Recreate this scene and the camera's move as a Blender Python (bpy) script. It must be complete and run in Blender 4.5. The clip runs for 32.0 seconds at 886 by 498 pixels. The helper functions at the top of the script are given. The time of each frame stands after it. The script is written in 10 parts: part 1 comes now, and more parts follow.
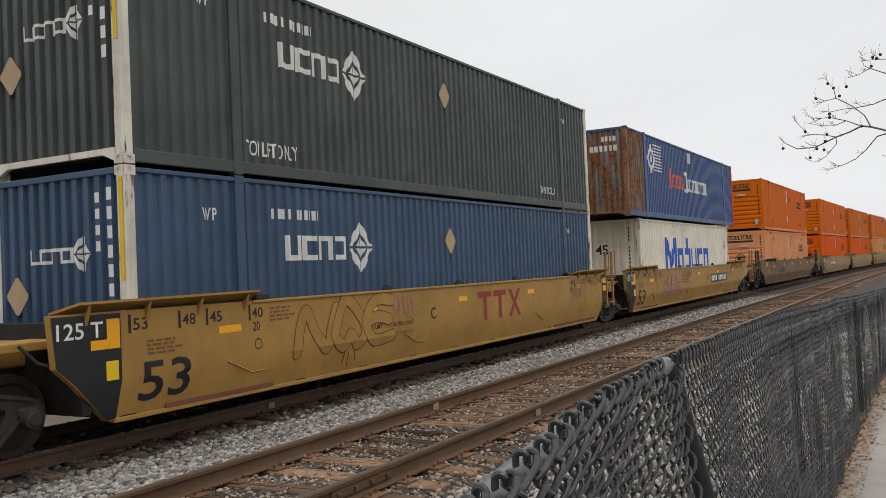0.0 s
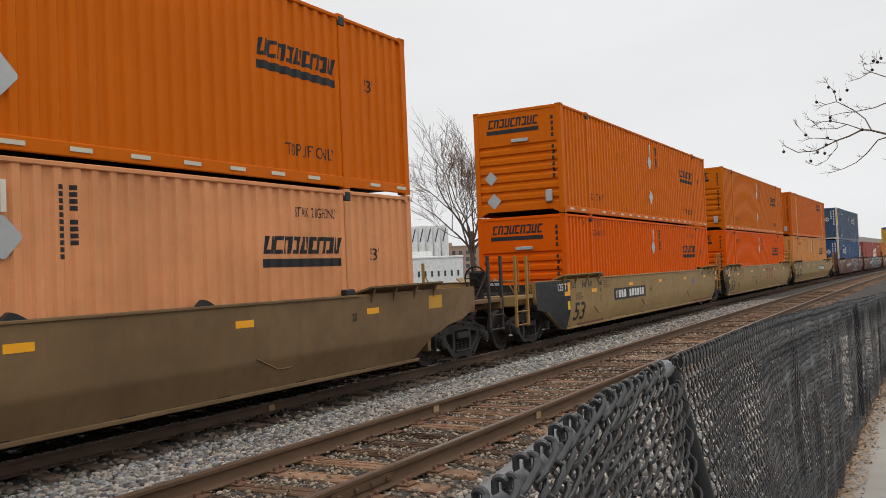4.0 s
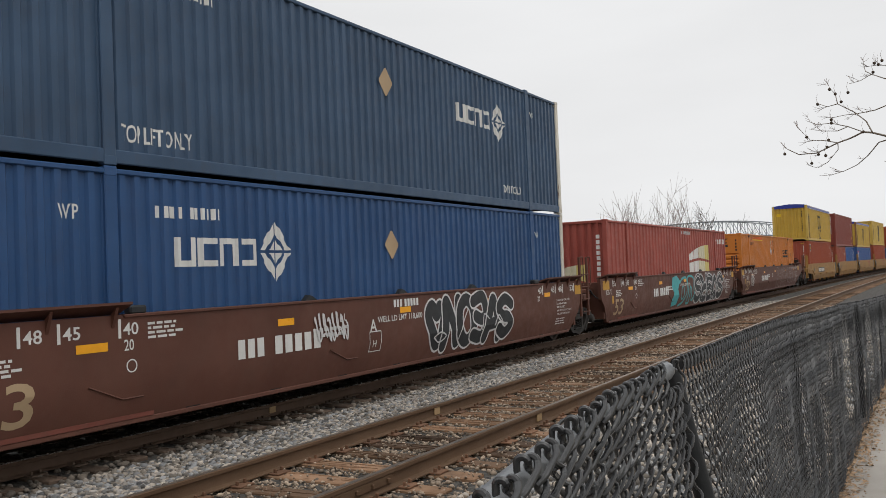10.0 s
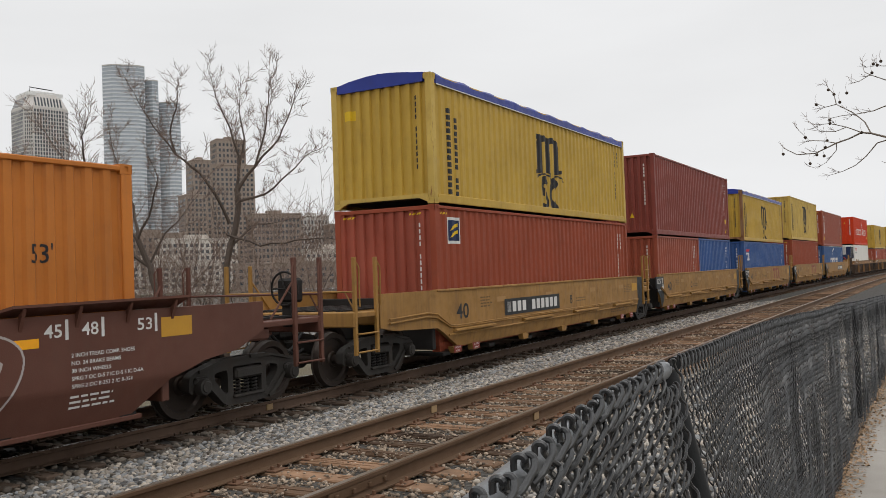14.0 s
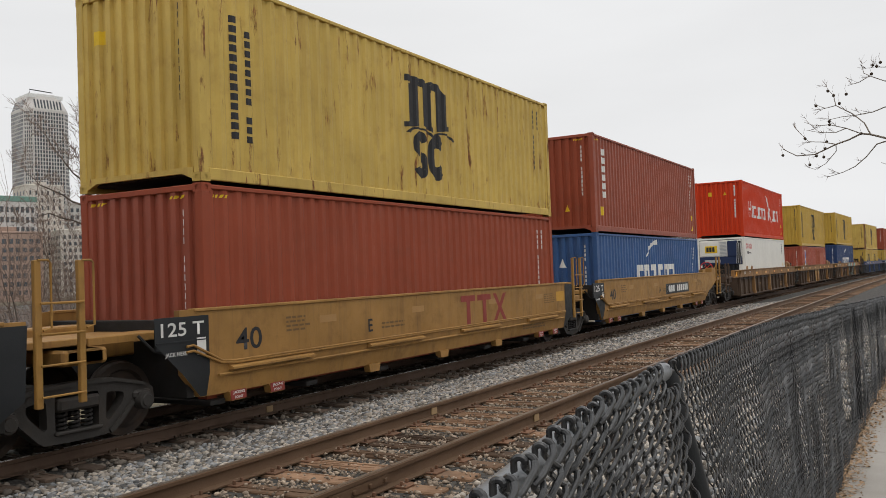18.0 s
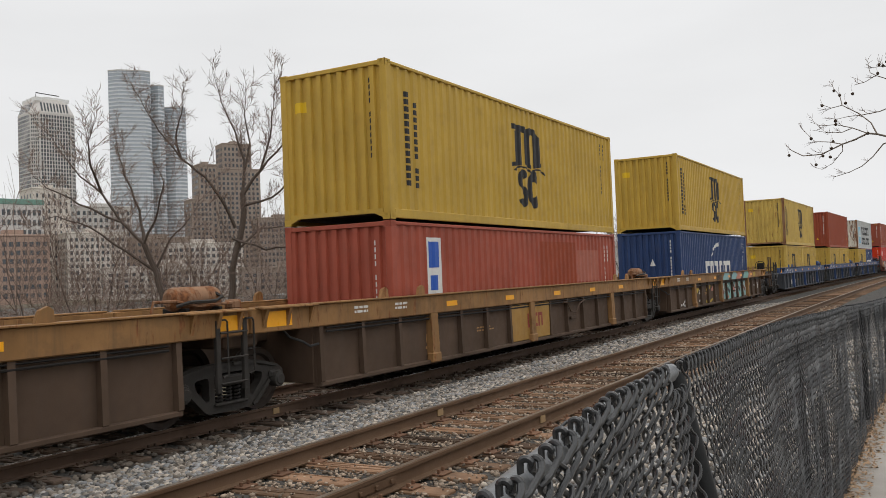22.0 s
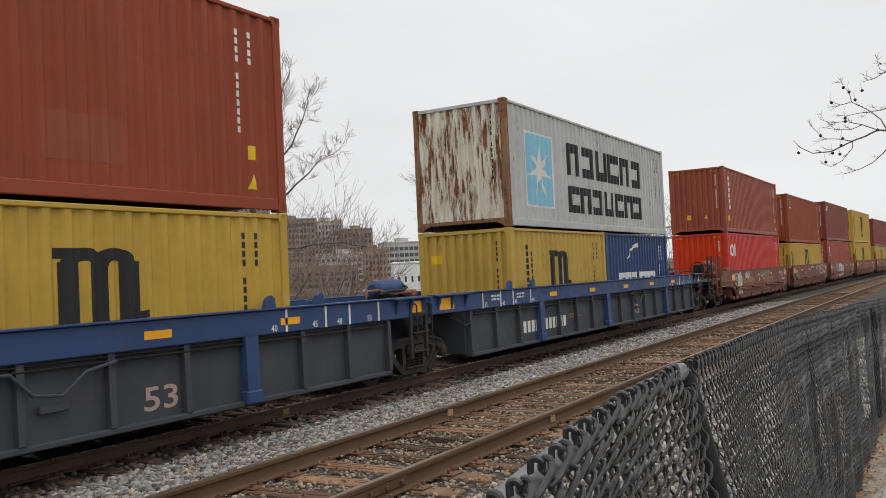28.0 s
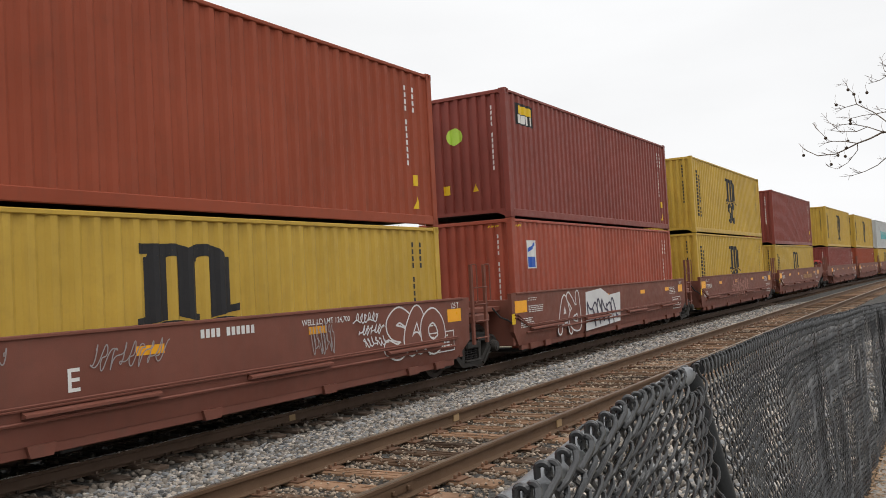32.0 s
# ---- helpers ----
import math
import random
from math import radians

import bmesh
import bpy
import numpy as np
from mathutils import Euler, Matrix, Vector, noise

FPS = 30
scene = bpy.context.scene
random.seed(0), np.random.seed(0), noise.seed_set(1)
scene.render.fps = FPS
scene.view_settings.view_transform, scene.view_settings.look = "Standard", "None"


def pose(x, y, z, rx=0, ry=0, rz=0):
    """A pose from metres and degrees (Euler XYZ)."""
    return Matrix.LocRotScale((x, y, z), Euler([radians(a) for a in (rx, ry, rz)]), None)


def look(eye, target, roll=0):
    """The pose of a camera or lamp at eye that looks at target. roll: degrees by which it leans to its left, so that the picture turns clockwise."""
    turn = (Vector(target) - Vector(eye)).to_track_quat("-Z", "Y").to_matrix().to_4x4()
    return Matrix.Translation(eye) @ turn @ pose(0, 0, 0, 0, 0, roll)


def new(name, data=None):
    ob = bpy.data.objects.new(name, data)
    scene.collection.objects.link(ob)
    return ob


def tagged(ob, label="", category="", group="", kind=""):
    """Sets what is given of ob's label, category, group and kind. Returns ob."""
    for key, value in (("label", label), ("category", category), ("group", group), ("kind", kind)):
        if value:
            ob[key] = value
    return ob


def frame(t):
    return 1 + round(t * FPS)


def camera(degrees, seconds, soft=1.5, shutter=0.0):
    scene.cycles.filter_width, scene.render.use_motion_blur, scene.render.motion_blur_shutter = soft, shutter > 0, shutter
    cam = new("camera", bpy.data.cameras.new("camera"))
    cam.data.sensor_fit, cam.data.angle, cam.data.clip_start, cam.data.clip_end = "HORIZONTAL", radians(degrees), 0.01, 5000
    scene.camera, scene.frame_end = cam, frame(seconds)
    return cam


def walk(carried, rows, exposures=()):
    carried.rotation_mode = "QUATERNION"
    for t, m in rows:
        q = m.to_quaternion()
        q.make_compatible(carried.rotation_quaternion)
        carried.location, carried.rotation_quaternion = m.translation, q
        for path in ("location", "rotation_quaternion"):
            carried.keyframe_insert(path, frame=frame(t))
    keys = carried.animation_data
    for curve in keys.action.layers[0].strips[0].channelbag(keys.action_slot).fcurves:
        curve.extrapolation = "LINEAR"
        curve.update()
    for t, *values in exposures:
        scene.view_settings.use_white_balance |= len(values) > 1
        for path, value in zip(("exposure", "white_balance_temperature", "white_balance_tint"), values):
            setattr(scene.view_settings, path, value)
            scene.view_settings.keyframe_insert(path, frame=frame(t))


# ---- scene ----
from mathutils.geometry import tessellate_polygon

# eye beside the fence, turned by yaw (from the track towards the train), pitch and roll in degrees
EYE = Vector((0.0, 0.0, 1.723))
PATH = [
    (0, 29.53, 1.33, -2.47), (0.5, 29.55, 1.37, -2.53), (1, 29.57, 1.41, -2.57), (1.5, 29.56, 1.42, -2.52), (2, 29.54, 1.42, -2.41),
    (2.5, 29.54, 1.45, -2.36), (3, 29.56, 1.48, -2.37), (3.5, 29.56, 1.51, -2.38), (5.5, 29.55, 1.48, -2.22), (6, 29.55, 1.49, -2.25),
    (6.5, 29.56, 1.51, -2.26), (7, 29.55, 1.52, -2.25), (7.5, 29.51, 1.52, -2.26), (8, 29.50, 1.51, -2.27), (8.5, 29.52, 1.54, -2.27),
    (9, 29.56, 1.58, -2.29), (9.5, 29.59, 1.62, -2.32), (10, 29.61, 1.65, -2.32), (10.5, 29.60, 1.64, -2.31), (11, 29.57, 1.61, -2.28),
    (11.5, 29.53, 1.54, -2.15), (12, 29.46, 1.45, -1.98), (12.5, 29.42, 1.42, -1.91), (13, 29.44, 1.45, -1.94), (13.5, 29.46, 1.49, -1.98),
    (14, 29.49, 1.52, -2.00), (14.5, 29.53, 1.55, -2.00), (16.5, 29.58, 1.61, -2.24), (17, 29.54, 1.60, -2.22), (17.5, 29.48, 1.60, -2.13),
    (18, 29.48, 1.63, -2.08), (18.5, 29.50, 1.68, -2.13), (19, 29.53, 1.73, -2.18), (19.5, 29.58, 1.77, -2.23), (20, 29.63, 1.81, -2.28),
    (20.5, 29.67, 1.84, -2.31), (21, 29.72, 1.83, -2.31), (21.5, 29.79, 1.79, -2.28), (22, 29.85, 1.74, -2.26), (22.5, 29.89, 1.71, -2.25),
    (23, 29.92, 1.70, -2.27), (23.5, 29.97, 1.70, -2.30), (24, 30.01, 1.68, -2.31), (24.5, 30.08, 1.64, -2.33), (25, 30.16, 1.60, -2.37),
    (25.5, 30.21, 1.59, -2.40), (27.5, 30.40, 1.74, -2.61), (28, 30.42, 1.78, -2.64), (28.5, 30.46, 1.84, -2.67), (29, 30.49, 1.89, -2.72),
    (29.5, 30.53, 1.95, -2.73), (30, 30.58, 1.99, -2.76), (30.5, 30.64, 2.03, -2.84), (31, 30.68, 2.07, -2.92), (31.5, 30.71, 2.11, -2.95),
    (32, 30.74, 2.12, -2.97),
]


def aim(yaw, pitch, roll):
    a, b = radians(yaw), radians(pitch)
    way = Vector((math.cos(a) * math.cos(b), math.sin(a) * math.cos(b), math.sin(b)))
    return look(EYE, EYE + way, roll)


cam = camera(54.2, 32.0, soft=0.6)
walk(cam, [(t, aim(a, b, c)) for t, a, b, c in PATH], exposures=[(0.0, 0.0), (28.5, 0.0), (30.5, 0.1), (32.0, 0.2)])

# ---------------------------------------------------------------- sky and light
SUN_ELEVATION, SUN_AZIMUTH = 64.0, 240.0
world = bpy.data.worlds.new("overcast_sky")
scene.world = world
world.use_nodes = True
wt = world.node_tree
wt.nodes.clear()


def wnode(kind, **values):
    n = wt.nodes.new(kind)
    for k, v in values.items():
        n.inputs[k].default_value = v
    return n


wout = wt.nodes.new("ShaderNodeOutputWorld")
wbg = wnode("ShaderNodeBackground", Strength=1.0)
sky = wt.nodes.new("ShaderNodeTexSky")
sky.sky_type = "NISHITA"
sky.sun_disc = False
sky.sun_elevation = radians(SUN_ELEVATION)
sky.sun_rotation = radians(90.0 - SUN_AZIMUTH)
sky.dust_density = 6.0
haze = wnode("ShaderNodeHueSaturation", Saturation=0.15, Value=0.1)
wt.links.new(sky.outputs[0], haze.inputs["Color"])
coords = wt.nodes.new("ShaderNodeTexCoord")
split = wt.nodes.new("ShaderNodeSeparateXYZ")
wt.links.new(coords.outputs["Generated"], split.inputs[0])
rise = wt.nodes.new("ShaderNodeMapRange")
# an overcast sky is brighter overhead than at the horizon
rise.inputs["From Min"].default_value, rise.inputs["From Max"].default_value = 0.28, 1.0
rise.inputs["To Min"].default_value, rise.inputs["To Max"].default_value = 0.87, 1.5
wt.links.new(split.outputs["Z"], rise.inputs["Value"])
stretch = wt.nodes.new("ShaderNodeMapping")
stretch.inputs["Scale"].default_value = (1.2, 1.2, 5.0)
wt.links.new(coords.outputs["Generated"], stretch.inputs["Vector"])
cloud = wnode("ShaderNodeTexNoise", Scale=1.6, Detail=5.0, Roughness=0.5)
wt.links.new(stretch.outputs[0], cloud.inputs["Vector"])
puff = wt.nodes.new("ShaderNodeMapRange")
puff.inputs["From Min"].default_value, puff.inputs["From Max"].default_value = 0.3, 0.7
puff.inputs["To Min"].default_value, puff.inputs["To Max"].default_value = 0.95, 1.05
wt.links.new(cloud.outputs["Fac"], puff.inputs["Value"])
grey = wt.nodes.new("ShaderNodeMath")
grey.operation = "MULTIPLY"
wt.links.new(rise.outputs[0], grey.inputs[0])
wt.links.new(puff.outputs[0], grey.inputs[1])
tone = wt.nodes.new("ShaderNodeVectorMath")
tone.operation = "SCALE"
tone.inputs[0].default_value = (0.985, 0.99, 1.0)
wt.links.new(grey.outputs[0], tone.inputs["Scale"])
blend = wt.nodes.new("ShaderNodeMixRGB")
blend.inputs["Fac"].default_value = 0.06
wt.links.new(tone.outputs[0], blend.inputs["Color1"])
wt.links.new(haze.outputs[0], blend.inputs["Color2"])
wt.links.new(blend.outputs[0], wbg.inputs["Color"])
wt.links.new(wbg.outputs[0], wout.inputs["Surface"])

sun_data = bpy.data.lights.new("sun", "SUN")
sun_data.energy, sun_data.angle, sun_data.color = 0.5, radians(30), (1.0, 0.97, 0.93)
sun = new("sun", sun_data)
_e, _a = radians(SUN_ELEVATION), radians(SUN_AZIMUTH)
sun.matrix_world = look((math.cos(_a) * math.cos(_e) * 50, math.sin(_a) * math.cos(_e) * 50, math.sin(_e) * 50), (0, 0, 0))

# ---------------------------------------------------------------- materials
MATS = {}


def links(nt, a, b):
    nt.links.new(a, b)


def surface(name, colour, rough=0.6, metal=0.0, dirt=0.25, dirt_colour=(0.09, 0.07, 0.055), rust=0.0, fade=0.12, grain=3.0,
            bump=0.15, bump_scale=60.0, streak=0.0, random=0.0, specular=0.25, island=False, other=None):
    """Painted or raw surface: base colour with broad fading, fine grain, run-down streaks, rust patches and relief."""
    if name in MATS:
        return MATS[name]
    m = bpy.data.materials.new(name)
    MATS[name] = m
    m.use_nodes = True
    nt = m.node_tree
    bsdf = nt.nodes["Principled BSDF"]
    bsdf.inputs["Metallic"].default_value = metal
    bsdf.inputs["Specular IOR Level"].default_value = specular
    tc = nt.nodes.new("ShaderNodeTexCoord")
    info = nt.nodes.new("ShaderNodeObjectInfo")
    shift = nt.nodes.new("ShaderNodeVectorMath")
    shift.operation = "MULTIPLY_ADD"
    shift.inputs[1].default_value = (1, 1, 1)
    links(nt, tc.outputs["Object"], shift.inputs[0])
    spread = nt.nodes.new("ShaderNodeVectorMath")
    spread.operation = "SCALE"
    spread.inputs[0].default_value = (37.0, 19.0, 11.0)
    links(nt, info.outputs["Random"], spread.inputs["Scale"])
    links(nt, spread.outputs[0], shift.inputs[2])
    place = shift.outputs[0]

    def noise_at(scale, detail=4.0, stretch=None, rough_=0.55):
        src = place
        if stretch:
            mp = nt.nodes.new("ShaderNodeMapping")
            mp.inputs["Scale"].default_value = stretch
            links(nt, src, mp.inputs["Vector"])
            src = mp.outputs[0]
        n = nt.nodes.new("ShaderNodeTexNoise")
        n.inputs["Scale"].default_value, n.inputs["Detail"].default_value, n.inputs["Roughness"].default_value = scale, detail, rough_
        links(nt, src, n.inputs["Vector"])
        return n.outputs["Fac"]

    def ramp(value, lo, hi, a=0.0, b=1.0):
        r = nt.nodes.new("ShaderNodeMapRange")
        r.inputs["From Min"].default_value, r.inputs["From Max"].default_value = lo, hi
        r.inputs["To Min"].default_value, r.inputs["To Max"].default_value = a, b
        links(nt, value, r.inputs["Value"])
        return r.outputs[0]

    def mix(fac, a, b, kind="MIX"):
        n = nt.nodes.new("ShaderNodeMixRGB")
        n.blend_type = kind
        for sock, val in ((n.inputs["Fac"], fac), (n.inputs["Color1"], a), (n.inputs["Color2"], b)):
            if isinstance(val, (int, float)):
                sock.default_value = val
            elif isinstance(val, tuple):
                sock.default_value = (*val, 1.0)
            else:
                links(nt, val, sock)
        return n.outputs[0]

    light = tuple(min(1.0, c * (1 + fade) + 0.03 * fade) for c in colour)
    dark = tuple(c * (1 - fade) for c in colour)
    col = mix(ramp(noise_at(0.9, 3.0), 0.3, 0.7), dark, light)
    col = mix(ramp(noise_at(grain * 9.0, 5.0, None, 0.7), 0.35, 0.75, 0.0, 0.35 * fade + 0.05), col, dirt_colour)
    if random or island:
        if island:
            g = nt.nodes.new("ShaderNodeNewGeometry")
            src = g.outputs["Random Per Island"]
        else:
            src = info.outputs["Random"]
        if other:
            pick = nt.nodes.new("ShaderNodeMath")
            pick.operation = "FRACT"
            many = nt.nodes.new("ShaderNodeMath")
            many.operation = "MULTIPLY"
            many.inputs[1].default_value = 13.7
            links(nt, src, many.inputs[0])
            links(nt, many.outputs[0], pick.inputs[0])
            col = mix(ramp(pick.outputs[0], 0.35, 0.75), col, other)
        hv = nt.nodes.new("ShaderNodeHueSaturation")
        links(nt, ramp(src, 0, 1, 1 - random, 1 + random), hv.inputs["Value"])
        links(nt, col, hv.inputs["Color"])
        col = hv.outputs[0]
    if streak:
        col = mix(ramp(noise_at(1.0, 5.0, (7.0, 7.0, 0.45), 0.65), 0.5, 0.78, 0.0, streak), col, dirt_colour)
    if dirt:
        col = mix(ramp(noise_at(grain, 6.0, None, 0.65), 0.52, 0.8, 0.0, dirt), col, dirt_colour)
    rough_out = ramp(noise_at(grain * 2.0, 4.0), 0.3, 0.7, max(0.05, rough - 0.1), min(1.0, rough + 0.12))
    if rust:
        spot = ramp(noise_at(2.6, 8.0, (2.4, 2.4, 0.42), 0.72), 0.68 - 0.28 * rust, 0.75 - 0.26 * rust)
        rcol = mix(ramp(noise_at(11.0, 5.0), 0.35, 0.7), (0.095, 0.038, 0.018), (0.28, 0.115, 0.045))
        col = mix(spot, col, rcol)
        rough_out = mix(spot, rough_out, (0.9, 0.9, 0.9))
    links(nt, col, bsdf.inputs["Base Color"])
    links(nt, rough_out, bsdf.inputs["Roughness"])
    if bump:
        b = nt.nodes.new("ShaderNodeBump")
        b.inputs["Strength"].default_value = bump
        b.inputs["Distance"].default_value = 0.01
        links(nt, noise_at(bump_scale, 4.0), b.inputs["Height"])
        links(nt, b.outputs[0], bsdf.inputs["Normal"])
    return m


def plain(name, colour, rough=0.6, metal=0.0):
    return surface(name, colour, rough, metal, dirt=0.12, fade=0.08, bump=0.0)


# ---------------------------------------------------------------- mesh helpers
class Build:
    """Collects vertices and faces for one mesh."""

    def __init__(self):
        self.v, self.f = [], []

    def add(self, verts, faces):
        n = len(self.v)
        self.v.extend(verts)
        self.f.extend(tuple(i + n for i in f) for f in faces)
        return self

    def box(self, x0, x1, y0, y1, z0, z1, c=0.0):
        """A block; c bevels its edges."""
        if c <= 0:
            return self.add([(x0, y0, z0), (x1, y0, z0), (x1, y1, z0), (x0, y1, z0), (x0, y0, z1), (x1, y0, z1), (x1, y1, z1), (x0, y1, z1)],
                            [(3, 2, 1, 0), (4, 5, 6, 7), (0, 1, 5, 4), (1, 2, 6, 5), (2, 3, 7, 6), (3, 0, 4, 7)])
        c = min(c, (x1 - x0) * 0.45, (y1 - y0) * 0.45, (z1 - z0) * 0.45)
        ring = lambda z, i: [(x0 + i, y0 + c, z), (x0 + c, y0 + i, z), (x1 - c, y0 + i, z), (x1 - i, y0 + c, z),
                             (x1 - i, y1 - c, z), (x1 - c, y1 - i, z), (x0 + c, y1 - i, z), (x0 + i, y1 - c, z)]
        cap = lambda z: [(x0 + c, y0 + c, z), (x1 - c, y0 + c, z), (x1 - c, y1 - c, z), (x0 + c, y1 - c, z)]
        v = cap(z0) + ring(z0 + c, 0) + ring(z1 - c, 0) + cap(z1)
        f = [(3, 2, 1, 0), (20, 21, 22, 23)]
        for i in range(8):
            j = (i + 1) % 8
            f.append((4 + i, 4 + j, 12 + j, 12 + i))
        for base, capi, flip in ((4, 0, False), (12, 20, True)):
            for q in range(4):
                a, b = base + (2 * q) % 8, base + (2 * q + 1) % 8
                n = base + (2 * q + 2) % 8
                t = [(a, b, capi + q)[::-1], (b, n, capi + (q + 1) % 4, capi + q)[::-1]]
                f.extend([x[::-1] for x in t] if flip else t)
        return self.add(v, f)

    def prism(self, outline, axis, a, b):
        """An outline of (u, w) points drawn out from a to b along axis: 'y' takes (x, z), 'x' takes (y, z), 'z' takes (x, y)."""
        n = len(outline)
        put = {"y": lambda p, d: (p[0], d, p[1]), "x": lambda p, d: (d, p[0], p[1]), "z": lambda p, d: (p[0], p[1], d)}[axis]
        area = sum(outline[i][0] * outline[(i + 1) % n][1] - outline[(i + 1) % n][0] * outline[i][1] for i in range(n))
        if area < 0:
            outline = outline[::-1]
        v = [put(p, a) for p in outline] + [put(p, b) for p in outline]
        f = [tuple(range(n)), tuple(range(2 * n - 1, n - 1, -1))] + [(i, i + n, (i + 1) % n + n, (i + 1) % n) for i in range(n)]
        if (axis == "y") != (b > a):
            f = [q[::-1] for q in f]
        return self.add(v, f)

    def tube(self, path, r, n=8, closed=False, caps=True):
        """A round bar along a path of points; r is one radius or one per point."""
        pts = [Vector(p) for p in path]
        m = len(pts)
        rs = r if isinstance(r, (list, tuple)) else [r] * m
        side = None
        verts, faces = [], []
        for i, p in enumerate(pts):
            a = pts[i - 1] if i or closed else p
            b = pts[(i + 1) % m] if i < m - 1 or closed else p
            way = (b - a).normalized()
            if side is None or abs(side.dot(way)) > 0.98:
                side = way.orthogonal().normalized()
            side = (side - way * side.dot(way)).normalized()
            up = way.cross(side)
            for k in range(n):
                t = math.tau * k / n
                verts.append(tuple(p + (side * math.cos(t) + up * math.sin(t)) * rs[i]))
        for i in range(m if closed else m - 1):
            j = (i + 1) % m
            for k in range(n):
                l = (k + 1) % n
                faces.append((i * n + k, i * n + l, j * n + l, j * n + k))
        if caps and not closed:
            faces += [tuple(range(n - 1, -1, -1)), tuple(range((m - 1) * n, m * n))]
        return self.add(verts, faces)

    def lathe(self, profile, centre, axis="y", n=20):
        """Turns (radius, offset) points about an axis through centre."""
        cx, cy, cz = centre
        verts, faces = [], []
        for r, o in profile:
            for k in range(n):
                t = math.tau * k / n
                c, s = r * math.cos(t), r * math.sin(t)
                verts.append({"y": (cx + c, cy + o, cz + s), "x": (cx + o, cy + c, cz + s), "z": (cx + c, cy + s, cz + o)}[axis])
        for i in range(len(profile) - 1):
            for k in range(n):
                l = (k + 1) % n
                q = (i * n + k, i * n + l, (i + 1) * n + l, (i + 1) * n + k)
                faces.append(q if axis == "y" else q[::-1])
        return self.add(verts, faces)

    def mesh(self, name, mat, smooth=True):
        me = bpy.data.meshes.new(name)
        me.from_pydata(self.v, [], self.f)
        if mat:
            me.materials.append(mat)
        if smooth:
            me.shade_smooth()
            me.set_sharp_from_angle(angle=radians(32))
        return me


SHARED = {}


def part(name, made, mat, parent, label="", key=None, at=(0, 0, 0)):
    """Links one mesh under a thing or a part. made: a Build, a mesh, or a function that makes a Build once for each key."""
    if isinstance(made, bpy.types.Mesh):
        me = made
    elif key is not None:
        k = (key, mat.name if mat else "")
        if k not in SHARED:
            SHARED[k] = made().mesh(name, mat)
        me = SHARED[k]
    else:
        me = made.mesh(name, mat)
    ob = new(name, me)
    ob.parent = parent
    ob.location = at
    if label:
        ob["label"] = label
    return ob


def thing(name, label, category, group="", kind=""):
    return tagged(new(name), label, category, group, kind)


def structure(name, made, mat, label="", category="", kind="structure"):
    return tagged(new(name, made.mesh(name, mat)), label, category, "", kind)


# ---------------------------------------------------------------- the run of the tracks and of the train
TRAIN_Y, NEAR_Y, TRAIN_Z = 9.672, 5.117, -0.15
BEND_START, BEND, BEND_END = 25.0, 2.6e-4, 150.0


def bend(x):
    """How far the tracks have swung to the right at x."""
    d = min(max(x - BEND_START, 0.0), BEND_END - BEND_START)
    return BEND * d * d + max(0.0, x - BEND_END) * 2 * BEND * (BEND_END - BEND_START)


def travelled(t):
    """Metres that the train has rolled by t seconds; it slows a little."""
    return 13.45 * t - 0.0065 * t * t + (0.0065 * (t - 24) ** 2 if t > 24 else 0.0)


MOVERS, WHEELS = [], []

# ---------------------------------------------------------------- writing and painted marks
def flat_text(text, size, bold=1.0, squeeze=1.0, width=None):
    """A flat bmesh of the built-in font, lower left corner at the origin."""
    cu = bpy.data.curves.new("lettering", "FONT")
    cu.body, cu.size, cu.resolution_u, cu.offset = text, size, 3, 0.012 * size * bold
    ob = bpy.data.objects.new("lettering", cu)
    scene.collection.objects.link(ob)
    me = bpy.data.meshes.new_from_object(ob.evaluated_get(bpy.context.evaluated_depsgraph_get()))
    bm = bmesh.new()
    bm.from_mesh(me)
    bpy.data.objects.remove(ob)
    bpy.data.curves.remove(cu)
    bpy.data.meshes.remove(me)
    x0, y0 = min(v.co.x for v in bm.verts), min(v.co.y for v in bm.verts)
    if width:
        squeeze = width / (max(v.co.x for v in bm.verts) - x0)
    for v in bm.verts:
        v.co = ((v.co.x - x0) * squeeze, v.co.y - y0, 0)
    return bm


def flat_shapes(shapes):
    """A flat bmesh of outlines, each a list of (u, v)."""
    bm = bmesh.new()
    for k, s in enumerate(shapes):
        vs = [bm.verts.new((u, v, 1e-3 * (k * 0.618034 % 1))) for u, v in s]
        if len(vs) > 2:
            f = bm.faces.new(vs)
            if len(vs) == 8:
                f.normal_update()
                bmesh.ops.triangulate(bm, faces=[f])
    return bm


def rect(u0, u1, v0, v1, slant=0.0):
    return [(u0, v0), (u1, v0), (u1 + slant, v1), (u0 + slant, v1)]


def ring(u, v, r, thick, n=24, squash=1.0, a0=0.0, a1=math.tau):
    """Pieces of a ring, as a row of four-sided outlines."""
    out = []
    for k in range(n):
        a, b = a0 + (a1 - a0) * k / n, a0 + (a1 - a0) * (k + 1) / n
        out.append([(u + q * math.cos(w) * squash, v + q * math.sin(w)) for q, w in ((r - thick, a), (r, a), (r, b), (r - thick, b))])
    return out


def blocks(u, v, n, w, h, fill=0.68, slant=0.0, skip=()):
    """A row of n upright bars in place of lettering that is not to be spelt."""
    return [rect(u + i * w, u + i * w + w * fill, v, v + h, slant) for i in range(n) if i not in skip]


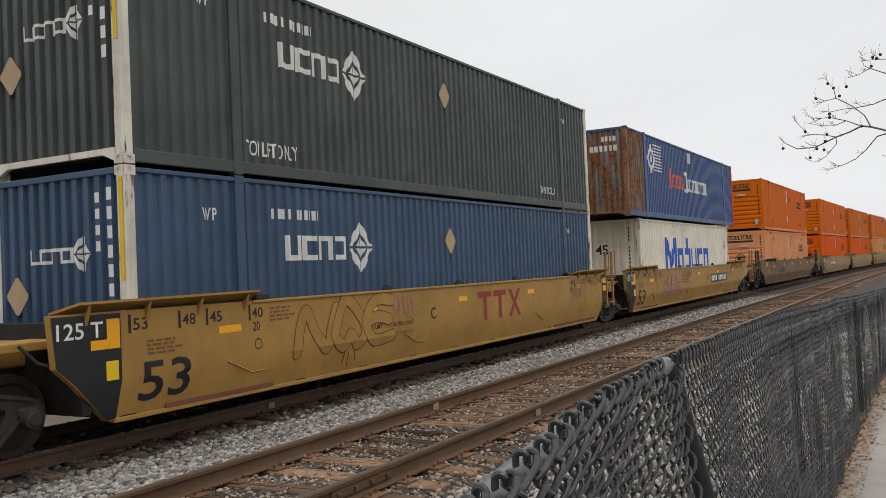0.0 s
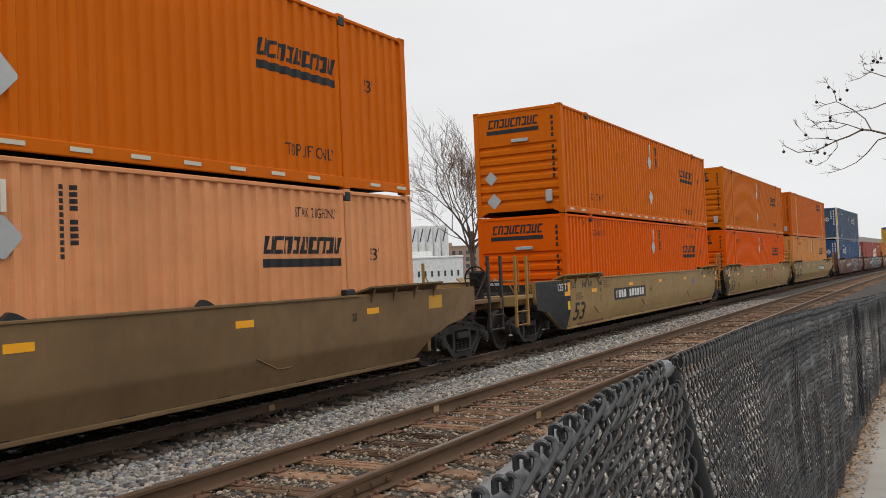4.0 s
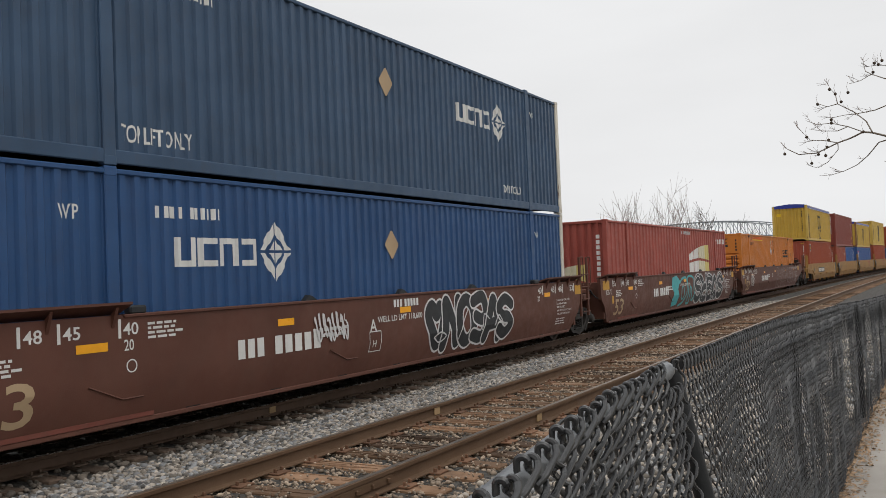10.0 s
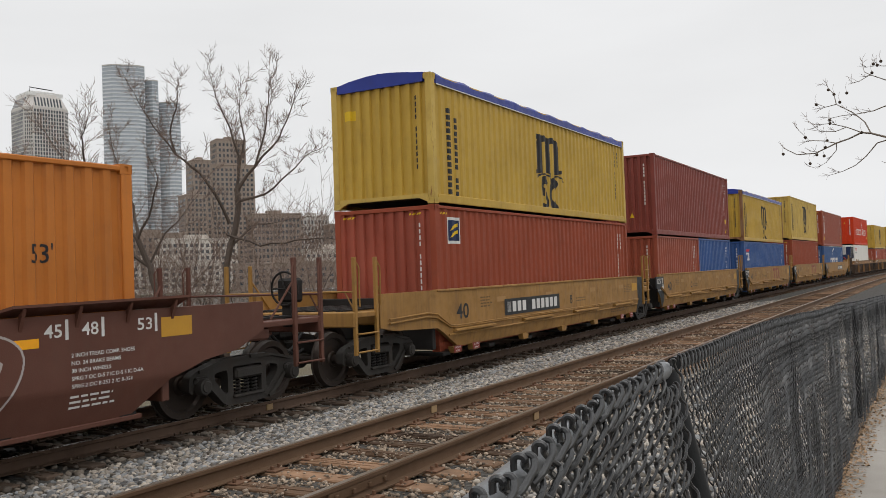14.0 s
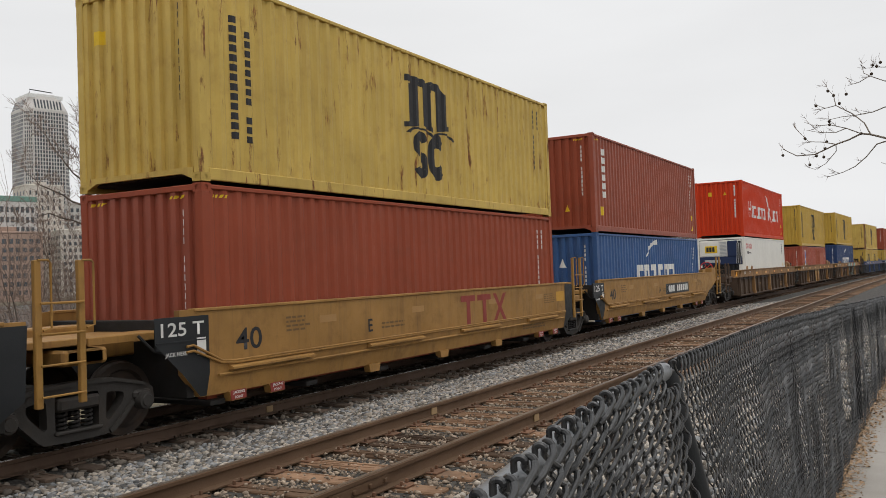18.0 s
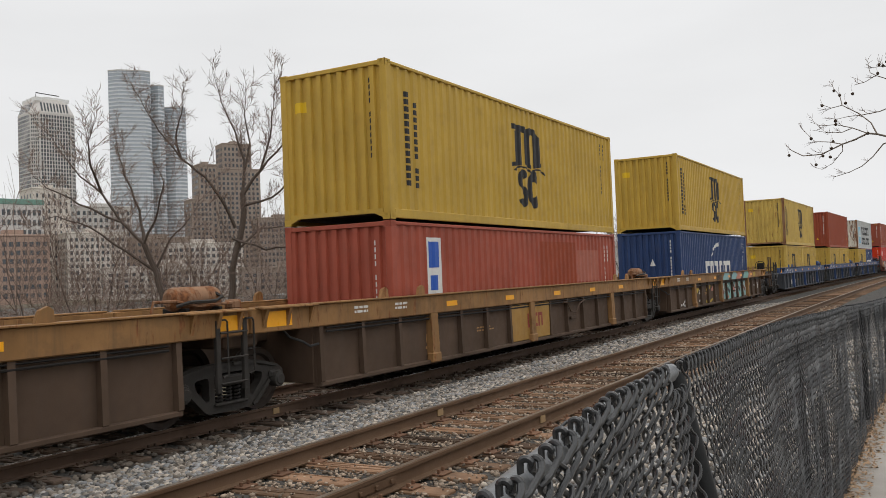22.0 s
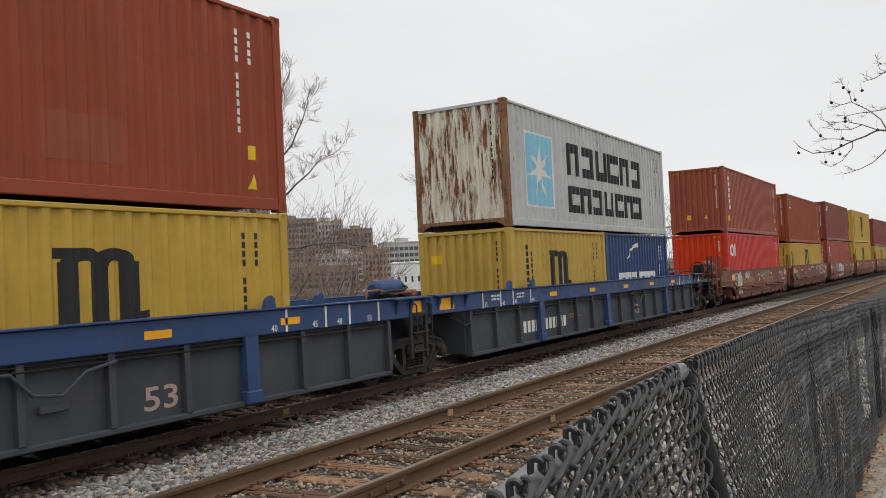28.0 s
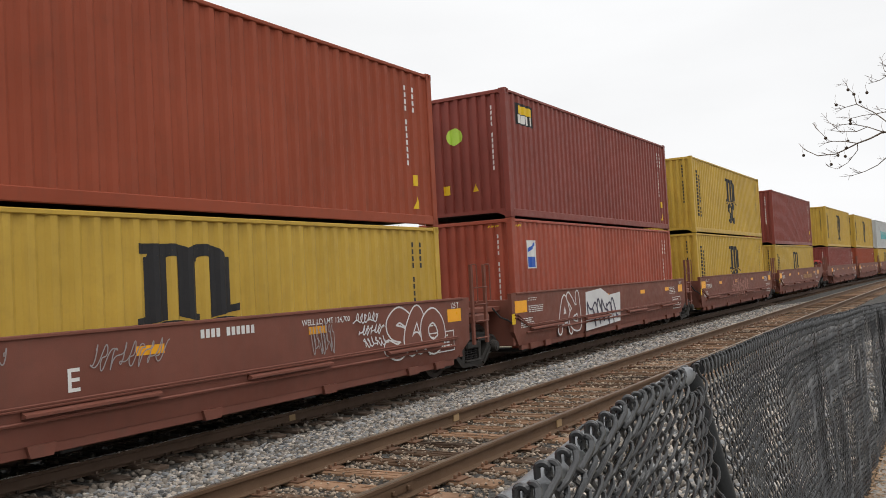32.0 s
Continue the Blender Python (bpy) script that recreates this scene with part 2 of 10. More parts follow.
def hooks(u, v, n, w, h, fill=0.8, slant=0.0, stroke=0.30, start=0):
    """A row of n plain bent bars, open on changing sides, in place of lettering that is not to be spelt."""
    out = []
    for i in range(n):
        s, t = stroke, stroke * w * fill / h if w * fill < h else stroke
        turn = (i + start) % 4
        if turn == 0:
            q = [(0, 0), (1, 0), (1, 1), (1 - s, 1), (1 - s, t), (s, t), (s, 1), (0, 1)]
        elif turn == 1:
            q = [(0, 0), (1, 0), (1, t), (s, t), (s, 1 - t), (1, 1 - t), (1, 1), (0, 1)]
        elif turn == 2:
            q = [(0, 0), (s, 0), (s, 1 - t), (1 - s, 1 - t), (1 - s, 0), (1, 0), (1, 1), (0, 1)]
        else:
            q = [(0, 0), (1, 0), (1, 1), (0, 1), (0, 1 - t), (1 - s, 1 - t), (1 - s, t), (0, t)]
        out.append([(u + i * w + x * w * fill + slant * y, v + y * h) for x, y in q])
    return out


def column(u, v, n, w, h, fill=0.7, skip=()):
    """A column of n small bars, from v downwards."""
    return [rect(u, u + w, v - i * h - h * fill, v - i * h) for i in range(n) if i not in skip]


def diamond(u, v, w, h, cut=0.05):
    """A lozenge with its tips cut off."""
    a, b, c, d = w / 2, h / 2, w * cut, h * cut
    return [(u - a, v + d), (u - a, v - d), (u - c, v - b), (u + c, v - b), (u + a, v - d), (u + a, v + d), (u + c, v + b), (u - c, v + b)]


def squiggle(rng, u, v, w, h, loops, thick):
    """One sprayed line that wanders over w by h, as a band of outlines."""
    n = loops * 30
    ph = [rng.uniform(0, math.tau) for _ in range(4)]
    pts = []
    for i in range(n):
        t = i / (n - 1)
        a = t * math.tau * loops
        pts.append((u + w * (t * 0.86 + 0.07 + 0.07 * math.cos(a * 1.0 + ph[0])),
                    v + h * (0.5 + 0.36 * math.sin(a + ph[1]) + 0.14 * math.sin(2.3 * a + ph[2]))))
    out = []
    for i in range(n - 1):
        dx, dy = pts[i + 1][0] - pts[i][0], pts[i + 1][1] - pts[i][1]
        l = math.hypot(dx, dy) or 1.0
        ox, oy = -dy / l * thick / 2, dx / l * thick / 2
        ex, ey = dx / l * thick * 0.3, dy / l * thick * 0.3
        out.append([(pts[i][0] - ox - ex, pts[i][1] - oy - ey), (pts[i + 1][0] - ox + ex, pts[i + 1][1] - oy + ey),
                    (pts[i + 1][0] + ox + ex, pts[i + 1][1] + oy + ey), (pts[i][0] + ox - ex, pts[i][1] + oy - ey)])
    return out


MARKS = {}


class Face:
    """A wall that takes paint: u runs along it as one reads, v up; folds are (u, depth) of its corrugation."""

    def __init__(self, key, origin, along, folds=(), horizontal=False):
        self.key, self.o, self.a, self.folds, self.hor = key, Vector(origin), Vector(along), list(folds), horizontal
        self.out = self.a.cross(Vector((0, 0, 1)))

    def depth(self, s):
        f = self.folds
        if not f or s <= f[0][0]:
            return f[0][1] if f else 0.0
        lo, hi = 0, len(f) - 1
        if s >= f[hi][0]:
            return f[hi][1]
        while hi - lo > 1:
            mid = (lo + hi) // 2
            lo, hi = (mid, hi) if f[mid][0] <= s else (lo, mid)
        (a, da), (b, db) = f[lo], f[hi]
        return da + (db - da) * (s - a) / (b - a) if b > a else da

    def mark(self, parent, name, shape, u, v, mat, label="", lift=0.004, key=None):
        """Lays flat outlines (or a bmesh) on the wall at u, v, folded into its corrugation."""
        if callable(shape):
            shape = shape()
        if name == "emblem" and isinstance(shape, list) and 2 <= len(shape) <= 14:
            # each bar of a painted word is a piece of its own
            for i, q in enumerate(shape):
                self.mark(parent, "painted_bar", [q], u, v, mat, label if i == 0 else "", lift + 0.0002 * i, None if key is None else (key, i))
            return None
        k = (self.key, key, round(u, 3), round(v, 3), mat.name, lift) if key is not None else None
        if k is None or k not in MARKS:
            bm = shape if isinstance(shape, bmesh.types.BMesh) else flat_shapes(shape)
            for p in bm.verts:
                p.co.x += u
                p.co.y += v
            plate = name in ("placard", "number_plate")
            if self.folds and not plate:
                i = 1 if self.hor else 0
                lo, hi = min(p.co[i] for p in bm.verts), max(p.co[i] for p in bm.verts)
                for s, _ in self.folds:
                    if lo + 1e-4 < s < hi - 1e-4:
                        co, no = ((0, s, 0), (0, 1, 0)) if self.hor else ((s, 0, 0), (1, 0, 0))
                        bmesh.ops.bisect_plane(bm, geom=bm.verts[:] + bm.edges[:] + bm.faces[:], dist=1e-5, plane_co=co, plane_no=no)
            for p in bm.verts:
                d = -0.004 if plate else self.depth(p.co.y if self.hor else p.co.x)
                p.co = self.o + self.a * p.co.x + Vector((0, 0, p.co.y)) + self.out * (lift - d + p.co.z)
            bmesh.ops.recalc_face_normals(bm, faces=bm.faces[:])
            me = bpy.data.meshes.new(name)
            bm.to_mesh(me)
            bm.free()
            me.materials.append(mat)
            if k is None:
                k = len(MARKS)
            MARKS[k] = me
        ob = part(name, MARKS[k], mat, parent, label)
        return tagged(ob, kind="stuff") if name in ("stencil", "number_marking", "vertical_lettering", "graffiti") else ob

    def text(self, parent, text, u, v, size, mat, label="", squeeze=1.0, bold=1.0, width=None, lift=0.004):
        """Lettering with its lower left corner at u, v; width sets its length."""
        k = ("text", text, size, squeeze, width)
        full = (self.key, k, round(u, 3), round(v, 3), mat.name, lift)
        shape = None if full in MARKS else flat_text(text, size, bold, squeeze, width)
        return self.mark(parent, "lettering", shape, u, v, mat, label, lift=lift, key=k)


# ---------------------------------------------------------------- paints
PAINT_WHITE = plain("white_lettering", (0.66, 0.65, 0.62), 0.6)
PAINT_BLACK = plain("black_lettering", (0.018, 0.018, 0.02), 0.55)
PAINT_YELLOW = plain("yellow_sticker", (0.70, 0.46, 0.015), 0.5)
PAINT_AMBER = plain("amber_reflector", (0.85, 0.38, 0.015), 0.35)
PAINT_GOLDEN = plain("faded_golden_reflector", (0.50, 0.26, 0.03), 0.5)
PAINT_TAN = plain("faded_tan_figures", (0.40, 0.33, 0.25), 0.6)
PAINT_STRIP = plain("yellowed_white_reflector", (0.60, 0.54, 0.42), 0.5)
PAINT_RED = plain("red_lettering", (0.55, 0.03, 0.03), 0.5)
PAINT_BLUE = plain("blue_lettering", (0.03, 0.10, 0.42), 0.5)
PAINT_NAVY = plain("navy_lettering", (0.012, 0.026, 0.075), 0.5)
PAINT_SKY = plain("light_blue_panel", (0.22, 0.48, 0.62), 0.5)
PAINT_ORANGE = plain("orange_red_lettering", (0.6, 0.10, 0.03), 0.5)
PAINT_TAN = plain("tan_placard", (0.42, 0.30, 0.18), 0.6)
PAINT_TANBROWN = plain("brown_lettering", (0.20, 0.07, 0.02), 0.6)
PAINT_SILVER = plain("grey_placard", (0.42, 0.43, 0.43), 0.45, 0.3)
PAINT_FAINT = plain("faded_brown_stencil", (0.15, 0.085, 0.032), 0.6)
PAINT_GOLD = plain("gold_lettering", (0.36, 0.20, 0.07), 0.55)
PAINT_DULLRED = plain("dull_red_emblem", (0.24, 0.04, 0.03), 0.6)
PAINT_TEAL = plain("teal_spray", (0.06, 0.36, 0.38), 0.5)
PAINT_PINK = plain("dusty_pink_spray", (0.40, 0.19, 0.15), 0.6)
PAINT_GRAFF = plain("white_spray", (0.62, 0.61, 0.60), 0.6)
PAINT_DARKGRAFF = plain("dark_spray", (0.06, 0.05, 0.08), 0.6)
STEEL_DARK = surface("grimy_dark_steel", (0.016, 0.014, 0.013), 0.7, 0.1, dirt=0.5, dirt_colour=(0.04, 0.03, 0.022), bump=0.3)
STEEL_FRAME = surface("grimy_cast_steel", (0.032, 0.029, 0.026), 0.6, 0.1, dirt=0.5, dirt_colour=(0.07, 0.048, 0.034), bump=0.4, bump_scale=25)
WHEEL_STEEL = surface("worn_wheel_steel", (0.045, 0.036, 0.031), 0.5, 0.5, dirt=0.4, dirt_colour=(0.16, 0.09, 0.05))
RUBBER = plain("black_hose", (0.02, 0.02, 0.02), 0.7)

ORANGE = surface("orange_container_paint", (0.576, 0.1224, 0.0018), 0.5, dirt=0.07, dirt_colour=(0.16, 0.05, 0.01), streak=0.12, fade=0.03, specular=0.08)
ORANGE_DEEP = surface("deep_orange_container_paint", (0.648, 0.0972, 0.0009), 0.5, dirt=0.05, dirt_colour=(0.2, 0.05, 0.01), streak=0.06, fade=0.02, specular=0.06)
ORANGE_PALE = surface("faded_peach_container_paint", (0.6624, 0.276, 0.115), 0.6, dirt=0.12, streak=0.15, fade=0.12)
ORANGE_TAN = surface("dull_orange_container_paint", (0.4845, 0.1573, 0.0221), 0.5, dirt=0.15, streak=0.2, fade=0.12)
ORANGE_AMBER = surface("faded_amber_container_paint", (0.5616, 0.2262, 0.0546), 0.55, dirt=0.12, streak=0.12, fade=0.12)
BROWN_ORANGE = surface("brownish_post_paint", (0.50, 0.22, 0.03), 0.5, dirt=0.25, rust=0.15)
UBLUE = surface("navy_blue_container_paint", (0.0378, 0.0756, 0.1368), 0.45, dirt=0.2, streak=0.12, fade=0.15)
UBLUE_BRIGHT = surface("royal_blue_container_paint", (0.0205, 0.0697, 0.1804), 0.45, dirt=0.15, streak=0.12, fade=0.12)
UBLACK = surface("faded_black_green_container_paint", (0.052, 0.063, 0.058), 0.45, dirt=0.25, dirt_colour=(0.07, 0.075, 0.07), streak=0.2, fade=0.2)
UWHITE = surface("dirty_white_post_paint", (0.66, 0.62, 0.54), 0.55, dirt=0.4, rust=0.32, streak=0.35, dirt_colour=(0.24, 0.17, 0.10))
PACER_BLUE = surface("strong_blue_container_paint", (0.034, 0.075, 0.20), 0.45, dirt=0.15, streak=0.1, fade=0.1)
RUSTY_BLUE = surface("rusted_blue_end_paint", (0.15, 0.165, 0.15), 0.7, dirt=0.4, rust=0.85, streak=0.75, dirt_colour=(0.16, 0.08, 0.04))
CREAM_RUST = surface("rust_run_cream_paint", (0.66, 0.60, 0.48), 0.6, dirt=0.3, rust=0.62, streak=0.4, dirt_colour=(0.30, 0.15, 0.06))
CREAM = surface("cream_container_paint", (0.72, 0.68, 0.57), 0.55, dirt=0.25, rust=0.08, streak=0.15, dirt_colour=(0.30, 0.17, 0.08))
PINKRED = surface("dusty_red_container_paint", (0.31, 0.070, 0.052), 0.55, dirt=0.25, streak=0.2, fade=0.15)
MSC_YELLOW = surface("mustard_container_paint", (0.47, 0.30, 0.045), 0.5, dirt=0.25, rust=0.0, streak=0.28, fade=0.1, dirt_colour=(0.2, 0.13, 0.05))
MSC_RUSTY = surface("rust_spotted_mustard_paint", (0.52, 0.36, 0.085), 0.55, dirt=0.35, rust=0.34, streak=0.3, fade=0.12, dirt_colour=(0.22, 0.12, 0.05))
MSC_BRIGHT = surface("yellow_container_paint", (0.45, 0.295, 0.055), 0.5, dirt=0.28, rust=0.16, streak=0.2, fade=0.1, dirt_colour=(0.2, 0.13, 0.05))
OXIDE = surface("oxide_red_container_paint", (0.275, 0.060, 0.029), 0.55, dirt=0.2, streak=0.18, fade=0.08, specular=0.14)
OXIDE_BROWN = surface("brown_red_container_paint", (0.27, 0.062, 0.033), 0.5, dirt=0.15, streak=0.12, fade=0.1)
MAROON = surface("maroon_container_paint", (0.20, 0.042, 0.030), 0.5, dirt=0.15, streak=0.15, fade=0.1)
OXIDE_BRIGHT = surface("brick_red_container_paint", (0.32, 0.068, 0.038), 0.5, dirt=0.2, streak=0.2, fade=0.14)
RED = surface("signal_red_container_paint", (0.53, 0.045, 0.012), 0.5, dirt=0.1, streak=0.1, fade=0.04, specular=0.1)
CRIMSON = surface("crimson_container_paint", (0.50, 0.032, 0.024), 0.45, dirt=0.12, streak=0.15, fade=0.1)
BLUE40 = surface("mid_blue_container_paint", (0.034, 0.092, 0.235), 0.5, dirt=0.2, streak=0.2, fade=0.12)
BLUE_CLEAR = surface("clear_blue_container_paint", (0.0276, 0.08096, 0.2392), 0.5, dirt=0.18, streak=0.15, fade=0.12)
BLUE_DARK = surface("dark_blue_container_paint", (0.0176, 0.044, 0.128), 0.5, dirt=0.18, streak=0.15, fade=0.12)
REEFER_WHITE = surface("off_white_reefer_paint", (0.703, 0.684, 0.627), 0.45, dirt=0.08, streak=0.08, fade=0.04, bump=0.05)
GREY_RUST = surface("pale_grey_container_paint", (0.45, 0.46, 0.45), 0.55, dirt=0.25, rust=0.24, streak=0.25, fade=0.08)
GREY_RUSTED = surface("rust_eaten_white_paint", (0.66, 0.63, 0.54), 0.65, dirt=0.3, rust=0.72, streak=0.35, fade=0.1, dirt_colour=(0.25, 0.11, 0.04))
RUST_POST = surface("rusty_post_paint", (0.24, 0.13, 0.07), 0.7, dirt=0.4, rust=0.75, streak=0.3)
TARP = surface("blue_tarpaulin", (0.018, 0.035, 0.24), 0.4, dirt=0.1, fade=0.15, bump=0.5, bump_scale=9)

OCHRE = surface("ochre_car_paint", (0.3465, 0.1917, 0.045), 0.55, dirt=0.3, streak=0.3, fade=0.12, dirt_colour=(0.17, 0.10, 0.045))
OCHRE_WORN = surface("worn_ochre_car_paint", (0.315, 0.166, 0.045), 0.6, dirt=0.5, streak=0.5, fade=0.18, rust=0.12, dirt_colour=(0.11, 0.06, 0.03))
OLIVE = surface("olive_tan_car_paint", (0.2806, 0.1794, 0.06716), 0.55, dirt=0.2, streak=0.22, fade=0.1, dirt_colour=(0.15, 0.11, 0.06))
OLIVE_DARK = surface("weathered_olive_car_paint", (0.155, 0.092, 0.040), 0.65, dirt=0.5, streak=0.4, fade=0.2, rust=0.1, dirt_colour=(0.10, 0.07, 0.045))
BROWN = surface("oxide_brown_car_paint", (0.1051, 0.0407, 0.02664), 0.6, dirt=0.3, streak=0.25, fade=0.14, dirt_colour=(0.10, 0.06, 0.045))
BROWN_H = surface("red_brown_car_paint", (0.175, 0.060, 0.040), 0.6, dirt=0.3, streak=0.3, fade=0.12, dirt_colour=(0.11, 0.065, 0.05))
OCHRE_DIRTY = surface("grimy_ochre_car_paint", (0.27, 0.14, 0.05), 0.65, dirt=0.65, streak=0.7, fade=0.25, rust=0.4, dirt_colour=(0.11, 0.07, 0.04))
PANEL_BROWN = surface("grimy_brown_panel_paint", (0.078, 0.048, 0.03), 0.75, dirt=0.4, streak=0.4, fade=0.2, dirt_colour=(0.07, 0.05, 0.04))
CAR_BLUE = surface("blue_chord_paint", (0.026, 0.058, 0.155), 0.5, dirt=0.25, streak=0.25, fade=0.12)
PANEL_GREY = surface("slate_panel_paint", (0.04752, 0.054, 0.0648), 0.65, dirt=0.3, streak=0.3, fade=0.14)
END_BLACK = surface("black_end_panel_paint", (0.018, 0.020, 0.022), 0.5, dirt=0.25, dirt_colour=(0.05, 0.045, 0.04))
LADDER_YELLOW = surface("mustard_handrail_paint", (0.31, 0.165, 0.04), 0.55, dirt=0.5, dirt_colour=(0.10, 0.07, 0.045))

# ---------------------------------------------------------------- containers
GAP = 0.022


def folds_of(a, b, pitch, depth, slope=0.2):
    """Break points (position, depth) of a trapezoid corrugation between a and b; slope is the share of the pitch on each flank."""
    n = max(1, round((b - a) / pitch))
    p = (b - a) / n
    out = []
    for i in range(n):
        s = a + i * p
        f = 0.5 - slope
        out += [(s, 0.0), (s + f * p, 0.0), (s + 0.5 * p, depth), (s + (0.5 + f) * p, depth)]
    return out + [(b, 0.0)]


def sheet(folds, lo, hi, put):
    """A folded sheet from its break points, closed behind by nothing; put(s, depth, h) gives a vertex."""
    b = Build()
    v = [put(s, d, lo) for s, d in folds] + [put(s, d, hi) for s, d in folds]
    n = len(folds)
    return b.add(v, [(i, i + 1, n + i + 1, n + i) for i in range(n - 1)])


def casting():
    """A corner casting with sunk oval holes in its outer faces."""
    b = Build()
    x0, x1, y0, y1, z0, z1 = 0, 0.178, 0, 0.162, 0, 0.118
    b.box(x0 + 0.012, x1, y0 + 0.012, y1, z0, z1)
    for face in ("y", "x"):
        w = x1 if face == "y" else y1
        c, h = w / 2, z1 / 2
        outer = [(0, 0), (w, 0), (w, z1), (0, z1)]
        inner = [(c + 0.034 * q, h + 0.032 * r) for q, r in ((-0.7, -1), (0.7, -1), (1, 0), (0.7, 1), (-0.7, 1), (-1, 0))]
        put = (lambda u, q, d: (u, d, q)) if face == "y" else (lambda u, q, d: (d, u, q))
        v = [put(u, q, 0.0) for u, q in outer] + [put(u, q, 0.0) for u, q in inner] + [put(u, q, 0.011) for u, q in outer]
        f = [(0, 1, 5, 4), (1, 2, 7, 6), (1, 6, 5), (2, 3, 8, 7), (3, 0, 4, 9), (3, 9, 8), (0, 10, 11, 1), (1, 11, 12, 2), (2, 12, 13, 3), (3, 13, 10, 0)]
        b.add(v, f if face == "y" else [q[::-1] for q in f])
    return b


def container(name, label, L, H, mat, post=None, W=1.219, pitch=0.278, depth=0.036, end="corrugated", end_mat=None, group="", posts40=None,
              post40_mat=None, rear_post=None, top=None):
    """A freight container in its parts; front at -x, the seen side at -y. Returns the thing and its side and front as Faces."""
    post = post or mat
    ob = thing(name, label, "shipping container", group)
    key = (round(L, 2), round(H, 2), W, pitch, depth, end, posts40 is not None)
    a, e = L / 2, W
    lo, hi = 0.16, H - 0.07
    side_folds = folds_of(-a + 0.15, a - 0.15, pitch, depth, 0.13 if L > 14 else 0.2)
    near = Face((key, "side"), (0, -e + GAP, 0), (1, 0, 0), side_folds)
    part("side_wall", lambda: sheet(side_folds, lo, hi, lambda s, d, h: (s, -e + GAP + d, h)), mat, ob, key=(key, "near"))
    part("side_wall", lambda: sheet(side_folds, lo, hi, lambda s, d, h: (-s, e - GAP - d, h)), mat, ob, key=(key, "far"))
    em = end_mat or mat
    if end == "ribbed":
        z0, z1 = 0.30, H - 0.86
        n = 7
        st = (z1 - z0) / n
        ef = [(lo, 0.0)]
        for i in range(n):
            s = z0 + i * st
            ef += [(s, 0.0), (s + 0.06, 0.05), (s + st * 0.42, 0.05), (s + st * 0.55, 0.0)]
        ef.append((hi, 0.0))
        front = Face((key, "front"), (-a + GAP, 0, 0), (0, -1, 0), ef, True)
        fw = lambda: sheet([(q, d) for q, d in ef], e - 0.13, -e + 0.13, lambda s, d, h: (-a + GAP + d, h, s))
    else:
        ef = folds_of(-e + 0.13, e - 0.13, 0.245 if pitch > 0.24 else pitch, 0.05, 0.09)
        front = Face((key, "front"), (-a + GAP, 0, 0), (0, -1, 0), ef)
        fw = lambda: sheet(ef, lo, hi, lambda s, d, h: (-a + GAP + d, -s, h))
    part("front_wall", fw, em, ob, key=(key, "frontwall"))
    part("rear_wall", lambda: sheet(folds_of(-e + 0.13, e - 0.13, 0.24, depth), lo, hi, lambda s, d, h: (a - GAP - d, s, h)), mat, ob, key=(key, "rearwall"))
    part("roof", lambda: Build().box(-a + 0.06, a - 0.06, -e + 0.04, e - 0.04, hi - 0.01, hi + 0.035, 0.01), top or mat, ob, key=(key, "roof"))
    under = Build()
    under.box(-a + 0.1, a - 0.1, -e + 0.06, e - 0.06, 0.10, 0.17, 0.01)
    part("floor", lambda: under, STEEL_DARK, ob, key=(key, "floor"))
    for sx in (-1, 1):
        pm = post if sx < 0 else (rear_post or post)
        for sy in (-1, 1):
            x, y = sx * (a - 0.001), sy * (e - 0.001)
            x0, x1 = sorted((x, x - sx * 0.16))
            y0, y1 = sorted((y, y - sy * 0.14))
            part("corner_post", lambda: Build().box(x0, x1, y0, y1, 0.11, H - 0.11, 0.012), pm, ob, key=(key, "post", sx, sy))
            for z in (0.0, H - 0.118):
                c = part("corner_casting", casting, pm, ob, key="casting")
                c.location = (x, y, z)
                c.scale = (-sx, -sy, 1)
        x0, x1 = sorted((sx * (a - 0.005), sx * (a - 0.07)))
        part("end_sill", lambda: Build().prism([(-e + 0.15, 0.03), (-e + 0.36, 0.12), (e - 0.36, 0.12), (e - 0.15, 0.03), (e - 0.15, 0.2), (-e + 0.15, 0.2)], "x", x0, x1),
             pm if sx < 0 else mat, ob, key=(key, "sill", sx))
        part("end_header", lambda: Build().box(x0, x1, -e + 0.15, e - 0.15, H - 0.10, H - 0.015, 0.01), mat, ob, key=(key, "head", sx))
    for sy in (-1, 1):
        y0, y1 = sorted((sy * (e - 0.004), sy * (e - 0.07)))
        part("top_rail", lambda: Build().box(-a + 0.17, a - 0.17, y0, y1, H - 0.085, H - 0.02, 0.012), mat, ob, key=(key, "toprail", sy))
        yb0, yb1 = sorted((sy * (e - 0.004), sy * (e - 0.05)))
        part("bottom_rail", lambda: Build().box(-a + 0.17, a - 0.17, yb0, yb1, 0.02, 0.19, 0.012), mat, ob, key=(key, "botrail", sy))
    if posts40:
        for sx in (-1, 1):
            for sy in (-1, 1):
                y0, y1 = sorted((sy * (e + 0.004), sy * (e - 0.12)))
                part("lifting_post", lambda: Build().box(sx * 6.09 - posts40, sx * 6.09 + posts40, y0, y1, 0.0, H + 0.003, 0.012), post40_mat or mat, ob,
                     key=(key, "lift", sx, sy, posts40))
                for z in (0.0, H - 0.118):
                    c = part("lifting_casting", lambda: Build().box(-0.09, 0.09, 0, 0.1, 0, 0.118, 0.01), post40_mat or mat, ob, key="liftcast")
                    c.location = (sx * 6.09, sy * (e + 0.008), z + (0.006 if z else -0.004))
                    c.scale = (1, -sy, 1)
    near.W = front.W = e
    near.H = front.H = H
    near.L = front.L = L
    return ob, near, front


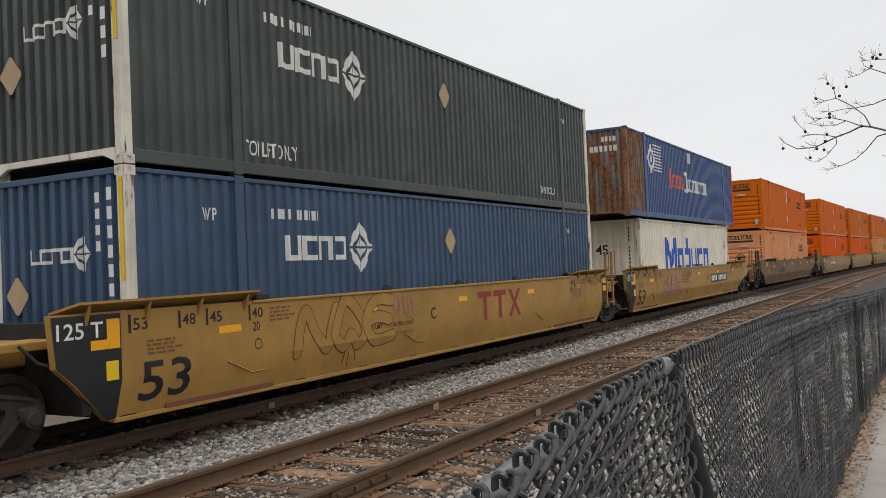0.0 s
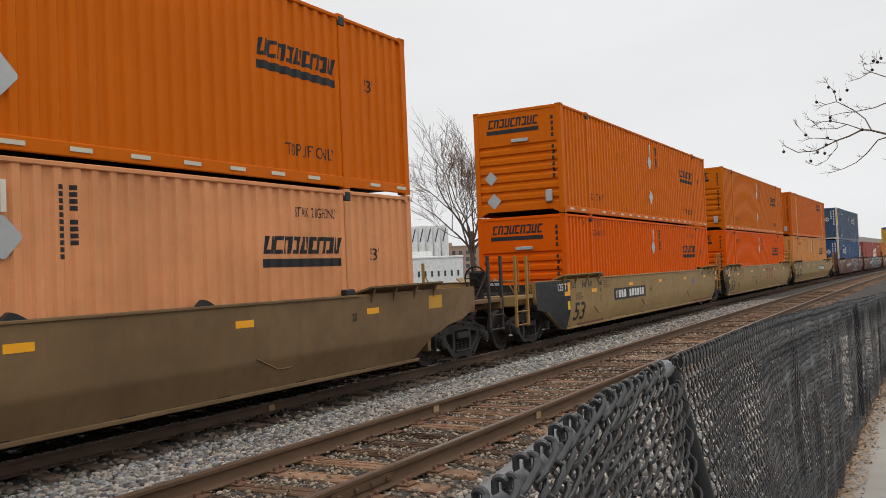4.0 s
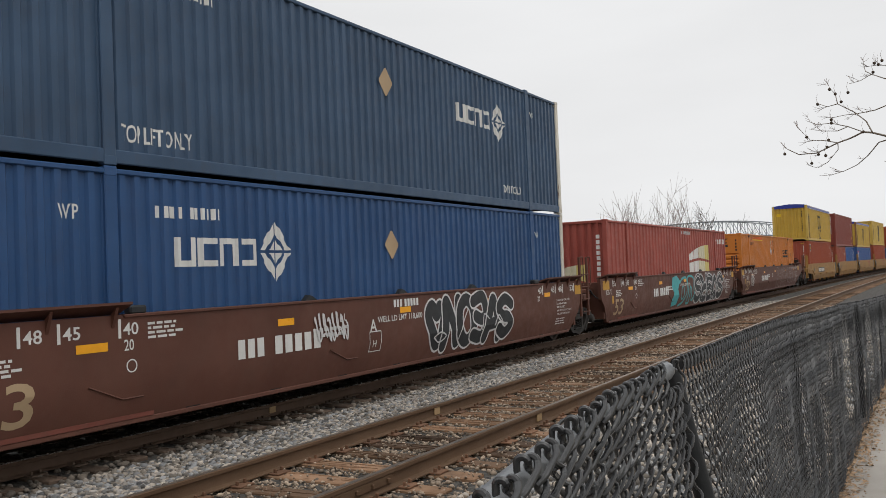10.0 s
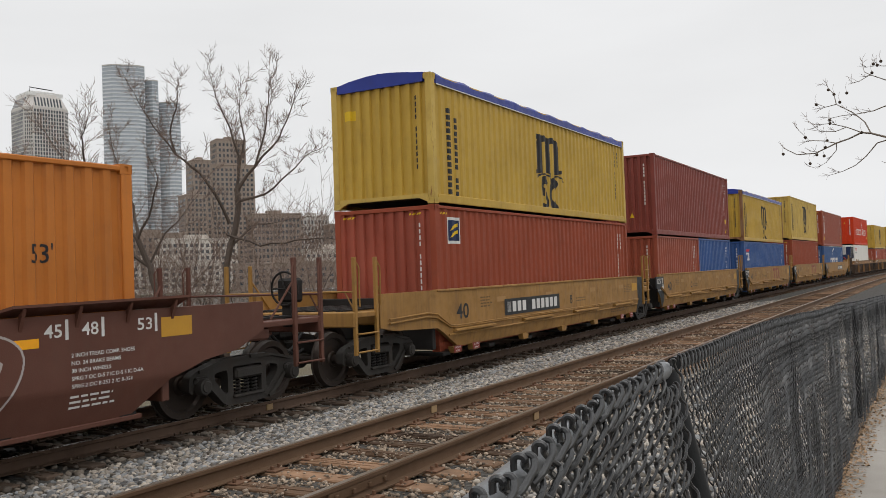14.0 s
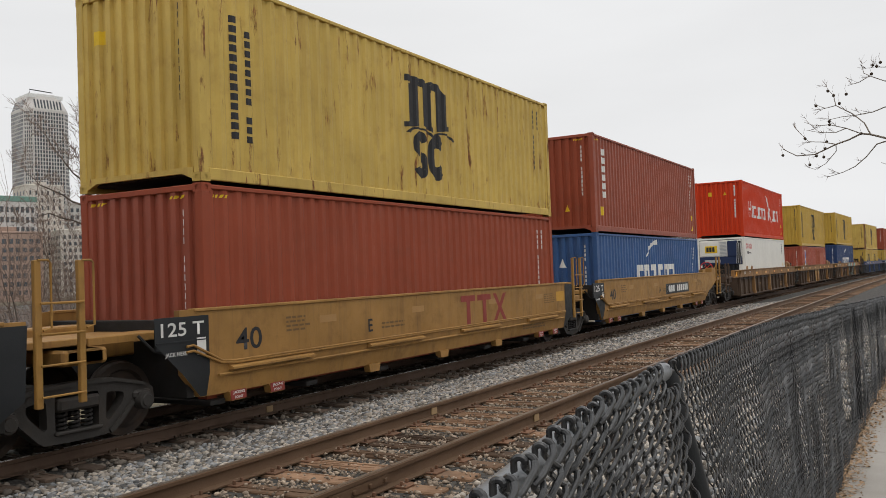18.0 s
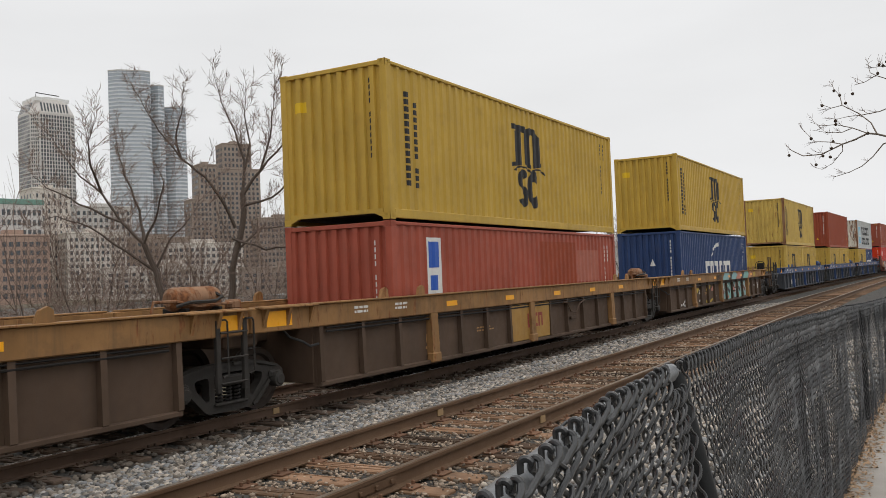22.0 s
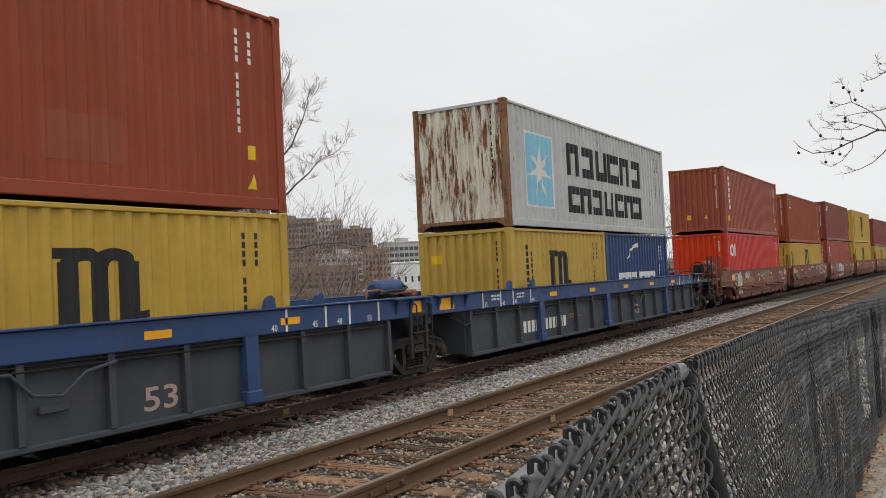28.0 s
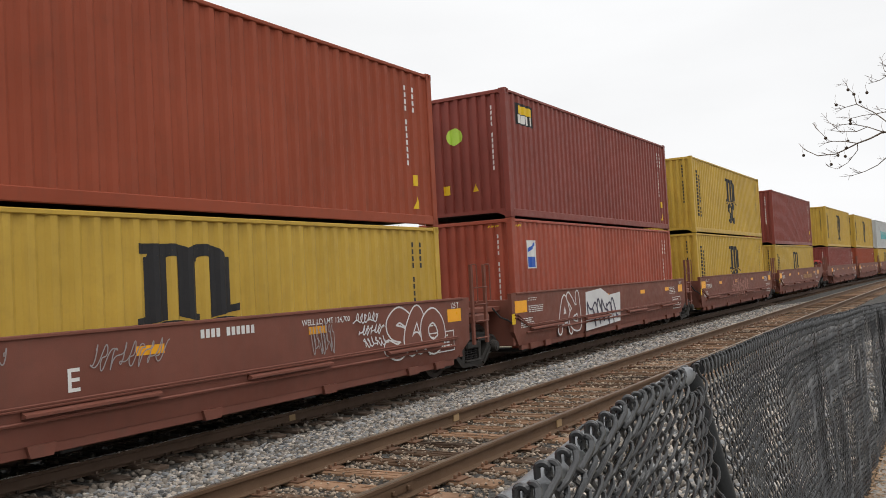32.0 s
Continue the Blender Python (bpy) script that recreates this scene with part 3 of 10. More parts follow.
def serial(face, ob, mat, front=None, u=None, rear=True, top=None, n=12, h=0.125, w=0.062):
    """The columns and rows of bars where a container carries its number."""
    L, H = face.L, face.H
    top = top or H - 0.35
    if front is not None:
        front.mark(ob, "number_marking", column(front.W - 0.42, top, n, w, h, skip=(4,)), 0, 0, mat, key=("serf", n, h, round(top, 2)))
    if rear:
        face.mark(ob, "number_marking", column(L / 2 - 0.95, top, n, w, h, skip=(4,)) + column(L / 2 - 0.70, top, 4, w, h), 0, 0, mat,
                  key=("serr", n, h, round(top, 2)))


def stickers(face, front, ob, low=True):
    """Yellow caution plates and warning triangles."""
    H = face.H
    z = 0.62 if low else H - 0.75
    front.mark(ob, "caution_sticker", [rect(0, 0.18, 0, 0.21)], -0.5, z, PAINT_YELLOW, key=("caut", low))
    front.mark(ob, "warning_triangle", [[(0, 0), (0.18, 0), (0.09, 0.20)]], 0.25, z + 0.02, PAINT_YELLOW, key=("tri", low))
    face.mark(ob, "caution_sticker", [rect(0, 0.17, 0, 0.2)], face.L / 2 - 0.74, 0.72, PAINT_YELLOW, key="caut2")
    face.mark(ob, "warning_triangle", [[(0, 0), (0.2, 0), (0.1, 0.22)]], face.L / 2 - 0.76, 0.30, PAINT_YELLOW, key="tri2")


def hazard(face, front, ob):
    """Black and yellow stripes beside the upper corners of a high container."""
    H = face.H
    st = [rect(i * 0.075, i * 0.075 + 0.04, 0, 0.045, 0.03) for i in range(4)]
    front.mark(ob, "hazard_stripe", st, -front.W + 0.2, H - 0.19, PAINT_YELLOW, key="hz1")
    front.mark(ob, "hazard_stripe", st, front.W - 0.62, H - 0.19, PAINT_YELLOW, key="hz2")
    face.mark(ob, "hazard_stripe", st, -face.L / 2 + 0.22, H - 0.19, PAINT_YELLOW, key="hz3")


def wave_emblem(scale, tall):
    """The big curved mark of a mustard container: three uprights under arches on a wavy foot, and two open rings below."""
    s = 1.0
    out = []
    for i in range(3):
        out.append(rect(s * (0.0 + 0.30 * i), s * ((0.2, 0.17, 0.22)[i] + 0.30 * i), s * 0.12, s * 0.86))
    for i in range(2):
        out += ring(s * (0.25 + 0.30 * i), s * 0.80, s * 0.235, s * 0.16, 12, 1.0, 0.0, math.pi)
    out.append(rect(-s * 0.05, s * 0.22, s * 0.9, s * 1.03))
    out += ring(s * 0.24, -s * 0.15, s * 0.2, s * 0.04, 10, 1.5, 0.3, math.pi - 0.3) + ring(s * 0.75, -s * 0.15, s * 0.2, s * 0.04, 10, 1.3, 0.3, math.pi - 0.3)
    out.append([(-s * 0.08, 0), (s * 0.2, s * 0.06), (s * 0.2, s * 0.16), (-s * 0.08, s * 0.1)])
    out.append([(s * 0.3, s * 0.1), (s * 0.5, s * 0.0), (s * 0.5, s * 0.1), (s * 0.3, s * 0.2)])
    out.append([(s * 0.6, s * 0.04), (s * 0.9, s * 0.12), (s * 0.9, s * 0.22), (s * 0.6, s * 0.14)])
    return [[(u * scale, v * tall) for u, v in q] for q in out]


def wave_rings(scale):
    s = scale
    out = ring(s * 0.18, s * 0.57, s * 0.22, s * 0.17, 14, 0.95, 0.35, 4.6)
    out += ring(s * 0.18, s * 0.23, s * 0.22, s * 0.17, 14, 0.95, -2.8, 1.5)
    out += ring(s * 0.70, s * 0.40, s * 0.39, s * 0.23, 22, 0.75, 0.75, 5.5)
    return out


def mustard(name, label, L, H, mat, tarp=False, big=False, post=None, group="", emblem=True):
    ob, side, front = container(name, label, L, H, mat, post or mat, group=group, top=TARP if tarp else None)
    top = H - (0.42 if tarp else 0.3)
    u0 = -L / 2 + 0.95
    side.mark(ob, "vertical_lettering", column(-5.44, top - 0.2, 13, 0.12, 0.138, 0.72) if L > 7 else column(u0 - 0.1, top - 0.1, 13, 0.1, 0.15, 0.72), 0, 0, PAINT_BLACK, key=("v1", tarp))
    side.mark(ob, "vertical_lettering", column(-5.14, top - 0.37, 12, 0.10, 0.138, 0.7, skip=(8,)) if L > 7 else column(u0 + 0.16, top - 0.25, 11, 0.09, 0.14, 0.7, skip=(8,)), 0, 0, PAINT_BLACK, key=("v2", tarp))
    serial(side, ob, PAINT_BLACK, front, top=top)
    if L > 7:
        if emblem:
            v = 1.42 if H > 2.7 else (1.0 if tarp else 1.2)
            du = 0.15 if H > 2.7 else 0.0
            side.mark(ob, "emblem", lambda: wave_emblem(1.75, 0.98), -0.82 + du, v, PAINT_BLACK, "black curved emblem", key="wave")
            side.mark(ob, "emblem", lambda: wave_rings(1.18), -0.62 + du, v - 0.95, PAINT_BLACK, "black ring emblem", key="rings")
    else:
        side.mark(ob, "emblem", lambda: wave_emblem(1.36, 0.92), -0.78, 1.12, PAINT_BLACK, "black curved emblem", key=("wave20", 1))
    front.mark(ob, "caution_sticker", [rect(0, 0.3, 0, 0.2)], -front.W + 0.3, H - 0.75, PAINT_YELLOW, key="msccaut")
    if tarp:
        b = Build()
        n = 28
        prof = [(-1.006, 0.0), (-1.004, 0.17), (-0.97, 0.22), (-0.7, 0.27), (-0.3, 0.32), (0.0, 0.335), (0.3, 0.32), (0.7, 0.27), (0.97, 0.22), (1.004, 0.17), (1.006, 0.0)]
        rng = random.Random(5)
        v = []
        for i in range(n + 1):
            x = -L / 2 + 0.19 + (L - 0.38) * i / n
            for y, z in prof:
                v.append((x, y * (front.W + 0.004), H - 0.20 + z * (0.9 + 0.1 * math.cos(i * 2.2)) + rng.uniform(-0.008, 0.008)))
        m = len(prof)
        f = [(i * m + k, (i + 1) * m + k, (i + 1) * m + k + 1, i * m + k + 1) for i in range(n) for k in range(m - 1)]
        f += [tuple(range(m)), tuple(range(n * m + m - 1, n * m - 1, -1))]
        b.add(v, f)
        part("tarpaulin", b, TARP, ob, "blue tarpaulin roof laced down")
        flap = Build().prism([(-1.04, H - 0.17), (1.04, H - 0.17), (1.04, H - 0.01), (0.7, H + 0.06), (0.3, H + 0.105), (0, H + 0.12), (-0.3, H + 0.105), (-0.7, H + 0.06), (-1.04, H - 0.01)], "x", -L / 2 - 0.012, -L / 2 + 0.2)
        part("tarpaulin_flap", flap, TARP, ob, "blue tarpaulin gable flap")
        part("lacing", Build().box(-L / 2 + 0.2, L / 2 - 0.2, -front.W - 0.012, -front.W - 0.002, H - 0.215, H - 0.195), PAINT_WHITE, ob, "white lacing cord")
    return ob, side, front


def boxed(name, label, L, H, mat, end_mat=None, post=None, lettering="white", stick=True, haz=False, group="", low=True):
    """A plain corrugated sea container with number columns."""
    ob, side, front = container(name, label, L, H, mat, post, end_mat=end_mat, group=group)
    serial(side, ob, PAINT_WHITE if lettering == "white" else PAINT_BLACK, front)
    if stick:
        stickers(side, front, ob, low)
    if haz:
        hazard(side, front, ob)
    return ob, side, front


def orange53(label, mat, old=False, reflect=True, text="TOP LIFT ONLY", end="ribbed", post40=None, dark=False):
    """A 53-foot orange domestic container with a ribbed front."""
    ob, side, front = container("shipping_container", label, 16.154, 2.896, mat, W=1.295, pitch=0.25, depth=0.036, end=end,
                                group="orange containers on the train", posts40=0.075 if not post40 else 0.17, post40_mat=post40)
    L, H = side.L, side.H
    # dark word bars over an underline, by the rear and on the front
    side.mark(ob, "emblem", hooks(0, 0, 9, 0.205, 0.26, 0.86, 0.05, 0.34) + [rect(-0.05, 1.85, -0.20, -0.075)], 4.05 if not old else 3.6, 1.84 if not old else 2.32, PAINT_BLACK,
              "row of dark bars over an underline", key=("sch", old))
    front.mark(ob, "emblem", hooks(0, 0, 9, 0.165, 0.24, 0.86, 0.04, 0.34, 1) + [rect(-0.05, 1.5, -0.17, -0.06)], -0.85, H - 0.48, PAINT_BLACK, "row of dark bars over an underline", key="schf")
    front.mark(ob, "number_marking", column(1.0, H - 0.3, 11, 0.07, 0.155, 0.66, skip=(4,)), 0, 0, PAINT_BLACK, key="schser")
    front.mark(ob, "placard", [diamond(0, 0, 0.36, 0.36)], -0.82, 1.05 if not old else 1.9, PAINT_SILVER, "grey diamond placard holder", key=("pl", old))
    if end == "ribbed":
        front.mark(ob, "placard", [diamond(0, 0, 0.40, 0.40)], -0.75, 0.42, PAINT_SILVER, "grey diamond placard holder", key="pl2")
    part("gps_box", lambda: Build().box(-8.16, -8.06, -0.98, -0.80, 0.30, 0.62, 0.02), PAINT_SILVER, ob, "grey box on the front", key="gps")
    part("lamp_plate", lambda: Build().box(-8.12, -8.06, -0.35, 0.15, H - 0.92, H - 0.83, 0.01), PAINT_SILVER, ob, key="lampplate")
    if not old:
        side.mark(ob, "placard", [diamond(0, 0, 0.44, 0.46)], 0.0, 2.02, PAINT_SILVER, "grey diamond placard holder", key="spl")
        part("sign_post", lambda: Build().box(-0.03, 0.03, -1.312, -1.285, 2.28, 2.62), UWHITE, ob, key="spost")
        side.mark(ob, "number_marking", column(0.68, 2.62, 11, 0.08, 0.078, 0.7) + column(0.84, 2.62, 9, 0.08, 0.078, 0.7, skip=(4,)), 0, 0, PAINT_BLACK, key="schn")
    if reflect:
        side.mark(ob, "placard", [diamond(0, 0, 0.44, 0.46)], 0.0, 0.82, PAINT_SILVER, "grey diamond placard holder", key="spl2")
    side.text(ob, "53'", 6.72, 1.72, 0.30, PAINT_BLACK, squeeze=0.8, bold=0)
    if reflect:
        for i in range(19):
            u = -L / 2 + 0.55 + i * 0.85
            if abs(abs(u) - 6.0) > 0.3:
                part("reflector", lambda: Build().box(-0.15, 0.15, -0.006, 0, -0.027, 0.027), PAINT_STRIP, ob, key="refl", at=(u, -1.297, 0.11))
        side.text(ob, text, -6.05, 0.42, 0.29, PAINT_BLACK, bold=0, width=1.22)
        side.text(ob, text, 4.62, 0.42, 0.27, PAINT_BLACK, bold=0, width=1.2)
    elif not old:
        side.text(ob, text, -5.95, 2.32, 0.24, PAINT_BLACK, bold=0, width=1.08)
        side.mark(ob, "lift_sign", [rect(0, 0.1, 0, 0.22), rect(0.2, 0.3, 0, 0.22)], -5.6, 2.58, PAINT_DULLRED, key="liftsign")
        side.text(ob, text, 4.8, 2.40, 0.22, PAINT_BLACK, bold=0, width=1.0)
        side.text(ob, "VTP", -6.78, 2.60, 0.17, PAINT_TANBROWN, squeeze=0.7, bold=0)
    for sx in (-1, 1):
        part("lock_casting", lambda: Build().box(-0.085, 0.085, -0.012, 0.08, 0.02, 0.19, 0.02),
             END_BLACK, ob, "dark lifting casting", key="lock", at=(sx * 6.09, -1.30, H - 0.22))
    return ob, side, front


def navy53(label, mat, rear_word=False, top_text=True, wp=True):
    """A 53-foot dark container with white corner posts."""
    ob, side, front = container("shipping_container", label, 16.154, 2.896, mat, post=UWHITE, W=1.295, pitch=0.22, depth=0.036, end="corrugated",
                                group="dark blue containers on the train", posts40=0.09, post40_mat=mat)
    L, H = side.L, side.H

    def word(s):
        out = hooks(0, 0, 4, 0.40 * s, 0.38 * s, 0.84, 0.0, 0.24)
        c = 1.92 * s
        for qx in (-1, 1):
            for qz in (-1, 1):
                m = 0.20 * s
                out.append([(c + qx * 0.02 * s, m + qz * 0.44 * s), (c + qx * 0.34 * s, m + qz * 0.02 * s), (c + qx * 0.2 * s, m + qz * 0.02 * s), (c + qx * 0.02 * s, m + qz * 0.26 * s)])
                out.append([(c + qx * 0.02 * s, m + qz * 0.18 * s), (c + qx * 0.14 * s, m + qz * 0.02 * s), (c + qx * 0.02 * s, m + qz * 0.02 * s)])
        return out

    u, v = (2.6 if rear_word else -5.1), 1.70
    side.mark(ob, "emblem", lambda: word(1.0), u, v, PAINT_WHITE, "white word bars and a diamond outline", key=("um", rear_word))
    front.mark(ob, "emblem", lambda: word(0.52), -0.55, 1.75, PAINT_WHITE, "white word bars and a diamond outline", key="umf")
    front.mark(ob, "number_marking", column(0.95, H - 0.25, 6, 0.09, 0.235, 0.66) + column(0.74, H - 0.3, 4, 0.08, 0.2, 0.62), 0, 0, PAINT_WHITE, key="umn")
    front.mark(ob, "placard", [diamond(0, 0, 0.44, 0.5)], -0.82, 1.35, PAINT_TAN, "tan diamond placard", key="umd")
    side.mark(ob, "placard", [diamond(0, 0, 0.42, 0.5)], -0.07, 2.03, PAINT_TAN, "tan diamond placard", key="umd2")
    side.mark(ob, "number_marking", blocks(0, 0, 4, 0.12, 0.15, 0.6) + blocks(0.56, 0, 6, 0.10, 0.15, 0.6), -5.4, 2.32, PAINT_WHITE, key="umnn")
    side.text(ob, "WP", -6.8, 2.26, 0.24, PAINT_WHITE, squeeze=0.7)
    side.text(ob, "WP", 6.35, 2.26, 0.2, PAINT_WHITE, squeeze=0.6)
    if top_text:
        side.text(ob, "TOP LIFT ONLY", -5.9, 0.30, 0.30, PAINT_WHITE, width=1.13)
        side.text(ob, "TOP LIFT ONLY", 4.65, 0.34, 0.24, PAINT_WHITE, width=0.95)
    part("caution_strip", lambda: Build().box(-8.085, -8.081, -1.27, -1.2, 1.5, 2.75), PAINT_YELLOW, ob, "yellow caution strip on the post", key="cstrip")
    return ob, side, front

# ---------------------------------------------------------------- well cars
WHEEL_R = 0.457


def wheelset():
    b = Build()
    for s in (-1, 1):
        y = s * 0.7175
        prof = [(0.0, 0.05), (0.12, 0.05), (0.14, 0.02), (0.34, 0.01), (0.37, 0.055), (WHEEL_R - 0.006, 0.055), (WHEEL_R, 0.03), (WHEEL_R + 0.005, -0.045),
                (WHEEL_R + 0.027, -0.055), (WHEEL_R + 0.02, -0.075), (0.37, -0.075), (0.34, -0.03), (0.14, -0.03), (0.0, -0.04)]
        b.lathe([(r, s * o) for r, o in prof], (0, y, 0), "y", 28)
        # two dark rim marks that show the turning
        for a in (0.0, 2.4):
            b.box(0.28 * math.cos(a) - 0.03, 0.28 * math.cos(a) + 0.03, min(y + s * 0.012, y + s * 0.026), max(y + s * 0.012, y + s * 0.026),
                  0.28 * math.sin(a) - 0.03, 0.28 * math.sin(a) + 0.03)
    b.tube([(0, -0.98, 0), (0, 0.98, 0)], 0.085, 12)
    return b


def holed_plate(b, outer, holes, y0, y1):
    """A plate in the x-z plane with openings, drawn out from y0 to y1."""
    loops = [outer] + holes
    flat = [p for l in loops for p in l]
    n = len(flat)
    tris = tessellate_polygon([[Vector((x, z, 0)) for x, z in l] for l in loops])
    faces = [tuple(t) for t in tris] + [tuple(i + n for i in t[::-1]) for t in tris]
    k = 0
    for l in loops:
        m = len(l)
        faces += [(k + i, k + (i + 1) % m, n + k + (i + 1) % m, n + k + i) for i in range(m)]
        k += m
    b.add([(x, y0, z) for x, z in flat] + [(x, y1, z) for x, z in flat], faces)


def rounded(points, r=0.045):
    """Cuts each corner of an outline with three points."""
    out = []
    n = len(points)
    for i in range(n):
        p, a, c = (Vector(points[j % n]) for j in (i, i - 1, i + 1))
        u, w = (a - p), (c - p)
        q = min(r, u.length * 0.45, w.length * 0.45)
        s, e = p + u.normalized() * q, p + w.normalized() * q
        out += [tuple(s), tuple((s + e) * 0.25 + p * 0.5), tuple(e)]
    return out


def side_frame(s):
    """A cast side frame with its rounded windows."""
    b = Build()
    z = 0.457
    half = [(0.0, 0.335), (0.5, 0.325), (0.80, 0.255), (1.0, 0.20), (1.10, 0.14), (1.12, -0.05), (1.05, -0.10), (1.03, 0.02), (0.78, 0.02), (0.76, -0.06), (0.52, -0.27), (0.42, -0.325), (0.0, -0.335)]
    outer = rounded([(x, z + h) for x, h in half] + [(-x, z + h) for x, h in half[-2:0:-1]], 0.03)
    holes = [rounded([(q * 0.40, z + 0.17), (q * 0.66, z + 0.14), (q * 0.64, z + 0.03), (q * 0.44, z - 0.17), (q * 0.39, z - 0.15)], 0.05) for q in (-1, 1)]
    holes.append(rounded([(-0.29, z + 0.20), (0.29, z + 0.20), (0.29, z - 0.20), (-0.29, z - 0.20)], 0.03))
    y0, y1 = (-1.10, -0.96) if s < 0 else (0.96, 1.10)
    for _ in (0,):
        holed_plate(b, outer, holes, y0, y1)
        ys = (y0 - 0.035, y0) if s < 0 else (y1, y1 + 0.035)
        for q in (-1, 1):
            # raised flanges along the tension and compression members
            b.prism([(q * 0.76, z + 0.02), (q * 0.79, z - 0.02), (q * 0.53, z - 0.27), (q * 0.44, z - 0.32), (q * 0.42, z - 0.28), (q * 0.50, z - 0.22)], "y", *ys)
            b.prism([(q * 0.05, z + 0.335), (q * 0.5, z + 0.325), (q * 0.95, z + 0.22), (q * 0.95, z + 0.18), (q * 0.5, z + 0.28), (q * 0.05, z + 0.29)], "y", *ys)
            b.box(min(q * 0.78, q * 1.04), max(q * 0.78, q * 1.04), *((y0 - 0.05, y1) if s < 0 else (y0, y1 + 0.05)), z + 0.02, z + 0.13, 0.03)
        b.box(-0.31, 0.31, y0 - 0.05, y1 + 0.05, z - 0.235, z - 0.195, 0.012)
        b.box(-0.28, 0.28, y0 - 0.06, y1 + 0.06, z + 0.02, z + 0.17, 0.03)
    return b


def truck_bolster():
    return Build().box(-0.22, 0.22, -0.95, 0.95, 0.477, 0.697, 0.03)


def coil():
    b = Build()
    pts = [(0.052 * math.cos(a * 0.9), 0.052 * math.sin(a * 0.9), -0.2 + 0.0068 * a) for a in range(0, 33)]
    return b.tube(pts, 0.019, 6)


def bearing():
    return Build().lathe([(0.0, -0.10), (0.07, -0.10), (0.08, -0.085), (0.105, -0.08), (0.115, -0.05), (0.115, 0.05), (0.0, 0.05)], (0, 0, 0), "y", 14)


def truck(parent, x):
    tr = part("truck", truck_bolster, STEEL_FRAME, parent, "grimy cast steel truck", key="truckbolster", at=(x, 0, TRAIN_Z))
    for sd in (-1, 1):
        part("side_frame", lambda: side_frame(sd), STEEL_FRAME, tr, key=("sideframe", sd))
    for q in (-0.91, 0.91):
        w = part("wheelset", wheelset, WHEEL_STEEL, tr, "worn steel wheels on an axle", key="wheelset", at=(q, 0, WHEEL_R))
        WHEELS.append(w)
        part("bearing_cap", bearing, STEEL_FRAME, tr, key="bearing", at=(q, -1.13, WHEEL_R))
    for q in (-0.17, 0.0, 0.17):
        part("coil_spring", coil, STEEL_DARK, tr, key="coil", at=(q, -1.04, WHEEL_R))
    return tr


def ladder(parent, mat, x0, x1, z0, z1, rungs=4, y=-1.46):
    """Two uprights with rungs and a bent handrail."""
    for x in (x0, x1):
        part("ladder_upright", Build().box(x - 0.04, x + 0.04, y, y + 0.06, z0, z1, 0.008), mat, parent, "painted steel upright")
    for i in range(rungs):
        z = z0 + 0.12 + i * 0.33
        part("rung", Build().tube([(x0, y - 0.03, z), (x1, y - 0.03, z)], 0.014, 6), mat, parent)
    for x in (x0, x1):
        part("handrail", Build().tube([(x + 0.03, y - 0.03, z1 - 0.75), (x + 0.13, y - 0.03, z1 - 0.72), (x + 0.13, y - 0.03, z1 - 0.03), (x + 0.10, y - 0.03, z1), (x, y, z1)], 0.014, 6), mat, parent)


def side_plate(low, front, rear, top, knee=0.82, y_low=1.37, y_up=1.45, thick=0.09, s=-1):
    """A side wall that leans in below the knee; front and rear are its ends as (x, z) from the foot upwards."""
    zs = sorted({low, knee, top} | {z for _, z in front} | {z for _, z in rear})

    def at(ends, z):
        for (xa, za), (xb, zb) in zip(ends, ends[1:]):
            if za <= z <= zb:
                return xa + (xb - xa) * (z - za) / max(zb - za, 1e-6)
        return ends[0][0] if z < ends[0][1] else ends[-1][0]

    n = len(zs)
    y = lambda z: y_low + (y_up - y_low) * min(1.0, (z - low) / (knee - low))
    v = []
    for t in (0.0, thick):
        for z in zs:
            v += [(at(front, z), s * (y(z) - t), z), (at(rear, z), s * (y(z) - t), z)]
    f = []
    m = 2 * n
    for i in range(0, m - 2, 2):
        f += [(i, i + 1, i + 3, i + 2), (i + m, i + m + 2, i + m + 3, i + m + 1), (i, i + 2, i + m + 2, i + m), (i + 1, i + m + 1, i + m + 3, i + 3)]
    f += [(0, m, m + 1, 1), (m - 2, m - 1, 2 * m - 1, 2 * m - 2)]
    b = Build()
    b.add(v, f if s < 0 else [q[::-1] for q in f])
    return b


def coupler(parent, x, way):
    """A knuckle coupler on its draft gear; way is -1 at the front, 1 behind."""
    b = Build()
    x0, x1 = sorted((x, x + way * 0.55))
    b.box(x0, x1, -0.09, 0.09, 0.76, 0.94, 0.02)
    k0, k1 = sorted((x + way * 0.5, x + way * 0.8))
    b.box(k0, k1, -0.16, 0.16, 0.68, 1.02, 0.05)
    part("coupler", b, STEEL_DARK, parent, "grimy knuckle coupler")
    h = Build()
    h.tube([(x, -0.35, 0.8), (x + way * 0.3, -0.36, 0.55), (x + way * 0.6, -0.34, 0.42), (x + way * 0.85, -0.3, 0.5)], 0.025, 6)
    part("air_hose", h, RUBBER, parent)


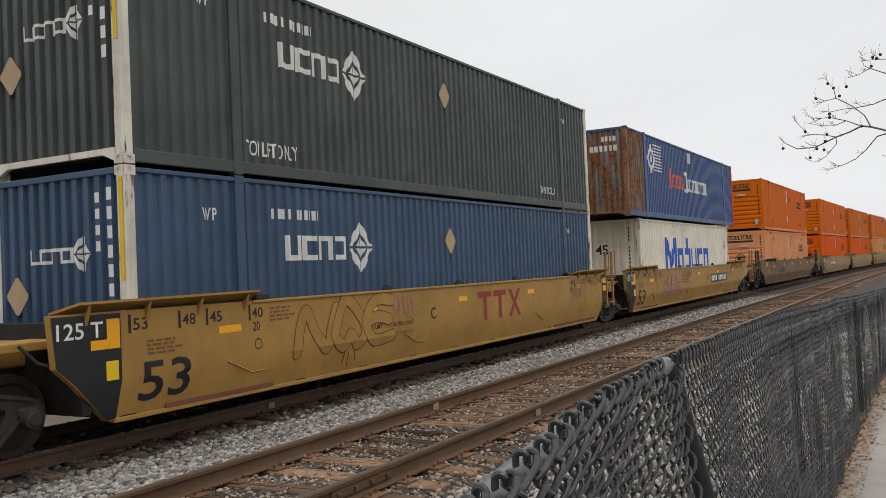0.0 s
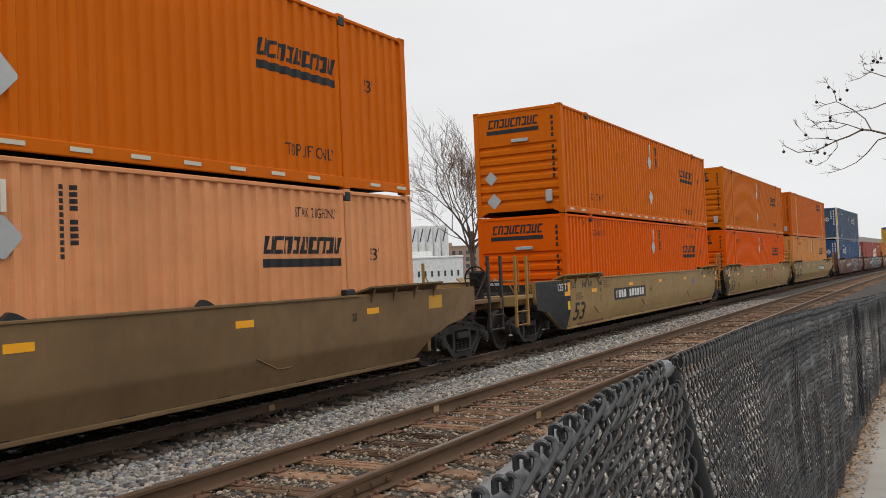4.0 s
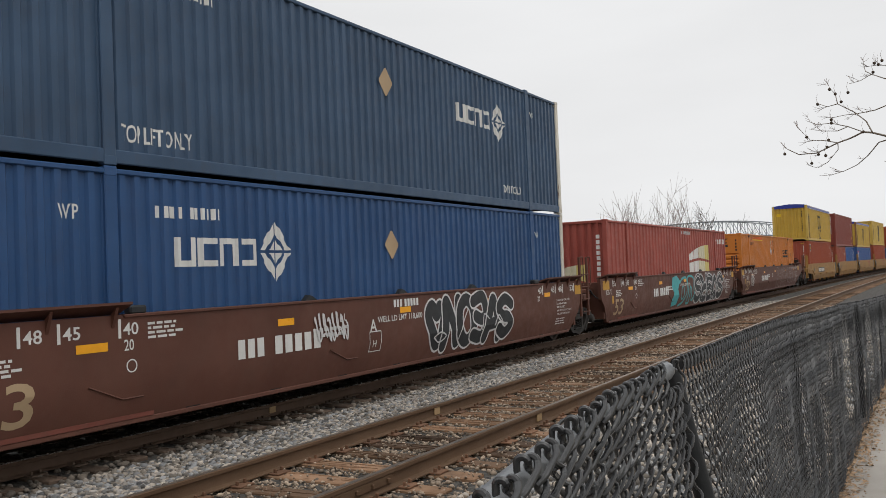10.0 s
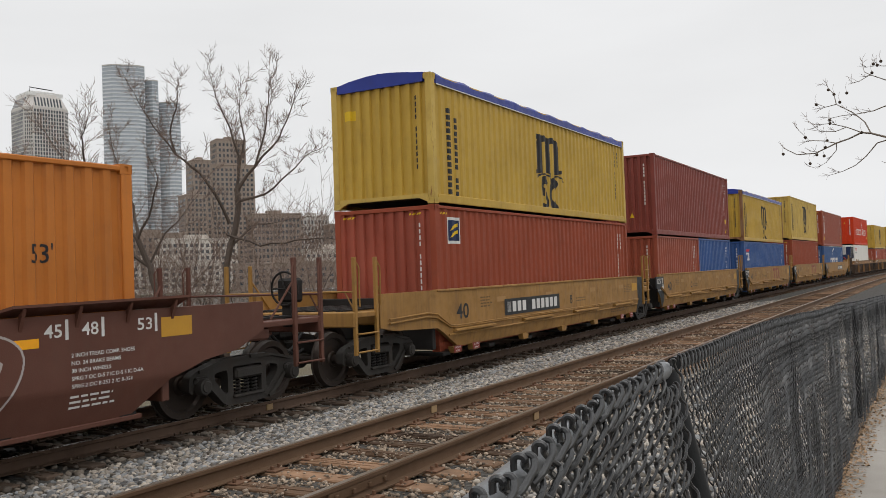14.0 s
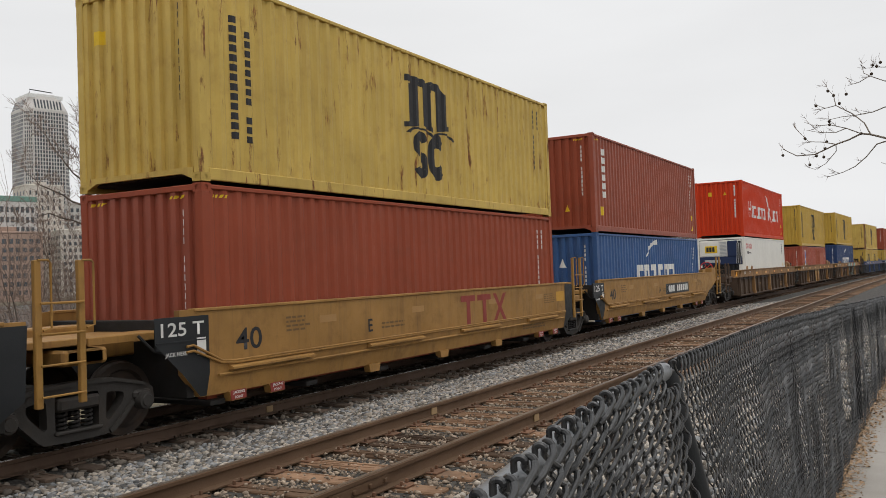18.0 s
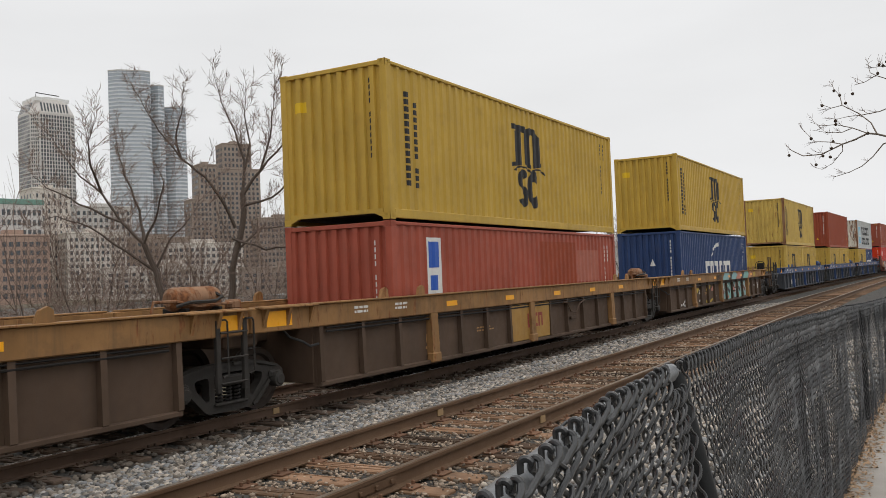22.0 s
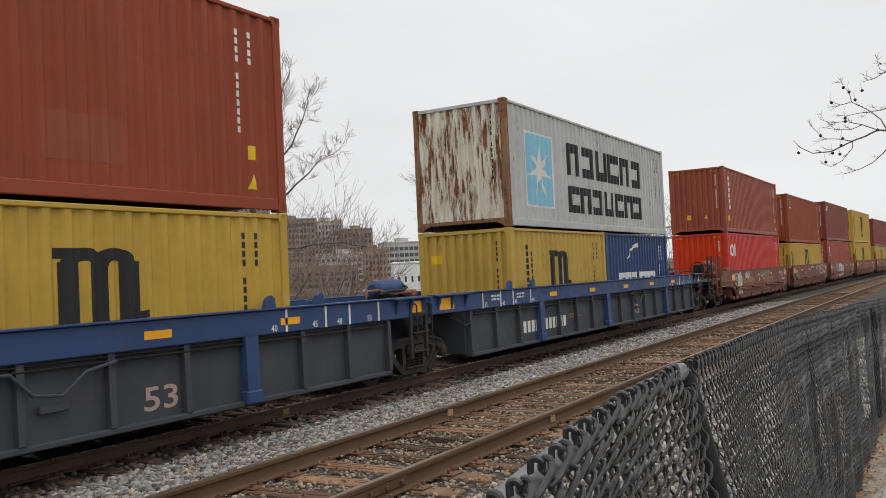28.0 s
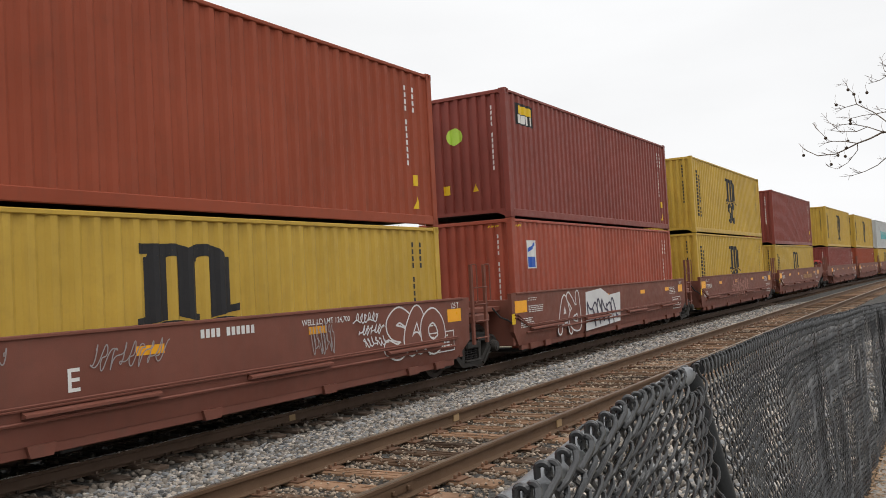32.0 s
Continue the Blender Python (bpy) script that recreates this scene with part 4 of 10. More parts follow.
def brake_wheel(parent, x, y, z, mat):
    b = Build()
    b.tube([(x, y + 0.26 * math.cos(a * math.tau / 20), z + 0.26 * math.sin(a * math.tau / 20)) for a in range(20)], 0.018, 6, closed=True)
    for a in range(5):
        t = a * math.tau / 5
        b.tube([(x, y, z), (x, y + 0.25 * math.cos(t), z + 0.25 * math.sin(t))], 0.014, 5)
    w = part("brake_wheel", b, mat, parent, "spoked hand brake wheel")
    part("brake_gear", Build().box(x + 0.02, x + 0.25, y - 0.18, y + 0.18, z - 0.22, z + 0.16, 0.04).box(x + 0.03, x + 0.2, y - 0.1, y + 0.1, z - 0.6, z - 0.2, 0.02), STEEL_DARK, parent)
    return w


def end_frame(ob, mat, x_body, x_truck, x_end, way, deck=True, rails=None, brake=False, cylinder=False, post_top=2.02):
    """The narrow sill, bolster and deck at one end of a unit; way is -1 at the front."""
    sx = lambda *p: sorted(p)
    a, b = sx(x_body - way * 0.2, x_end)
    part("centre_sill", Build().box(a, b, -0.38, 0.38, 0.80, 1.10, 0.02), mat, ob)
    a, b = sx(x_truck - 0.28, x_truck + 0.28)
    part("bolster", Build().box(a, b, -1.30, 1.30, 0.84, 1.02, 0.03), mat, ob)
    if not deck:
        return
    a, b = sx(x_body + way * 0.45, x_end - way * 0.1)
    for y in (-1.25, 1.25):
        part("side_deck", Build().box(a, b, y - 0.15, y + 0.15, 1.02, 1.10, 0.01), mat, ob, "steel end deck")
    for i in range(7):
        y = -0.95 + i * 1.9 / 6
        part("grating_bar", Build().box(a + 0.1, b - 0.1, y - 0.06, y + 0.06, 1.11, 1.14), STEEL_DARK, ob)
    a, b = sx(x_end - way * 0.12, x_end)
    part("end_beam", Build().box(a, b, -1.42, 1.42, 0.86, 1.12, 0.02), mat, ob)
    xe = x_end - way * 0.06
    r = rails or LADDER_YELLOW
    for s in (-1, 1):
        for o in (0.0, 0.62):
            x = xe - way * o
            part("rail_post", Build().box(x - 0.035, x + 0.035, s * 1.40 - 0.03, s * 1.40 + 0.03, 0.40, post_top if s < 0 else post_top - 0.07, 0.008), r, ob, "painted handrail post")
            part("handrail", Build().tube([(x - way * 0.08, s * 1.44, 1.2), (x - way * 0.08, s * 1.44, post_top - 0.17), (x - way * 0.02, s * 1.42, post_top - 0.07)], 0.014, 6), r, ob)
        for zz in (0.45, 0.75):
            part("step", Build().tube([(xe, s * 1.44, zz), (xe - way * 0.62, s * 1.44, zz)], 0.016, 6), r, ob)
        part("brace", Build().tube([(xe - way * 0.62, s * 1.38, post_top - 0.35), (xe - way * 1.05, s * 1.30, 1.12)], 0.018, 6), r, ob)
    part("cross_rail", Build().tube([(xe, -1.4, 1.45), (xe, 1.4, 1.45)], 0.018, 6).tube([(xe, -1.4, 1.12), (xe, -1.2, 1.45)], 0.014, 5), r, ob)
    if brake:
        brake_wheel(ob, x_end - way * 0.3, -0.9, 1.55, PAINT_RED if abs(x_end) < 10 else STEEL_DARK)
    if cylinder:
        xc = x_end - way * 1.75
        part("brake_cylinder", Build().lathe([(0.0, -0.55), (0.12, -0.55), (0.21, -0.49), (0.23, -0.4), (0.23, 0.4), (0.21, 0.49), (0.12, 0.55), (0.0, 0.55)], (xc, -0.62, 1.62), "x", 18), mat, ob,
             "painted air reservoir")
        for q in (-0.3, 0.3):
            part("saddle", Build().box(xc + q - 0.04, xc + q + 0.04, -0.86, -0.38, 1.10, 1.46, 0.01), mat, ob)
        xv = x_end - way * 0.95
        vb = Build().box(xv - 0.28, xv + 0.05, -1.12, -0.75, 1.12, 1.36, 0.03).box(xv - 0.1, xv + 0.3, -1.05, -0.8, 1.30, 1.46, 0.04)
        vb.lathe([(0.0, -0.08), (0.09, -0.08), (0.1, -0.05), (0.1, 0.08), (0, 0.08)], (xv - 0.12, -1.16, 1.26), "y", 12).lathe([(0.0, -0.08), (0.07, -0.08), (0.07, 0.08), (0, 0.08)], (xv + 0.18, -1.1, 1.36), "y", 12)
        part("valve", vb, mat, ob, "painted brake valve block")
        for k in range(3):
            part("air_pipe", Build().tube([(xv - 0.2 + 0.15 * k, -1.05, 1.32), (xv - 0.25 + 0.12 * k, -1.02, 1.52), (xv - way * 0.35, -0.95 + 0.1 * k, 1.66), (xc + way * 0.35, -0.8, 1.70 - 0.08 * k)], 0.017, 6), mat, ob)
        part("equipment_box", Build().box(*sx(x_end - way * 2.05, x_end - way * 2.55), -1.36, -0.75, 1.10, 1.52, 0.03), mat, ob, "painted steel box on the deck")
        part("brake_pipe", Build().tube([(x_body - way * 1.2, -1.475, 0.56), (x_body + way * 0.1, -1.475, 0.80), (x_body + way * 1.6, -1.475, 0.74), (x_body + way * 2.2, -1.46, 0.76), (x_body + way * 2.4, -1.42, 0.95)], 0.028, 7), mat, ob)
    coupler(ob, x_end, way)


def lines(u, v, rows, w, h=0.03, gap=0.062, rng=None):
    """Rows of small bars for stencilled notes too small to spell."""
    rng = rng or random.Random(3)
    out = []
    for r in range(rows):
        x = u
        end = u + w * rng.uniform(0.75, 1.0)
        while x < end:
            l = rng.uniform(0.05, 0.16)
            out.append(rect(x, min(x + l, end), v - r * gap, v - r * gap + h))
            x += l + 0.028
    return out


def smooth_car(label, mat, group, s, front_end=False, rear_end=False, black=True, letter=None, number=None, emblem=False, ink=None, cushion=False):
    """A unit for 53-foot boxes with plain plate sides."""
    ob = thing("well_car", label, "well car", group)
    ink = ink or PAINT_BLACK
    faint = PAINT_FAINT if ink is PAINT_BLACK else ink
    xf, xr = -8.45, 8.2
    for sd, nm in ((-1, "near"), (1, "far")):
        fr = [(-8.7, 0.14), (-9.87, 0.62), (-10.5, 0.86), (-10.57, 1.0), (-10.57, 1.40)] if front_end else [(xf, 0.14), (-9.2, 0.82), (-9.25, 1.40)]
        re = [(7.9, 0.14), (8.48, 0.53), (9.05, 0.70), (9.65, 0.78), (10.17, 1.0), (10.17, 1.40)] if rear_end else [(xr, 0.14), (8.67, 0.82), (8.72, 1.40)]
        part("side_wall", side_plate(0.14, fr, re, 1.40, knee=0.62, y_low=1.31, s=sd), mat, ob)
        c = Build()
        y0, y1 = sorted((sd * 1.475, sd * 1.33))
        c.box(-6.1, 6.1, y0, y1, 1.365, 1.405, 0.008)
        part("top_chord", c, mat, ob)
        f = Build()
        y0, y1 = sorted((sd * 1.335, sd * 1.22))
        f.box(xf + 0.1, xr - 0.1, y0, y1, 0.10, 0.16, 0.01)
        part("bottom_chord", f, mat, ob)
        for a, b in ((-9.2, -6.05), (6.05, 8.7)):
            g = Build()
            ya = sd * 1.30
            yb = sd * 1.56
            lo = [(a + 0.05, ya, 1.40), (b, ya, 1.40), (b, yb, 1.52), (a + 0.25, yb, 1.50)]
            up = [(x, y, z + 0.03) for x, y, z in lo]
            g.add(lo + up, [(3, 2, 1, 0), (4, 5, 6, 7), (0, 1, 5, 4), (1, 2, 6, 5), (2, 3, 7, 6), (3, 0, 4, 7)])
            for i in range(4):
                x = a + 0.4 + (b - a - 0.6) * i / 3
                g.prism([(sd * 1.45, 1.25), (sd * 1.45, 1.41), (sd * 1.54, 1.49)], "x", x - 0.02, x + 0.02)
            part("guide_plate", g, mat, ob, "flared steel guide plate")
        for x in (-6.0, 5.75):
            part("pedestal", lambda: Build().box(0, 0.25, *sorted((sd * 1.46, sd * 1.33)), 1.40, 1.50, 0.02), END_BLACK, ob, key=("pedestal", sd), at=(x, 0, 0))
        for x in (() if mat is OLIVE else (-2.6, 0.0, 2.7)):
            part("container_guide", lambda: Build().prism([(-0.16, 1.40), (0.16, 1.40), (0.03, 1.47), (-0.05, 1.49)], "y", *sorted((sd * 1.44, sd * 1.36))), END_BLACK, ob, key=("hook", sd), at=(x, 0, 0))
    for i in range(11):
        part("floor_beam", lambda: Build().box(-0.13, 0.13, -1.32, 1.32, 0.13, 0.2, 0.01), STEEL_DARK, ob, key="beam53", at=(-8.15 + i * 1.605, 0, 0))
    for x, way in ((-8.75, -1), (8.45, 1)):
        part("bulkhead", Build().box(x - 0.06, x + 0.06, -1.36, 1.36, 0.25, 1.30, 0.01), STEEL_DARK if black else mat, ob)
    side = low = Face("smooth", (0, -1.45, 0), (1, 0, 0), [(0.14, 0.14), (0.62, 0.0), (1.40, 0.0)], True)
    if black:
        p = Build()
        xe = -10.5 if front_end else -9.19
        kn, xk = (0.73, -9.82) if front_end else (0.82, -8.96)
        p.add([(-8.33, -1.319, 0.15), (-8.46 - (0.25 if front_end else 0), -1.319, 0.15), (xk, -1.456, 0.62), (-8.33, -1.456, 0.62), (xe, -1.456, kn), (xe - 0.05, -1.456, 1.38), (-8.33, -1.456, 1.38)],
              [(0, 3, 2, 1), (2, 3, 6, 5, 4)])
        part("end_panel", p, END_BLACK, ob, "black painted end panel")
        side.text(ob, "125 T", -9.18, 1.12, 0.25, PAINT_WHITE, width=0.60, lift=0.010)
        side.mark(ob, "reflector", [rect(0, 0.40, 0, 0.11), rect(0.22, 0.40, 0.11, 0.34)], -8.75, 0.98, PAINT_AMBER, "amber reflector", lift=0.011, key="blackref")
        side.mark(ob, "notice", [rect(0, 0.17, 0, 0.22)], -8.55, 0.62, PAINT_YELLOW, "small yellow notice", lift=0.011, key="notice")
        xq = 9.75 if rear_end else 8.38
        if not rear_end:
            q = Build()
            q.add([(8.33, -1.398, 0.42), (8.33, -1.456, 0.62), (8.53, -1.456, 0.62), (8.38, -1.398, 0.42), (8.33, -1.456, 1.36), (8.71, -1.456, 1.36), (8.66, -1.456, 0.82)], [(0, 3, 2, 1), (1, 2, 6, 5, 4)])
            part("end_panel", q, END_BLACK, ob, "black painted end panel")
        else:
            part("end_box", Build().box(9.62, 10.22, -1.45, -1.2, 0.98, 1.62, 0.02), mat, ob, "painted box at the car end")
            side.mark(ob, "data_plate", [rect(0, 0.42, 0, 0.30)], 9.70, 1.0, PAINT_WHITE, "white framed data plate", lift=0.012, key="dplate0")
            for du, w in ((0.02, 0.18), (0.22, 0.18)):
                side.mark(ob, "data_field", [rect(du, du + w, 0.1, 0.28)], 9.70, 1.0, END_BLACK, lift=0.016, key=("dplate", du))
            side.mark(ob, "data_field", [rect(0.02, 0.40, 0.03, 0.07)], 9.70, 1.0, END_BLACK, lift=0.016, key="dplate2")
            side.mark(ob, "reflector", [rect(0, 0.40, 0, 0.20)], 9.70, 1.36, PAINT_GOLDEN, "amber reflector", lift=0.012, key="endref")
            side.mark(ob, "notice", [rect(0, 0.15, 0, 0.20)], 9.3, 0.92, PAINT_YELLOW, "small yellow notice", lift=0.008, key="endnote")
        for v in (() if rear_end else (0.92, 1.13)):
            side.mark(ob, "reflector", [rect(0, 0.26, 0, 0.15)], xq, v, PAINT_AMBER, "amber reflector", lift=0.011, key=("rr", v))
    else:
        side.mark(ob, "reflector", [rect(0, 0.55, 0, 0.26)], -9.05, 1.08, PAINT_GOLDEN, "faded amber reflector", key="brref")
        side.mark(ob, "reflector", [rect(0, 0.5, 0, 0.24)], 8.32, 1.05, PAINT_GOLDEN, "faded amber reflector", key="brref2")
        side.text(ob, "125 T", -8.78, 0.93, 0.20, ink, width=0.46)
        side.mark(ob, "notice", [rect(0, 0.13, 0, 0.22)], -8.3, 0.66, PAINT_GOLDEN, "small faded yellow notice", key="brnote")
    for u, txt in (() if mat is OLIVE_DARK else ((8.22, "53"), (7.45, "48"), (6.98, "45"), (6.18, "40"))):
        for sg in (-1, 1):
            side.mark(ob, "tick_mark", [rect(0, 0.04, 0, 0.22)], sg * u, 1.13, ink, key=("tk", sg, u))
            side.text(ob, txt, sg * u + (0.07 if sg < 0 else -0.26), 1.16, 0.20, ink, width=0.22)
    side.text(ob, "20", -6.10, 0.98, 0.18, ink, squeeze=0.8)
    side.text(ob, "20", 5.88, 0.98, 0.18, ink, squeeze=0.8)
    if mat is not OLIVE_DARK:
        low.text(ob, "53", -8.05, 0.30, 0.66, PAINT_TAN if mat is BROWN else ink, "large painted figures", width=0.8)
    side.mark(ob, "reflector", [rect(0, 0.42, 0, 0.1)], -6.75, 1.0, PAINT_AMBER, "amber reflector", key="r1")
    for u in (-3.4, -0.15, 3.2, 6.3):
        side.mark(ob, "reflector", [rect(0, 0.36, 0, 0.1)], u, 1.07, PAINT_AMBER, "amber reflector", key=("r2", u))
    side.mark(ob, "stencil", lines(-7.95, 1.0, 4, 0.55, 0.03, 0.05), 0, 0, faint, key="st1")
    side.mark(ob, "stencil", lines(-5.75, 1.26, 4, 0.55, 0.03, 0.055), 0, 0, faint, key="st2")
    if black and letter and not number:
        side.text(ob, "LD LMT 117,100 PER UNIT", -3.3, 0.75, 0.11, ink, width=1.42)
        side.text(ob, "20 FT CONTAINER LIMIT 57,500 EACH", -3.3, 0.61, 0.08, faint, width=1.4)
    else:
        side.mark(ob, "stencil", lines(-2.6, 0.92, 2, 1.1, 0.05, 0.09), 0, 0, faint, key="st3")
    if black:
        side.mark(ob, "stencil", lines(8.34 if rear_end else 7.3, 1.27, 4, 0.6, 0.022, 0.055), 0, 0, faint, key=("st4", rear_end))
        side.text(ob, "L 201-1", 8.32 if rear_end else 7.3, 0.84, 0.085, faint, width=0.34)
    elif mat is BROWN:
        for i, (row, w) in enumerate((("2 INCH TREAD COMP. SHOES", 0.86), ("NO. 24 BRAKE BEAMS", 0.66), ("38 INCH WHEELS", 0.52), ("SPRG 7 OC D-5 7 IC D-5 5 IC D-6A", 0.98), ("SPRG 2 OC B-353 2 IC B-354", 0.82))):
            side.text(ob, row, 7.05, 0.93 - i * 0.085, 0.062, faint, width=w)
        side.mark(ob, "stencil", lines(7.05, 0.48, 3, 0.7, 0.025, 0.06), 0, 0, faint, key="st5")
    side.mark(ob, "plate", ring(-6.0, 0.80, 0.08, 0.016, 14), 0, 0, ink, key="tst")
    for u in (-6.6, -2.2, 3.6):
        part("weld_bead", lambda: Build().tube([(0, -1.452, 0.62), (0.5, -1.396, 0.42), (0.8, -1.396, 0.42)], 0.012, 5), mat, ob, key="weld", at=(u, 0, 0))
    stripe = Build().box(-7.6, -5.6, -1.342, -1.322, 0.165, 0.215)
    part("sill_stripe", stripe, surface("faded_red_stripe", (0.17, 0.05, 0.035), 0.7, dirt=0.6, streak=0.3), ob, "dull red sill stripe")
    if mat is OLIVE and not number:
        lip = Build()
        lip.prism([(-2.0, 1.20), (2.25, 1.20), (1.85, 1.385), (-1.6, 1.385)], "y", -1.476, -1.45)
        part("side_lip", lip, mat, ob, "raised guide lip on the top chord")
        side.text(ob, "20", 0.02, 1.235, 0.12, ink, width=0.2, lift=0.028)
        side.mark(ob, "tick_mark", [rect(0, 0.03, 0, 0.13)], -0.05, 1.23, ink, lift=0.028, key="liptick")
        side.mark(ob, "number_marking", blocks(0, 0, 4, 0.09, 0.08, 0.6) + blocks(0.42, 0, 6, 0.08, 0.08, 0.6), 0.5, 1.25, ink, lift=0.028, key="lipnum")
    if black:
        stripe = Build().box(5.0, 7.95, -1.342, -1.322, 0.165, 0.215)
        part("sill_stripe", stripe, surface("faded_red_stripe", (0.17, 0.05, 0.035), 0.7, dirt=0.6, streak=0.3), ob, "dull red sill stripe")
    if letter:
        side.text(ob, letter[0], letter[1], 0.80, 0.30, ink)
    if number:
        # the car number, as bars on its plate
        if black:
            side.mark(ob, "number_plate", [rect(0, 3.1, 0, 0.34)], number, 0.69, END_BLACK, "black plate with white bars", key=("np", number))
        side.mark(ob, "number_marking", (blocks(0, 0, 4, 0.26, 0.22, 0.72) + blocks(1.3, 0, 6, 0.26, 0.22, 0.72)) if black else (blocks(0, 0, 3, 0.19, 0.26, 0.72) + blocks(0.75, 0, 5, 0.22, 0.26, 0.72)), number + 0.12, 0.75 if black else 0.68, PAINT_WHITE if black or ink is PAINT_WHITE else ink, lift=0.008, key=("nm", number))
    if emblem:
        side.mark(ob, "emblem", [rect(0, 0.62, 0.48, 0.6), rect(0.24, 0.4, 0, 0.5), rect(0.72, 1.34, 0.48, 0.6), rect(0.96, 1.12, 0, 0.5),
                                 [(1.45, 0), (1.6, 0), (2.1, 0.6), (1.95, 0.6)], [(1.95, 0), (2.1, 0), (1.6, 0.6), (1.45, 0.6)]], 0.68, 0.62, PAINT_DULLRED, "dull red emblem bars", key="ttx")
    finish_unit(ob, mat, s, 10.2, -8.75, 8.45, 12.05, 9.6, front_end, rear_end, LADDER_YELLOW if black else (STEEL_FRAME if mat is OLIVE_DARK else mat), 8.78, 9.32)
    return ob, side


def finish_unit(ob, mat, s, half_truck, xb_f, xb_r, half_end, joint, front_end, rear_end, rail_mat, lad0, lad1, ladder_top=2.02):
    """Trucks, end frames and ladders of a unit; joint is where the next unit's truck lies."""
    truck(ob, -half_truck)
    if front_end:
        end_frame(ob, mat, xb_f, -half_truck, -half_end + 0.45, -1, True, rail_mat, brake=mat is BROWN_H, cylinder=(mat is OCHRE or mat is BROWN_H) and half_end < 10, post_top=2.02 if ladder_top > 1.5 else 1.72)
    else:
        end_frame(ob, mat, xb_f, -half_truck, -half_truck + 0.1, -1, False)
        part("side_deck", Build().box(-half_truck + 0.2, xb_f, -1.05, -0.5, 1.02, 1.12, 0.01), mat, ob)
        part("equipment_box", Build().box(-half_truck + 0.35, xb_f, 0.4, 0.9, 1.06, 1.2, 0.02), mat, ob)
        h = Build()
        h.tube([(xb_f - 0.7, -1.2, 1.1), (xb_f - 0.55, -1.3, 0.9), (xb_f - 0.35, -1.38, 0.82), (xb_f - 0.2, -1.4, 0.74), (xb_f, -1.4, 0.76)], 0.02, 6)
        part("air_hose", h, RUBBER, ob)
    if rear_end:
        truck(ob, half_truck)
        end_frame(ob, mat, xb_r, half_truck, half_end - 0.45, 1, True, rail_mat, brake=True)
    else:
        end_frame(ob, mat, xb_r, joint, joint + 0.05, 1, False)
        ladder(ob, rail_mat if ladder_top > 1.5 else STEEL_FRAME, lad0, lad1, 0.30 if ladder_top < 1.5 else 0.45, ladder_top, 4 if ladder_top > 1.5 else 3)
        part("side_deck", Build().box(xb_r, joint + 0.2, -1.1, -0.45, 1.05, 1.13, 0.01), mat, ob)
        part("side_deck", Build().box(xb_r, joint + 0.1, 0.5, 1.1, 1.02, 1.1, 0.01), mat, ob)
    MOVERS.append((ob, s, 0.0, 0.0))


JACK_FACE = Face("jacking", (0, -1.412, 0), (1, 0, 0))


